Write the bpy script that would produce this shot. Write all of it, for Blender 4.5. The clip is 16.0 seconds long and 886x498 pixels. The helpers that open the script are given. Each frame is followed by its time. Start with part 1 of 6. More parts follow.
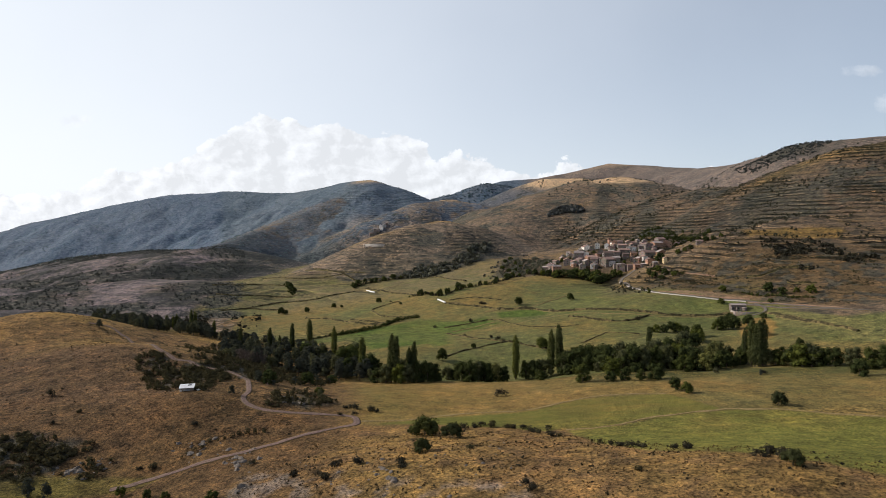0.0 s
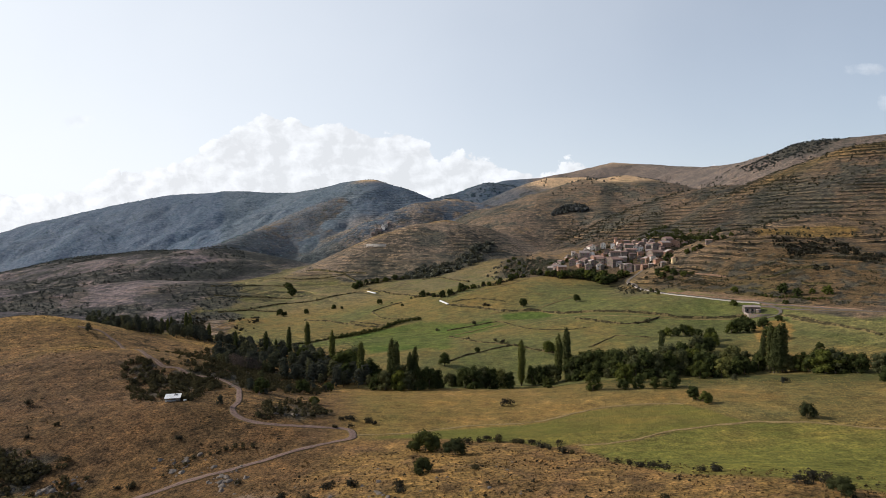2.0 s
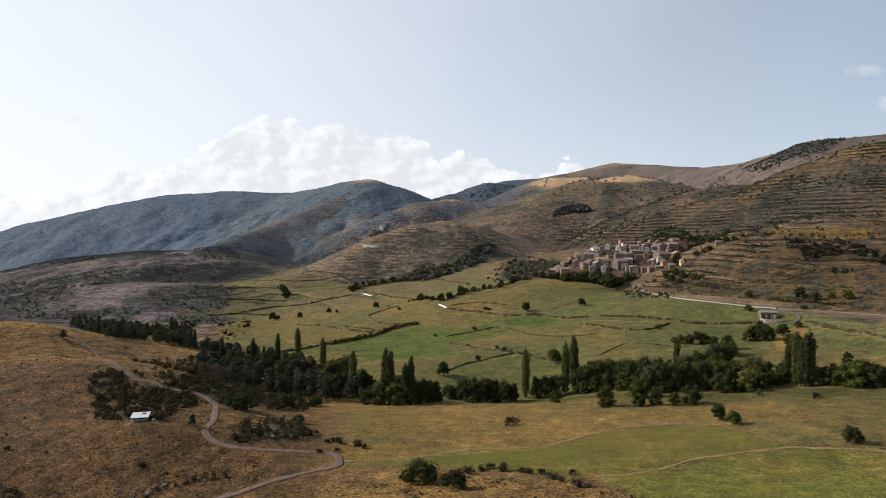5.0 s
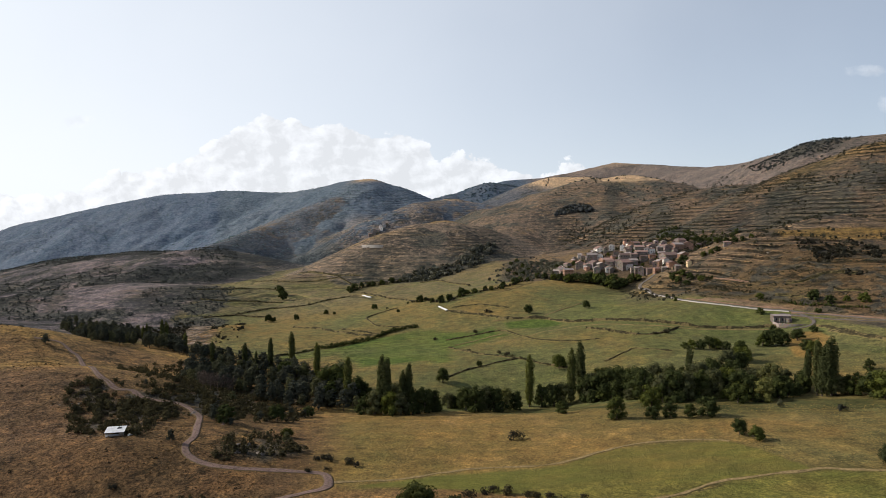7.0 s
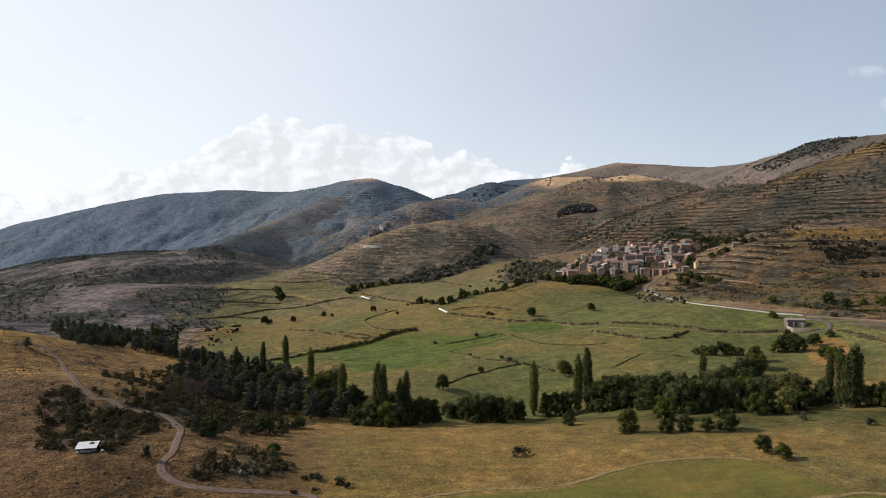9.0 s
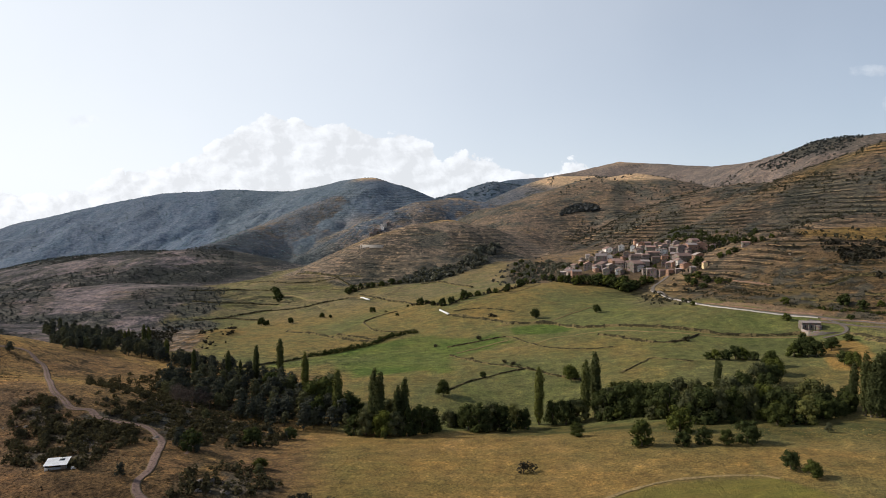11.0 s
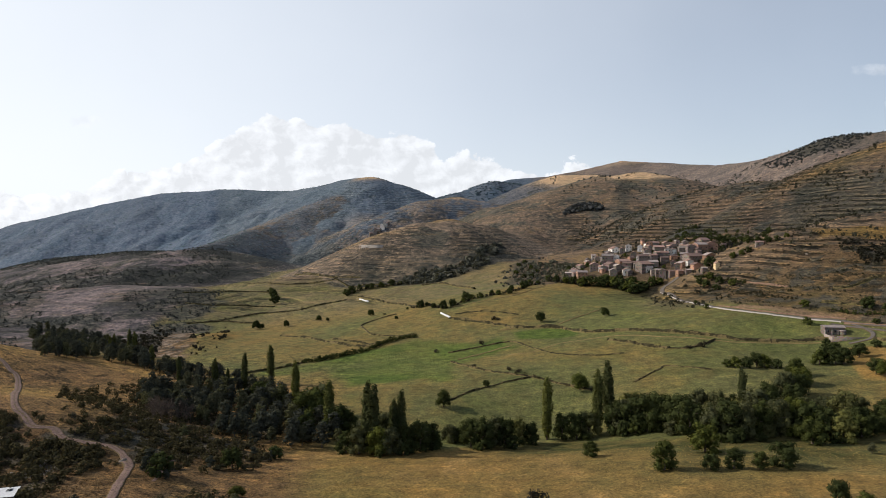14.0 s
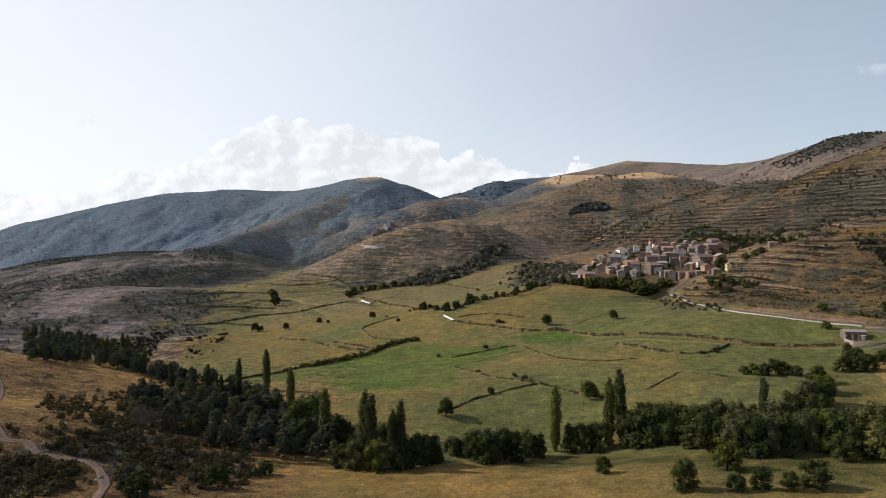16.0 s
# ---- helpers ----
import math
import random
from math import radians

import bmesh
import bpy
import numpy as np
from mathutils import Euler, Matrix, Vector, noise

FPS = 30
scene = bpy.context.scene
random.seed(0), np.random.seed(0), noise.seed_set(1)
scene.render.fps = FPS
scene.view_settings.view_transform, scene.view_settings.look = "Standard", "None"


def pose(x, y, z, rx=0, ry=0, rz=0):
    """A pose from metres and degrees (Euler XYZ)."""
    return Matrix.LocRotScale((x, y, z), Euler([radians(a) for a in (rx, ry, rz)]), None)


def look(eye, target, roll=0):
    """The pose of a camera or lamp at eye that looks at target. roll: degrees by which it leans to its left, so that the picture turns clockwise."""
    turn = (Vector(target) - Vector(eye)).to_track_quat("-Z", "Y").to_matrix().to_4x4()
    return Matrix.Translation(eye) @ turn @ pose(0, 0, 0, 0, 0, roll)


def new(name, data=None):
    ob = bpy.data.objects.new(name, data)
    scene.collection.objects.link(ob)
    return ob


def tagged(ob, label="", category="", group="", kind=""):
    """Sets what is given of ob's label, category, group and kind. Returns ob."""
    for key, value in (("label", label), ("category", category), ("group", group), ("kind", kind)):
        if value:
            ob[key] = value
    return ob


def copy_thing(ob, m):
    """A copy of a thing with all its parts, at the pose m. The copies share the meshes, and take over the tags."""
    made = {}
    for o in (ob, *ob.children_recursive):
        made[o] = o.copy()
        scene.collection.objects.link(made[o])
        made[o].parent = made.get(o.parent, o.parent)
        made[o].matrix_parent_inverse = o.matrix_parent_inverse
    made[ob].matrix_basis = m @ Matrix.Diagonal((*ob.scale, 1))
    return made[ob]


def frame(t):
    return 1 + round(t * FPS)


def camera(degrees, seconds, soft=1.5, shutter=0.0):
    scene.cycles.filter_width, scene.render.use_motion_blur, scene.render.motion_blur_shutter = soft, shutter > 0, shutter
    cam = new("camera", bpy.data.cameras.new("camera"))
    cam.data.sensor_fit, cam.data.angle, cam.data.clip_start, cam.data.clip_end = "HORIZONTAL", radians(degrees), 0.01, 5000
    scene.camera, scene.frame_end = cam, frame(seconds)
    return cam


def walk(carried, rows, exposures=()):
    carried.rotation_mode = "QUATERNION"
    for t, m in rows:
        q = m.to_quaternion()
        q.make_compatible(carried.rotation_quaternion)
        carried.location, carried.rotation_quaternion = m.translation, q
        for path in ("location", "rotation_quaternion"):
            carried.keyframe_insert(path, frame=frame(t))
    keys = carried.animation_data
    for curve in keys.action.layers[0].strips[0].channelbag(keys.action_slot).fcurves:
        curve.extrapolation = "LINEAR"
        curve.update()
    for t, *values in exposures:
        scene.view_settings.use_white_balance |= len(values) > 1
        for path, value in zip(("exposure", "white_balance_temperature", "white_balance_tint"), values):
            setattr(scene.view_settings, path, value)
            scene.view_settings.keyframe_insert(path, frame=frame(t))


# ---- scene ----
cam = camera(68.7, 16.0, soft=0.45)
PATH = [
    (0, (-1.012, -1.197, 91.658), (-1.001, 0.803, 91.611), -0.0),
    (0.5, (-0.926, 3.814, 91.667), (-0.917, 5.814, 91.62), -0.1),
    (1, (-0.839, 8.813, 91.677), (-0.833, 10.813, 91.63), -0.1),
    (1.5, (-0.758, 13.8, 91.691), (-0.754, 15.8, 91.645), -0.1),
    (2, (-0.673, 18.784, 91.706), (-0.67, 20.784, 91.658), -0.1),
    (2.5, (-0.584, 23.799, 91.725), (-0.583, 25.798, 91.678), -0.1),
    (3, (-0.483, 28.853, 91.744), (-0.484, 30.852, 91.698), -0.1),
    (3.5, (-0.369, 33.941, 91.764), (-0.369, 35.94, 91.718), -0.1),
    (4, (-0.248, 39.035, 91.779), (-0.246, 41.034, 91.733), -0.0),
    (4.2, (-0.201, 41.064, 91.784), (-0.196, 43.063, 91.738), -0.0),
    (6.5, (0.346, 64.281, 91.96), (0.349, 66.281, 91.914), -0.1),
    (7, (0.517, 69.306, 91.984), (0.52, 71.305, 91.938), -0.0),
    (7.5, (0.725, 74.308, 92.008), (0.727, 76.307, 91.963), -0.0),
    (8, (0.947, 79.251, 92.026), (0.947, 81.251, 91.98), 0.0),
    (8.5, (1.155, 84.091, 92.03), (1.155, 86.091, 91.984), 0.1),
    (9, (1.341, 88.798, 92.011), (1.34, 90.798, 91.965), 0.1),
    (11.5, (2.13, 111.617, 91.611), (2.123, 113.617, 91.564), 0.1),
    (12, (2.229, 116.082, 91.572), (2.221, 118.081, 91.525), 0.1),
    (12.5, (2.302, 120.475, 91.537), (2.293, 122.474, 91.489), 0.0),
    (13, (2.391, 124.826, 91.504), (2.382, 126.826, 91.456), 0.0),
    (13.5, (2.517, 129.15, 91.472), (2.506, 131.149, 91.425), 0.0),
    (14, (2.686, 133.466, 91.445), (2.675, 135.465, 91.398), -0.0),
    (14.5, (2.894, 137.784, 91.421), (2.88, 139.783, 91.373), 0.0),
    (15, (3.112, 142.125, 91.402), (3.094, 144.124, 91.355), 0.1),
    (15.5, (3.325, 146.49, 91.387), (3.304, 148.489, 91.341), 0.0),
    (16, (3.531, 150.867, 91.379), (3.507, 152.866, 91.333), -0.0),
]
walk(cam, [(t, look(eye, aim, roll)) for t, eye, aim, roll in PATH])

# ---- world, sun, exposure ----
scene.view_settings.exposure = 0.0
SUN_DIR = Vector((-1.0, 0.28, 0.61)).normalized()

sun = new("sun", bpy.data.lights.new("sun", "SUN"))
sun.data.energy, sun.data.angle, sun.data.color = 4.5, radians(0.6), (1.0, 0.91, 0.80)
sun.matrix_world = look((0, 0, 900), Vector((0, 0, 900)) - SUN_DIR)

world = bpy.data.worlds.new("sky")
scene.world = world
world.use_nodes = True
wt = world.node_tree
wt.nodes.clear()


def wmath(op, a, b=None, c=None):
    n = wt.nodes.new("ShaderNodeMath")
    n.operation = op
    for i, v in enumerate((a, b, c)):
        if v is None:
            continue
        if isinstance(v, (int, float)):
            n.inputs[i].default_value = v
        else:
            wt.links.new(v, n.inputs[i])
    return n.outputs[0]


sky = wt.nodes.new("ShaderNodeTexSky")
sky.sky_type, sky.sun_disc = "NISHITA", False
sky.sun_elevation, sky.sun_rotation = math.asin(SUN_DIR.z), math.atan2(SUN_DIR.x, SUN_DIR.y)
sky.altitude, sky.air_density, sky.dust_density, sky.ozone_density = 1100, 1.0, 1.2, 1.5
coord = wt.nodes.new("ShaderNodeTexCoord")
split = wt.nodes.new("ShaderNodeSeparateXYZ")
wt.links.new(coord.outputs["Generated"], split.inputs[0])
dx, dy, dz = split.outputs
ahead = wmath("MAXIMUM", dy, 0.05)
az, el = wmath("DIVIDE", dx, ahead), wmath("DIVIDE", dz, ahead)

# cumulus bank: how high the cloud tops stand, along the horizon
tops = wt.nodes.new("ShaderNodeValToRGB")
tops.color_ramp.interpolation = "LINEAR"
bank = [(-0.60, 0.05), (-0.50, 0.072), (-0.42, 0.096), (-0.35, 0.120), (-0.31, 0.148), (-0.278, 0.160), (-0.22, 0.150), (-0.16, 0.156), (-0.06, 0.144),
        (-0.028, 0.126), (-0.006, 0.096), (0.05, 0.104), (0.13, 0.084), (0.175, 0.098), (0.22, 0.092), (0.26, 0.076), (0.38, 0.078), (0.42, 0.092), (0.46, 0.078), (0.60, 0.02)]
while len(tops.color_ramp.elements) < len(bank):
    tops.color_ramp.elements.new(0.5)
for e, (a, h) in zip(tops.color_ramp.elements, bank):
    e.position = (a + 0.6) / 1.25
    e.color = (h, h, h, 1)
wt.links.new(wmath("DIVIDE", wmath("ADD", az, 0.6), 1.25), tops.inputs[0])
plane = wt.nodes.new("ShaderNodeCombineXYZ")
wt.links.new(az, plane.inputs[0])
wt.links.new(wmath("MULTIPLY", el, 1.25), plane.inputs[1])


def cloud_noise(scale, detail, rough, lift=0.0):
    shift = wt.nodes.new("ShaderNodeVectorMath")
    shift.operation = "ADD"
    shift.inputs[1].default_value = (lift * 0.8, lift, lift * 7)
    wt.links.new(plane.outputs[0], shift.inputs[0])
    n = wt.nodes.new("ShaderNodeTexNoise")
    n.inputs["Scale"].default_value, n.inputs["Detail"].default_value, n.inputs["Roughness"].default_value = scale, detail, rough
    wt.links.new(shift.outputs[0], n.inputs["Vector"])
    return n.outputs[0]




def billow(du, dv):
    """Heaped round lobes, each with smaller ones on it, read a little to one side."""
    at = wt.nodes.new("ShaderNodeVectorMath")
    at.operation = "ADD"
    at.inputs[1].default_value = (du, dv, 0.37)
    wt.links.new(plane.outputs[0], at.inputs[0])
    wn = wt.nodes.new("ShaderNodeTexNoise")
    wn.inputs["Scale"].default_value, wn.inputs["Detail"].default_value = 26, 5
    wt.links.new(at.outputs[0], wn.inputs["Vector"])
    warp = wt.nodes.new("ShaderNodeVectorMath")
    warp.operation = "MULTIPLY_ADD"
    wt.links.new(wn.outputs[1], warp.inputs[0])
    warp.inputs[1].default_value = (0.04, 0.04, 0.0)
    wt.links.new(at.outputs[0], warp.inputs[2])
    v = wt.nodes.new("ShaderNodeTexVoronoi")
    v.feature, v.voronoi_dimensions, v.normalize = "F1", "2D", True
    v.inputs["Scale"].default_value, v.inputs["Detail"].default_value, v.inputs["Roughness"].default_value = 13, 5, 0.55
    wt.links.new(warp.outputs[0], v.inputs["Vector"])
    return wmath("SUBTRACT", 0.5, v.outputs["Distance"])


lumps = billow(0.0, 0.0)
edge = wmath("ADD", wmath("SUBTRACT", tops.outputs[0], el), wmath("MULTIPLY", wmath("SUBTRACT", cloud_noise(9, 10, 0.62), 0.5), 0.065))
# small stray clouds: place, half width, half height
stray = None
for ca, ce, cw, ch in ((-0.557, 0.173, 0.030, 0.010), (0.650, 0.250, 0.032, 0.010), (0.69, 0.203, 0.022, 0.016)):
    fx, fy = wmath("DIVIDE", wmath("SUBTRACT", az, ca), cw), wmath("DIVIDE", wmath("SUBTRACT", el, ce), ch)
    ball = wmath("SUBTRACT", 1.0, wmath("ADD", wmath("MULTIPLY", fx, fx), wmath("MULTIPLY", fy, fy)))
    stray = ball if stray is None else wmath("MAXIMUM", stray, ball)
stray = wmath("ADD", stray, wmath("MULTIPLY", wmath("SUBTRACT", cloud_noise(30, 7, 0.65, 1.3), 0.5), 4.0))
stray = wmath("MULTIPLY", wmath("MINIMUM", wmath("MAXIMUM", stray, 0.0), 1.2), 0.22)
edge = wmath("ADD", edge, wmath("MULTIPLY", lumps, 0.075))
body = wt.nodes.new("ShaderNodeMapRange")
body.interpolation_type = "SMOOTHSTEP"
body.inputs[1].default_value, body.inputs[2].default_value = 0.0, 0.005
wt.links.new(edge, body.inputs[0])
# thin summer haze, brighter towards the sun
toward = wmath("ADD", wmath("MULTIPLY", dx, SUN_DIR.x), wmath("MULTIPLY", dy, SUN_DIR.y))
veil = wt.nodes.new("ShaderNodeMapRange")
veil.inputs[1].default_value, veil.inputs[2].default_value = -0.95, 0.75
veil.inputs[3].default_value, veil.inputs[4].default_value = 0.06, 0.92
wt.links.new(wmath("ADD", toward, wmath("MULTIPLY", wmath("SUBTRACT", cloud_noise(2.2, 5, 0.5, 3.1), 0.5), 0.35)), veil.inputs[0])
shade = wt.nodes.new("ShaderNodeMapRange")
shade.inputs[1].default_value, shade.inputs[2].default_value = -0.16, 0.20
shade.inputs[3].default_value, shade.inputs[4].default_value = 0.79, 1.03
# the sides of the lobes towards the sun are brighter, the depths of the bank paler and greyer
lit = wmath("SUBTRACT", lumps, billow(-0.012, 0.008))
lit = wmath("ADD", wmath("MULTIPLY", lit, 1.8), wmath("MULTIPLY", wmath("SUBTRACT", cloud_noise(7, 8, 0.6, 0.5), 0.5), 0.55))
wt.links.new(wmath("SUBTRACT", wmath("ADD", lit, 0.05), wmath("MULTIPLY", wmath("MAXIMUM", edge, 0.0), 2.0)), shade.inputs[0])
CLOUD = 10.2
white = wt.nodes.new("ShaderNodeCombineXYZ")
wt.links.new(wmath("MULTIPLY", shade.outputs[0], CLOUD * 0.98), white.inputs[0])
wt.links.new(wmath("MULTIPLY", shade.outputs[0], CLOUD * 1.0), white.inputs[1])
wt.links.new(wmath("MULTIPLY", shade.outputs[0], CLOUD * 1.04), white.inputs[2])
front = wmath("GREATER_THAN", dy, 0.05)
low = wmath("SUBTRACT", 1.0, wmath("MINIMUM", wmath("MULTIPLY", wmath("ABSOLUTE", dz), 2.2), 1.0))
clear = wt.nodes.new("ShaderNodeMapRange")
clear.interpolation_type = "SMOOTHSTEP"
clear.inputs[1].default_value, clear.inputs[2].default_value, clear.inputs[3].default_value, clear.inputs[4].default_value = 0.40, 0.95, 1.0, 0.3
wt.links.new(dz, clear.inputs[0])
haze = wmath("MINIMUM", wmath("ADD", wmath("MULTIPLY", veil.outputs[0], clear.outputs[0]), wmath("MULTIPLY", wmath("POWER", low, 3.0), 0.20)), 1.0)
haze_tone = wmath("ADD", 8.7, wmath("MULTIPLY", toward, 2.0))
pale = wt.nodes.new("ShaderNodeCombineXYZ")
for k, (f, g) in enumerate(((0.93, 0.04), (1.0, 0.0), (1.10, -0.06))):
    wt.links.new(wmath("MULTIPLY", haze_tone, wmath("ADD", f, wmath("MULTIPLY", toward, g))), pale.inputs[k])
hazy = wt.nodes.new("ShaderNodeMix")
hazy.data_type = "RGBA"
wt.links.new(haze, hazy.inputs[0])
wt.links.new(sky.outputs[0], hazy.inputs[6])
wt.links.new(pale.outputs[0], hazy.inputs[7])
cover = wmath("MULTIPLY", wmath("MAXIMUM", wmath("MULTIPLY", body.outputs[0], 0.78), stray), front)
mixer = wt.nodes.new("ShaderNodeMix")
mixer.data_type = "RGBA"
wt.links.new(cover, mixer.inputs[0])
wt.links.new(hazy.outputs[2], mixer.inputs[6])
wt.links.new(white.outputs[0], mixer.inputs[7])
back = wt.nodes.new("ShaderNodeBackground")
back.inputs[1].default_value = 0.10
wt.links.new(mixer.outputs[2], back.inputs[0])
wout = wt.nodes.new("ShaderNodeOutputWorld")
wt.links.new(back.outputs[0], wout.inputs[0])

# ---- the lie of the land ----
def fade(t):
    return t * t * t * (t * (t * 6 - 15) + 10)


GRADS = np.random.RandomState(7).rand(256, 256) * 2 * math.pi
GRAD_X, GRAD_Y = np.cos(GRADS).ravel(), np.sin(GRADS).ravel()


def gnoise(x, y):
    """Smooth gradient noise, about -0.7 to 0.7."""
    xi, yi = np.floor(x).astype(int), np.floor(y).astype(int)
    fx, fy = x - xi, y - yi
    u, v = fade(fx), fade(fy)

    def corner(a, b):
        g = ((xi + a) & 255) * 256 + ((yi + b) & 255)
        return GRAD_X[g] * (fx - a) + GRAD_Y[g] * (fy - b)

    low = corner(0, 0) * (1 - u) + corner(1, 0) * u
    high = corner(0, 1) * (1 - u) + corner(1, 1) * u
    return low * (1 - v) + high * v


def fbm(x, y, size, octaves=4, gain=0.5):
    out, amp, f = 0.0, 1.0, 1.0 / size
    for k in range(octaves):
        out = out + amp * gnoise(x * f + 13.7 * k, y * f - 7.3 * k)
        amp, f = amp * gain, f * 2.03
    return out


def smax(a, b, k):
    h = np.clip(0.5 + 0.5 * (a - b) / k, 0, 1)
    return b + (a - b) * h + k * h * (1 - h)


def step(x, lo, hi):
    t = np.clip((x - lo) / (hi - lo), 0, 1)
    return t * t * (3 - 2 * t)


# gentle swells of the valley floor and its near slopes: centre, half widths, height
HILLS = [
    (90, 170, 70, 55, 13.7),
    (-10, 215, 55, 35, 6.7),
    (-150, 330, 70, 60, 6.1),
    (-210, 410, 70, 60, 19.6),
    (-320, 520, 90, 90, 33.4),
    (-145, 240, 60, 40, -9.7),
    (-40, 450, 90, 60, -6.9),
    (60, 460, 60, 60, -14.3),
    (120, 320, 80, 60, 2.1),
    (-60, 600, 120, 110, -5.1),
    (-200, 860, 130, 110, -9.1),
    (230, 930, 90, 90, 27.0),
    (330, 780, 80, 80, 37.8),
    (380, 660, 90, 80, 16.6),
    (220, 640, 90, 70, 9.2),
    (60, 820, 110, 100, 16.6),
    (-500, 1150, 150, 150, -0.6),
    (200, 420, 80, 60, -8.6),
    (-100, 320, 50, 45, 6.8),
    (450, 850, 120, 110, 40.5),
    (-225, 1239, 90, 80, 19.1),
    (-140, 1090, 90, 80, -7.6),
    (364, 870, 60, 60, -22.0),
    (224, 785, 50, 50, -9.2),
    (312, 950, 60, 60, 18.1),
    (-400, 900, 120, 110, -13.8),
    (-150, 400, 50, 45, 7.5),
    (0, 690, 90, 80, -0.6),
    (-100, 180, 60, 60, -10.7),
    (240, 560, 60, 60, -6.5),
    (-110, 930, 80, 80, 3.6),
    (-228, 750, 18, 70, 6.5),
]
FLOOR = (2.00, 16.50, -4.20, 14.88, 19.40, 18.62)


def valley(x, y):
    x, y = np.clip(x, -560, 520), np.clip(y, 40, 1180)
    u, v = x / 300, (y - 500) / 500
    c = FLOOR
    z = c[0] + c[1] * u + c[2] * v + c[3] * u * v + c[4] * u * u * 0.5 + c[5] * v * v
    for a, b, s, t, h in HILLS:
        z = z + h * np.exp(-((x - a) / s) ** 2 - ((y - b) / t) ** 2)
    return z


def ridge(x, y, crest, slope, soft):
    """A ridge with its crest line through some places, and even flanks. Also gives the distance from the crest."""
    best, dist = np.full(x.shape, -1e9), np.full(x.shape, 1e9)
    for (ax, ay, az_), (bx, by, bz) in zip(crest, crest[1:]):
        ex, ey = bx - ax, by - ay
        t = np.clip(((x - ax) * ex + (y - ay) * ey) / (ex * ex + ey * ey), 0, 1)
        d = np.hypot(x - ax - t * ex, y - ay - t * ey)
        h = az_ + t * (bz - az_) - slope * (np.sqrt(d * d + soft * soft) - soft)
        best = np.maximum(best, h)
        dist = np.minimum(dist, d)
    return best, dist


LEFT_MOUNTAIN = [(-3206, 3600, -78), (-2370, 3300, -13), (-2064, 3100, 67), (-1993, 3050, 112), (-1842, 3000, 147), (-1459, 2950, 224), (-1211, 2900, 263), (-924, 2850, 277), (-611, 2750, 261), (-478, 2600, 272), (-364, 2500, 288), (-260, 2420, 291), (-187, 2400, 268), (-125, 2380, 230), (-73, 2350, 196), (16, 2350, 151)]
PEAK_SPUR = [(-285, 2380, 272), (-345, 2250, 215), (-432, 2120, 161), (-519, 1980, 116), (-543, 1700, 70), (-536, 1460, 54)]
HEATH_RIDGE = [(-496, 1560, 51), (-556, 1480, 57), (-691, 1560, 50), (-926, 1750, 33), (-1121, 1850, -3), (-1446, 1950, -48)]
HEATH_HILL = [(-387, 1050, 15), (-486, 1080, 15), (-583, 1050, 9), (-700, 1000, 6)]
REAR_HUMP = [(-179, 1900, 123), (-136, 1980, 158), (-64, 2050, 186), (33, 2150, 207), (105, 2150, 194), (156, 2100, 167)]
MID_HUMP = [(-200, 1330, 40), (-145, 1330, 68), (-91, 1350, 95), (-42, 1380, 112), (9, 1400, 120), (62, 1400, 111), (101, 1380, 86)]
DARK_MOUNTAIN = [(-107, 3000, 231), (47, 3100, 276), (185, 3200, 322), (229, 3200, 341), (321, 3200, 328), (485, 3200, 309), (621, 3200, 282)]
FAR_CREST = [(323, 4300, 418), (424, 4200, 432), (631, 4150, 445), (764, 4100, 466), (927, 4050, 499), (1052, 4000, 525), (1174, 3950, 512), (1257, 3700, 476), (1315, 3300, 422), (1320, 3000, 407), (1288, 2700, 393), (1226, 2350, 385), (1176, 2150, 368), (1121, 2000, 368), (1127, 1900, 362), (1141, 1800, 355), (1160, 1700, 348), (1288, 1600, 351)]
GOLD_DOME = [(233, 2250, 211), (333, 2350, 260), (412, 2400, 296), (503, 2400, 296), (597, 2450, 284)]
FRONT_DOME = [(648, 1750, 194), (612, 1880, 238), (537, 1950, 263), (455, 1950, 253), (338, 1850, 208), (225, 1700, 152), (133, 1480, 98), (55, 1250, 50)]
TERRACE_HILL = [(491, 1450, 162), (523, 1380, 182), (544, 1300, 186), (579, 1220, 181), (638, 1200, 193), (694, 1180, 226), (739, 1150, 245), (884, 1120, 274)]
NEAR_SPUR = [(254, 755, 48), (292, 800, 60), (337, 845, 74), (381, 880, 88), (464, 930, 101), (561, 990, 115), (699, 1050, 138)]

# crest, slope of the flanks, roundness of the crest, roughness of the flanks
RIDGES = [
    (LEFT_MOUNTAIN, 0.44, 40, 20), (PEAK_SPUR, 0.42, 30, 20), (HEATH_RIDGE, 0.24, 60, 10), (HEATH_HILL, 0.22, 60, 6),
    (REAR_HUMP, 0.46, 40, 12), (MID_HUMP, 0.46, 40, 6), (DARK_MOUNTAIN, 0.46, 40, 16), (FAR_CREST, 0.46, 40, 26),
    (GOLD_DOME, 0.42, 70, 12), (FRONT_DOME, 0.34, 60, 12), (TERRACE_HILL, 0.43, 40, 10), (NEAR_SPUR, 0.56, 14, 2),
]


# for some ridges: skew of the ravines, their depth and spacing
SPURS = {0: (600, 36, 230), 1: (0, 34, 150), 4: (0, 26, 110), 6: (0, 30, 160), 7: (0, 44, 240), 8: (0, 20, 150), 9: (0, 26, 140), 10: (0, 24, 120)}


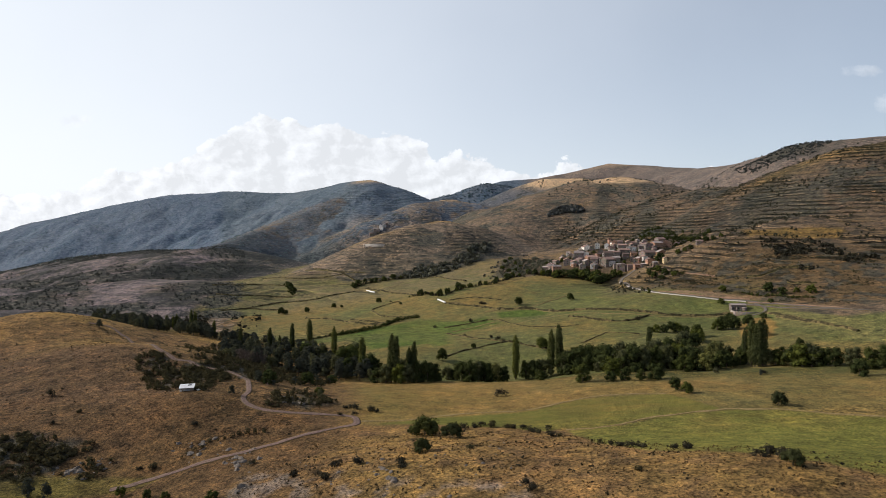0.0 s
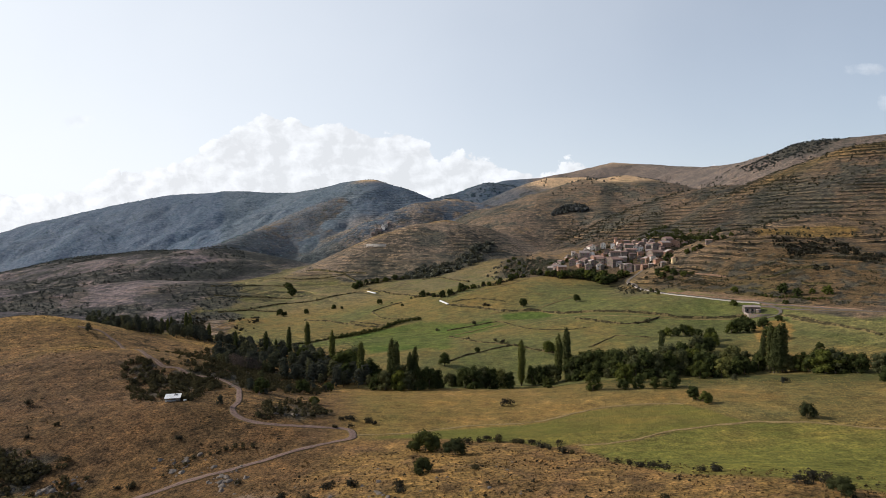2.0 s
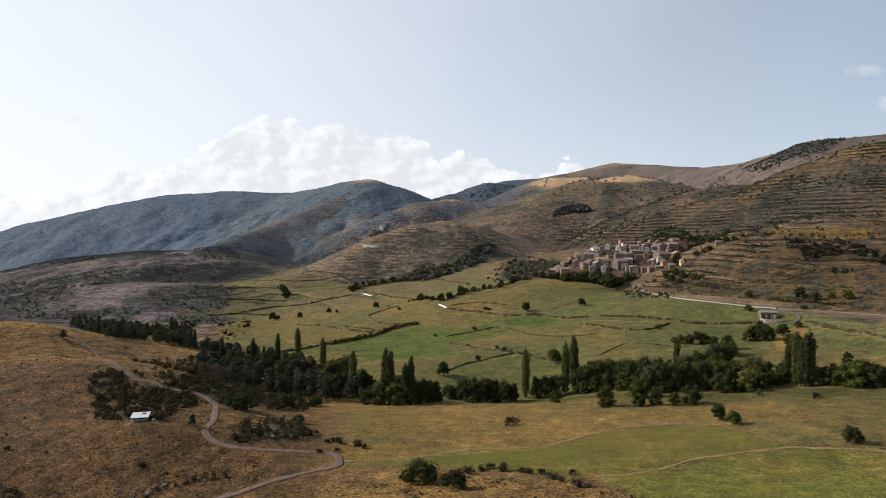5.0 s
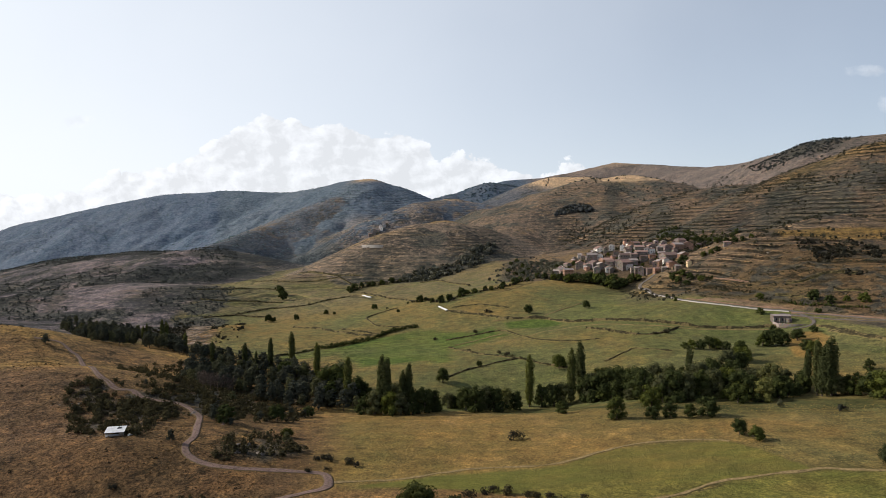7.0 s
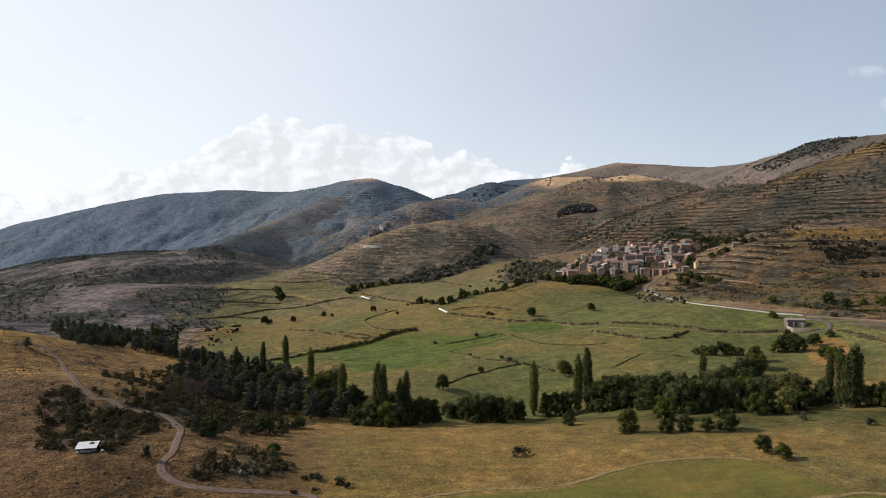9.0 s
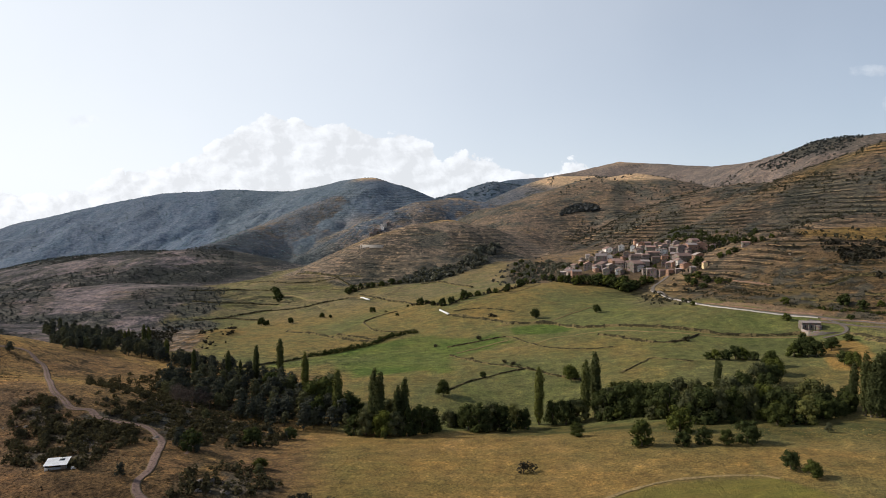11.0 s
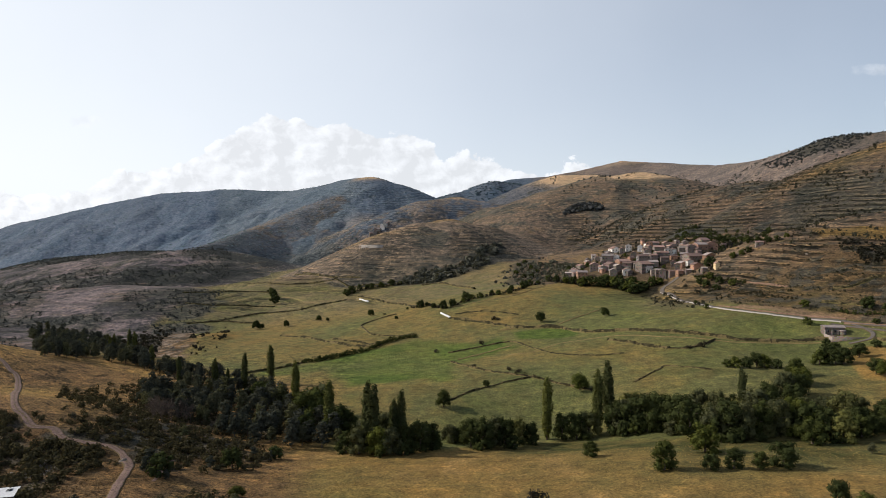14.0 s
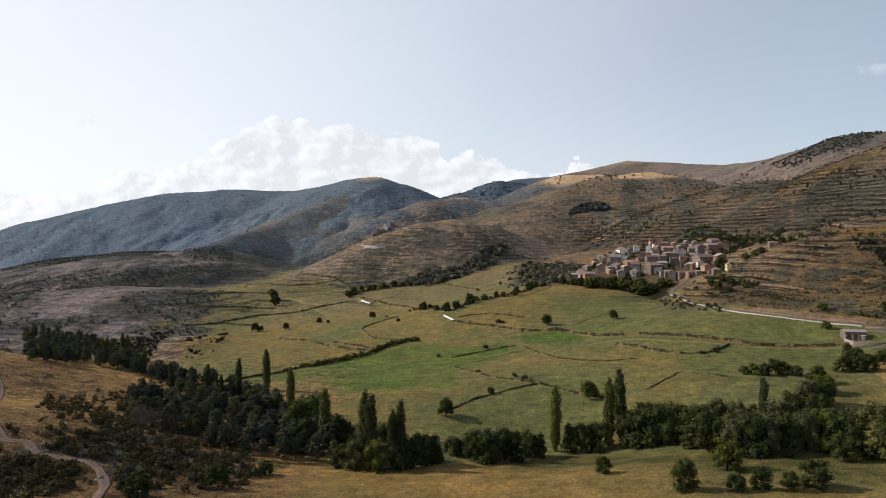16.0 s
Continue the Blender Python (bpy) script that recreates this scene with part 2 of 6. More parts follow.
def broad(x, y, which=False):
    """The land without its small relief; with which, also the ridge that each place belongs to (-1: the valley), and the way from its crest."""
    z = valley(x, y)
    owner, crestward = np.full(x.shape, -1), np.full(x.shape, 1e3)
    far = step(np.hypot(x, y), 1120, 1650)
    z = z * (1 - far) + far * (30 - 70 * step(-x, 100, 900))
    for k, (crest, slope, soft, rough) in enumerate(RIDGES):
        h, d = ridge(x, y, crest, slope, soft)
        flank = step(d, 20, 260)
        gully = np.abs(fbm(x + 400 * k, y, 330, 4, 0.55)) - 0.22
        h = h + rough * flank * 1.8 * gully
        if k in SPURS:
            # spurs and ravines that run down the flank
            run, deep, wide = SPURS[k]
            ex, ey = crest[-1][0] - crest[0][0] + run, crest[-1][1] - crest[0][1]
            ln = math.hypot(ex, ey)
            along, down = (x * ex + y * ey) / ln, (y * ex - x * ey) / ln
            along = along + 0.35 * wide * gnoise(x / 210, y / 210)
            spur = np.abs(gnoise(along / wide + 3.3 * k, down / (3.2 * wide))) + 0.45 * np.abs(gnoise(along / wide * 2.3, down / (1.5 * wide) + 5))
            h = h + deep * step(d, 25, 300) * (spur - 0.42) * (step(y, 1150, 1400) if k in (9, 10) else 1)
        owner, crestward = np.where(h > z, k, owner), np.where(h > z, d, crestward)
        z = smax(z, h, 9)
    return (z, owner, crestward) if which else z


def terraced(x, y):
    """Where old terraces ring the slopes, 0 to 1."""
    right = step(x - 0.13 * y, 20, 120) * step(y, 640, 800) + step(x, 238, 285) * step(y, 590, 670)
    right = np.clip(right, 0, 1) * (1 - step(y, 1750, 2300))
    hump = np.exp(-((x + 10) / 190) ** 2 - ((y - 1340) / 130) ** 2)
    head = step(x, -400, -340) * (1 - step(x, -90, -20)) * step(y, 880, 960) * (1 - step(y, 1240, 1320))
    far = step(y, 1850, 1950) * (1 - step(y, 2300, 2450)) * step(x, -420, -300) * (1 - step(x, 60, 130))
    hump = np.maximum(hump, np.maximum(0.8 * head, far))
    patch = 0.25 + 0.75 * step(fbm(x + 900, y, 120, 3), -0.22, 0.12)
    right = right * (1 - 0.55 * step(y, 1450, 1650))
    return np.clip(np.maximum(right, 0.7 * hump) * patch, 0, 1)


def land(x, y, risers=False):
    x, y = np.asarray(x, float), np.asarray(y, float)
    z = broad(x, y)
    r = np.hypot(x, y)
    z = z + 0.9 * fbm(x, y, 60, 3) + 0.35 * fbm(x, y, 9, 3) * (1 - step(r, 500, 1200)) + 5 * fbm(x, y, 240, 3) * step(r, 900, 1500)
    # terraces: treads and risers follow the height, with a wandering spacing
    tall = 6.0
    q = (z + 7 * fbm(x + 77, y, 170, 4)) / tall
    f = q - np.floor(q)
    rise = step(f, 0.68, 0.94) - f
    mask = terraced(x, y)
    z = z + mask * rise * tall * 0.34
    return (z, mask, q) if risers else z


def ground_z(x, y):
    return float(land(np.array([x]), np.array([y]))[0])

# ---- where things stand: x, y in metres; for trees also the height ----
TRACK = [(-124, 239), (-118, 241), (-105, 247), (-96, 251), (-89, 254), (-76, 259), (-62, 268), (-54, 274), (-45, 279),
    (-39, 282), (-38, 288), (-41, 296), (-47, 297), (-58, 297), (-68, 296), (-79, 297), (-87, 300), (-93, 305), (-96, 312), (-96, 320), (-100, 334),
    (-108, 357), (-120, 373), (-132, 374), (-142, 375), (-149, 381)]
TRACK_UP = [(-147, 371), (-156, 380), (-164, 387), (-173, 395), (-190, 420), (-235, 490), (-249, 504), (-260, 514), (-266, 516), (-277, 509)]
PATHR = [(-38, 288), (-31, 290), (-21, 291), (-11, 293), (5, 300), (21, 302), (40, 302), (52, 306), (66, 314), (84, 319), (104, 319), (110, 314)]
PATHR2 = [(51, 264), (64, 263), (74, 266), (89, 275), (102, 277), (118, 279), (128, 280), (149, 272), (163, 264), (178, 256)]
GREEN_A = [(-33, 284), (5, 297), (44, 300), (66, 313), (83, 316), (109, 315), (116, 302), (122, 281), (102, 276), (89, 274), (74, 266), (51, 264),
    (41, 263), (28, 272), (-5, 283)]
GREEN_B = [(51, 264), (74, 264), (91, 273), (104, 276), (128, 279), (148, 271), (177, 254), (195, 240), (132, 162), (107, 168), (98, 180), (86, 188),
    (66, 202), (56, 229)]
MEADOW_L = [(-187, 240), (-158, 249), (-132, 249), (-106, 245), (-115, 236), (-136, 233), (-167, 215)]
ROAD = [(328, 505), (316, 528), (300, 561), (290, 573), (280, 587), (268, 598), (247, 615), (231, 632), (219, 654), (217, 692), (216, 741), (222,
    794)]
LANE = [(281, 585), (284, 570), (282, 558), (274, 550), (260, 548)]
B_MAIN = [(5, 744), (28, 726), (49, 706), (64, 689), (95, 675), (115, 642), (136, 628), (152, 615), (171, 600), (189, 586), (204, 576), (223, 571),
    (243, 566), (260, 561)]
B_TRACK2 = [(46, 605), (65, 603), (86, 620), (110, 621), (133, 615), (153, 600), (176, 586), (198, 573), (226, 567), (255, 556)]
B_SHORT = [(122, 608), (132, 593), (142, 577), (152, 566), (164, 565), (177, 571), (187, 579)]
B_FIELD1 = [(6, 600), (26, 567), (42, 550), (61, 535), (75, 521), (88, 509)]
B_FIELD2 = [(4, 506), (19, 522), (36, 532), (59, 540)]
B_CURVE = [(4, 633), (34, 643), (55, 646), (67, 620), (81, 587), (101, 572), (122, 567)]
B_R1 = [(112, 510), (131, 524), (138, 529), (158, 511)]
B_RIGHT = [(277, 549), (281, 528), (283, 502), (288, 471)]
HEDGE_A = [(-24, 699), (-36, 699), (-49, 688), (-58, 672), (-68, 662), (-82, 651), (-95, 639), (-107, 633)]
HEDGE_A2 = [(-109, 631), (-123, 609), (-138, 591), (-151, 576)]
B_BROWN = [(-159, 764), (-129, 737), (-101, 707), (-76, 684), (-56, 673)]
B_CURL = [(-26, 707), (-46, 712), (-64, 724), (-75, 752), (-82, 781), (-65, 806), (-50, 812)]
B_UP1 = [(-355, 1011), (-324, 1042), (-303, 1117), (-266, 1114)]
B_UP2 = [(-333, 963), (-300, 969), (-265, 986), (-226, 990)]
B_UP3 = [(-344, 1258), (-269, 1164), (-220, 1157), (-173, 1162), (-191, 1179), (-257, 1241)]
B_UP4 = [(-173, 1162), (-145, 1128), (-122, 1131), (-93, 1121)]
B_UP5 = [(-242, 1238), (-185, 1177), (-134, 1157)]
B_LOWL = [(-300, 884), (-263, 903), (-226, 898)]
B_MIDL = [(-273, 899), (-239, 946), (-186, 952), (-153, 982), (-133, 1013)]
B_STRIP = [(-119, 1033), (-77, 935), (-51, 889), (-31, 838)]
B_STRIP2 = [(11, 756), (41, 751), (69, 731)]
LUSH1 = [(-63, 667), (-22, 690), (25, 656), (46, 665), (58, 630), (9, 593), (8, 538), (-17, 552), (-59, 545), (-86, 612), (-102, 596), (-133, 573),
    (-147, 548), (-150, 571), (-107, 624)]
LUSH2 = [(58, 678), (95, 677), (112, 654), (104, 638), (89, 639), (61, 653)]
B_THIN1 = [(11, 609), (21, 615), (29, 620), (40, 628), (53, 634)]
B_THIN2 = [(9, 784), (23, 785), (37, 787), (54, 792), (71, 798), (89, 817), (112, 853)]
B_THIN3 = [(98, 687), (112, 699), (126, 711), (142, 725)]
B_THIN4 = [(48, 688), (60, 689), (73, 692)]
B_DARK5 = [(-33, 1073), (-7, 1062), (18, 1014), (38, 963)]
B_OFF = [(-100, 719), (-77, 699), (-52, 677)]
RIB_DARK = [(307, 645), (315, 642), (327, 643), (337, 647), (346, 647), (355, 641), (363, 634)]
EARTH_BAND = [(271, 711), (275, 701), (280, 692), (284, 683), (287, 674)]
ROAD_HEDGE = [(285, 607), (290, 597), (296, 591), (304, 586), (312, 576), (319, 570), (326, 563)]
SHRUB_ROW = [(252, 785), (254, 765), (258, 745), (265, 733), (269, 712)]
SHRUB_ROW2 = [(233, 684), (243, 687), (254, 688), (262, 682), (265, 663), (269, 650), (276, 641)]
RIB2 = [(329, 611), (336, 605), (348, 596)]
RIB3 = [(287, 625), (295, 617), (303, 610), (309, 602)]
EDGE_ROAD = [(279, 584), (290, 575), (299, 565), (313, 544), (326, 520)]
WEST_SLOPE = [(92, 900), (112, 858), (140, 868), (160, 930), (180, 1000), (190, 1120), (120, 1150), (96, 1020)]
GREEN_R = [(285, 558), (298, 526), (315, 466), (281, 417), (281, 456), (260, 490), (270, 520)]
ROAD_R = [(271, 586), (284, 570), (294, 554), (312, 527), (335, 496)]
B_FAR_R = [(276, 528), (280, 496), (288, 468), (290, 446)]
VILLAGE_WOOD = [(354, 1112), (364, 1022), (387, 964), (318, 768), (308, 771), (336, 931), (293, 934)]
PATCH_STRAW = [(255, 540), (272, 534), (264, 504), (240, 464), (223, 474), (239, 518)]
BARE1 = [(333, 558), (324, 544), (296, 575), (260, 611), (231, 645), (238, 651), (286, 599)]
SMALL = [(-144, 874), (-131, 859), (-64, 825), (-6, 640), (31, 649), (22, 578), (49, 551), (44, 557), (30, 336), (49, 722), (45, 724), (177, 354),
    (164, 563), (173, 564), (249, 522), (235, 521)]
KNOLLB = [(10, 272), (14, 276), (21, 274), (17, 277), (28, 272), (30, 270), (34, 269), (37, 263), (39, 259), (44, 267), (43, 252), (46, 251), (56,
    229), (59, 224), (60, 217)]
KNOLLB2 = [(64, 216), (66, 214), (66, 210), (74, 203), (77, 202), (78, 202), (89, 181), (91, 180), (95, 184), (97, 182), (10, 222), (55, 180), (25,
    178), (24, 184)]
KNOLLB3 = [(-51, 218), (-42, 214), (-37, 220), (-28, 216), (-14, 210), (-13, 206), (-38, 208), (-72, 244), (-119, 253), (-114, 252), (-41, 299)]
LEFTB = [(-46, 310), (-44, 311), (-41, 309), (-34, 307), (-31, 304), (-33, 308), (-47, 297), (-168, 298), (-148, 271), (-108, 282), (-174, 287),
    (-198, 328)]
ROCKP = [(-130, 343), (-135, 350), (-72, 312), (-74, 310)]
ROCKP2 = [(-142, 255), (-146, 253), (-102, 262), (-79, 247), (-83, 246), (-75, 248), (-15, 201), (-22, 206), (-129, 341), (-70, 217)]
SCRUB_H = [(-178, 380), (-164, 389), (-148, 375), (-124, 371), (-117, 350), (-118, 319), (-146, 326), (-164, 353)]
SCRUB_F = [(-193, 552), (-180, 606), (-112, 492), (-72, 458), (-80, 415), (-96, 390), (-115, 384), (-137, 391)]
SCRUB_L = [(-200, 271), (-174, 275), (-150, 266), (-135, 259), (-139, 250), (-179, 241)]
SCRUB_M = [(-83, 330), (-64, 332), (-54, 320), (-65, 306), (-83, 303)]
ROCK_F = [(-77, 215), (-75, 235), (-52, 224), (-25, 197), (-4, 194), (19, 188), (27, 172), (-13, 178)]
SCRUB_G = [(-208, 489), (-197, 532), (-155, 513), (-110, 467), (-78, 435), (-77, 381), (-82, 359), (-120, 351), (-147, 369), (-153, 391)]
SLOPE_R = [(254, 710), (285, 698), (332, 684), (418, 678), (430, 642), (344, 527), (329, 548), (297, 585), (263, 618), (239, 653)]
RAVINE = [(-226, 630), (-250, 700), (-290, 800), (-305, 860), (-335, 850), (-320, 780), (-280, 690), (-250, 630)]
SCRUB_N = [(-150, 373), (-142, 386), (-134, 411), (-111, 428), (-93, 387), (-92, 353), (-119, 355), (-142, 362)]
SCRUB_P = [(-96, 389), (-88, 413), (-70, 412), (-68, 376), (-81, 364)]
THICKET = [(-190, 272), (-177, 278), (-163, 274), (-154, 266), (-150, 254), (-165, 250), (-180, 252)]
CUT_BANK = [(-105, 258), (-101, 263), (-94, 269), (-86, 273), (-76, 275)]
ROCKSLOPE = [(-227, 693), (-256, 807), (-265, 869), (-252, 879), (-224, 819), (-198, 697), (-198, 649)]
HUMP_WOOD = [(-83, 1109), (-44, 1156), (8, 1177), (66, 1258), (107, 1318), (91, 1230), (41, 1144), (-15, 1077)]
SLOPE_WOOD = [(80, 952), (106, 1157), (154, 1259), (136, 1023), (110, 864)]
TERRF = [(359, 770), (416, 793), (490, 784), (469, 753), (412, 746), (354, 748)]
POPLARS_BELT = [(-32, 414, 28.2), (-29, 412, 27.0), (-21, 422, 20.9), (-18, 424, 23.9), (53, 456, 28.3), (78, 455, 29.5), (85, 462, 30.3), (141, 436,
    21.0), (-81, 490, 25.9), (-55, 449, 24.4), (195, 412, 21.3), (195, 403, 26.9), (195, 399, 23.3), (197, 398, 26.0), (200, 399, 27.6)]
POPLARS_WOOD = [(-113, 558, 22.9), (-141, 533, 18.5), (-133, 533, 13.4), (-123, 534, 21.8), (-170, 549, 15.9), (-208, 594, 15.4), (-247, 641, 20.2),
    (-244, 643, 18.3), (-271, 664, 15.2), (-274, 663, 13.2), (-289, 683, 12.7)]
RIVER_A = [(-41, 413, 11.1), (-35, 410, 14.2), (-26, 407, 14.8), (-21, 407, 13.4), (-14, 411, 16.8), (-9, 416, 18.5), (-5, 422, 14.7), (-27, 442,
    17.9), (-2, 429, 7.8), (4, 440, 10.6), (9, 442, 9.1), (14, 431, 16.1), (19, 426, 19.7), (25, 435, 18.9), (30, 436, 19.0), (38, 446, 16.1), (44,
    448, 12.6), (60, 454, 16.7), (67, 452, 17.7), (73, 452, 16.2)]
RIVER_B = [(85, 448, 23.7), (90, 447, 24.8), (94, 443, 26.7), (99, 439, 29.6), (102, 436, 27.4), (108, 436, 18.5), (111, 428, 17.1), (124, 443, 18.7),
    (112, 420, 14.7), (115, 404, 19.8), (120, 402, 26.6), (127, 402, 22.5), (135, 405, 20.9), (142, 406, 24.1), (150, 407, 23.7), (152, 400, 18.7),
    (157, 394, 15.6), (179, 420, 22.4), (157, 444, 16.7), (172, 457, 18.3)]
RIVER_FRONT = [(79, 359, 12.4), (60, 390, 7.7), (102, 381, 13.5), (147, 388, 11.1), (160, 390, 12.0), (102, 356, 8.3), (110, 354, 7.6), (119, 356,
    10.7), (94, 356, 6.6)]
RIVER_RIGHT = [(202, 399, 12.1), (208, 399, 11.6), (210, 393, 13.4), (213, 386, 15.3), (213, 378, 16.3), (217, 375, 16.3), (243, 435, 7.6), (221, 386,
    13.2), (220, 374, 13.7), (225, 368, 12.8), (230, 358, 13.4), (234, 349, 13.2), (239, 344, 14.6), (217, 332, 10.4)]
WOOD_BROAD = [(-68, 467, 27.1), (-66, 476, 29.0), (-50, 444, 21.8), (-47, 450, 15.9), (-102, 508, 14.3), (-106, 508, 13.0), (-92, 498, 13.8), (-64,
    438, 15.4)]
FIELD_TREES = [(1, 496, 10.0), (81, 513, 10.2), (85, 701, 9.4), (140, 695, 8.4), (-210, 854, 9.9), (-203, 852, 7.1), (-176, 853, 7.7), (-80, 838,
    8.1), (27, 529, 4.4), (-48, 784, 3.7), (-143, 870, 6.4), (-131, 859, 4.2)]
FIELD_TREES2 = [(117, 321, 6.8), (120, 313, 6.1), (158, 369, 4.7), (176, 353, 3.8), (-102, 313, 5.5), (-266, 504, 7.6), (-93, 348, 9.2), (-77, 372,
    8.2), (-67, 395, 6.4), (-62, 328, 5.1)]
KNOLL_TREES = [(148, 281, 6.1), (94, 171, 4.5), (-7, 263, 7.8), (4, 253, 6.2), (-7, 222, 4.7), (-8, 219, 2.3), (-64, 337, 4.2), (-12, 266, 3.7)]
FRONT_TREES = [(-150, 232, 7.7), (-143, 232, 6.7), (-117, 233, 4.1), (-105, 228, 3.9), (-97, 224, 3.4), (-77, 214, 4.0)]
COPSE = [(168, 515, 4.2), (172, 512, 5.4), (177, 509, 6.2), (184, 512, 7.1), (188, 510, 6.3), (193, 506, 5.0), (195, 498, 3.3), (219, 509, 6.9), (224,
    510, 8.6), (226, 505, 9.4), (230, 504, 7.7), (247, 517, 7.1), (232, 479, 9.0), (234, 474, 9.8), (195, 490, 9.7), (190, 475, 10.2), (181, 461,
    11.3), (172, 448, 11.6), (242, 533, 6.4), (246, 548, 4.7)]
HEDGEROW_TREES = [(-36, 836, 4.7), (-26, 824, 5.9), (-16, 822, 5.3), (-10, 802, 6.4), (0, 788, 8.8), (8, 784, 10.0), (17, 794, 7.6), (24, 799, 7.6), (32,
    806, 7.7), (41, 806, 7.7), (50, 811, 7.8), (57, 810, 7.8), (65, 813, 6.5), (75, 824, 7.9), (84, 834, 7.4), (96, 864, 7.0), (107, 870, 5.6)]
TREELINE_UP = [(-143, 1079, 15.1), (-138, 1098, 10.9), (-130, 1108, 9.1), (-120, 1111, 8.2), (-109, 1112, 8.2), (-96, 1114, 8.2), (-84, 1115, 8.2),
    (-70, 1113, 7.3), (-246, 1061, 12.5), (-231, 1020, 11.1), (-264, 1097, 7.4)]
VILLAGE_TREES = [(122, 890, 5.8), (128, 871, 5.7), (136, 856, 6.3), (143, 847, 6.9), (149, 834, 7.5), (157, 834, 8.2), (165, 829, 8.1), (173, 826,
    8.8), (180, 822, 9.4), (187, 816, 9.4), (192, 806, 9.3), (198, 800, 9.9), (208, 808, 8.0), (219, 815, 7.5), (226, 813, 6.1), (188, 830, 8.2),
    (174, 838, 6.9), (200, 823, 8.2)]
VILLAGE_TREES2 = [(242, 746, 6.3), (244, 737, 5.6), (248, 723, 4.9), (253, 751, 6.3), (256, 735, 6.2), (260, 718, 5.5), (268, 786, 10.7), (285, 774,
    5.3), (290, 766, 5.3), (296, 765, 5.3), (305, 599, 7.5), (272, 621, 5.4), (311, 586, 6.3), (332, 576, 6.3), (214, 683, 3.4), (212, 656, 3.8),
    (258, 592, 4.6), (267, 532, 4.7)]
VILLAGE_BACK = [(275, 924, 5.5), (290, 926, 6.3), (309, 927, 7.2), (324, 926, 8.0), (342, 935, 8.1), (356, 932, 9.8), (305, 786, 8.1), (308, 770,
    8.0), (314, 763, 7.3), (321, 760, 6.6), (330, 759, 5.3), (114, 1133, 8.4), (126, 1155, 8.6), (127, 1085, 8.9), (102, 1060, 7.8), (107, 1007, 7.4),
    (115, 988, 7.3), (130, 1040, 6.8)]
PINE_WOOD = [(-440, 819), (-456, 858), (-397, 832), (-222, 618), (-142, 556), (-119, 541), (-98, 514), (-70, 476), (-49, 439), (-53, 421), (-70, 432),
    (-84, 438), (-109, 456), (-134, 484), (-140, 471), (-166, 502), (-162, 528), (-159, 544), (-234, 602), (-259, 554)]
HOUSES_LOW = [(146, 893, 8.4, 5.5, 's'), (155, 906, 6.4, 6.3, 'w'), (157, 872, 12.3, 8.1, 'o'), (165, 919, 11.6, 4.9, 's'), (176, 893, 14.0, 7.6,
    's'), (175, 926, 8.8, 5.7, 'o'), (192, 882, 13.8, 6.1, 's'), (197, 870, 9.5, 7.4, 's'), (208, 871, 10.9, 7.4, 's'), (204, 858, 12.1, 4.6, 'w'),
    (190, 862, 10.8, 6.0, 's'), (223, 855, 17.4, 8.6, 's'), (233, 825, 9.0, 10.2, 's'), (241, 821, 8.9, 6.3, 's'), (247, 813, 7.6, 6.3, 'o'), (254,
    807, 6.3, 4.4, 's')]
HOUSES_MID = [(192, 969, 6.1, 7.5, 'w'), (185, 969, 10.7, 5.2, 's'), (194, 904, 14.2, 10.6, 's'), (205, 906, 8.6, 6.3, 'w'), (206, 881, 16.6, 6.1,
    'o'), (216, 884, 6.9, 6.8, 'o'), (224, 879, 8.3, 7.5, 'w'), (228, 877, 13.7, 8.8, 'g'), (238, 874, 9.6, 7.4, 'g'), (223, 896, 8.4, 6.9, 's'),
    (187, 898, 7.0, 6.2, 's'), (188, 928, 7.3, 5.7, 's'), (233, 858, 10.7, 6.6, 's'), (247, 861, 9.4, 6.7, 's'), (247, 882, 9.7, 6.8, 's'), (269, 836,
    18.2, 8.4, 's'), (252, 845, 7.9, 5.9, 's'), (218, 868, 9.5, 6.0, 's')]
HOUSES_HIGH = [(210, 969, 6.1, 6.7, 's'), (219, 969, 13.8, 7.5, 'w'), (218, 929, 10.3, 7.2, 's'), (227, 934, 9.6, 8.7, 'w'), (236, 916, 7.2, 7.8,
    'w'), (249, 922, 10.2, 7.1, 'o'), (238, 898, 9.9, 6.9, 's'), (258, 884, 8.3, 8.2, 'w'), (264, 884, 6.9, 6.8, 'w'), (253, 900, 12.7, 7.0, 's'),
    (266, 914, 11.5, 5.6, 's'), (278, 910, 7.2, 8.5, 's'), (288, 910, 8.6, 4.9, 's'), (283, 884, 11.1, 8.9, 's'), (255, 920, 8.7, 6.4, 's'), (276,
    888, 8.4, 6.2, 's')]
HOUSES_RIGHT = [(301, 898, 14.1, 6.2, 'o'), (317, 905, 17.1, 5.6, 'o'), (334, 911, 7.2, 4.9, 'g'), (312, 918, 13.0, 4.2, 's'), (281, 821, 12.8, 3.8,
    'o'), (270, 776, 7.0, 5.2, 'y'), (260, 782, 6.0, 5.4, 's'), (263, 810, 11.3, 4.4, 'o'), (307, 766, 7.7, 4.1, 's'), (290, 879, 8.3, 6.1, 's')]

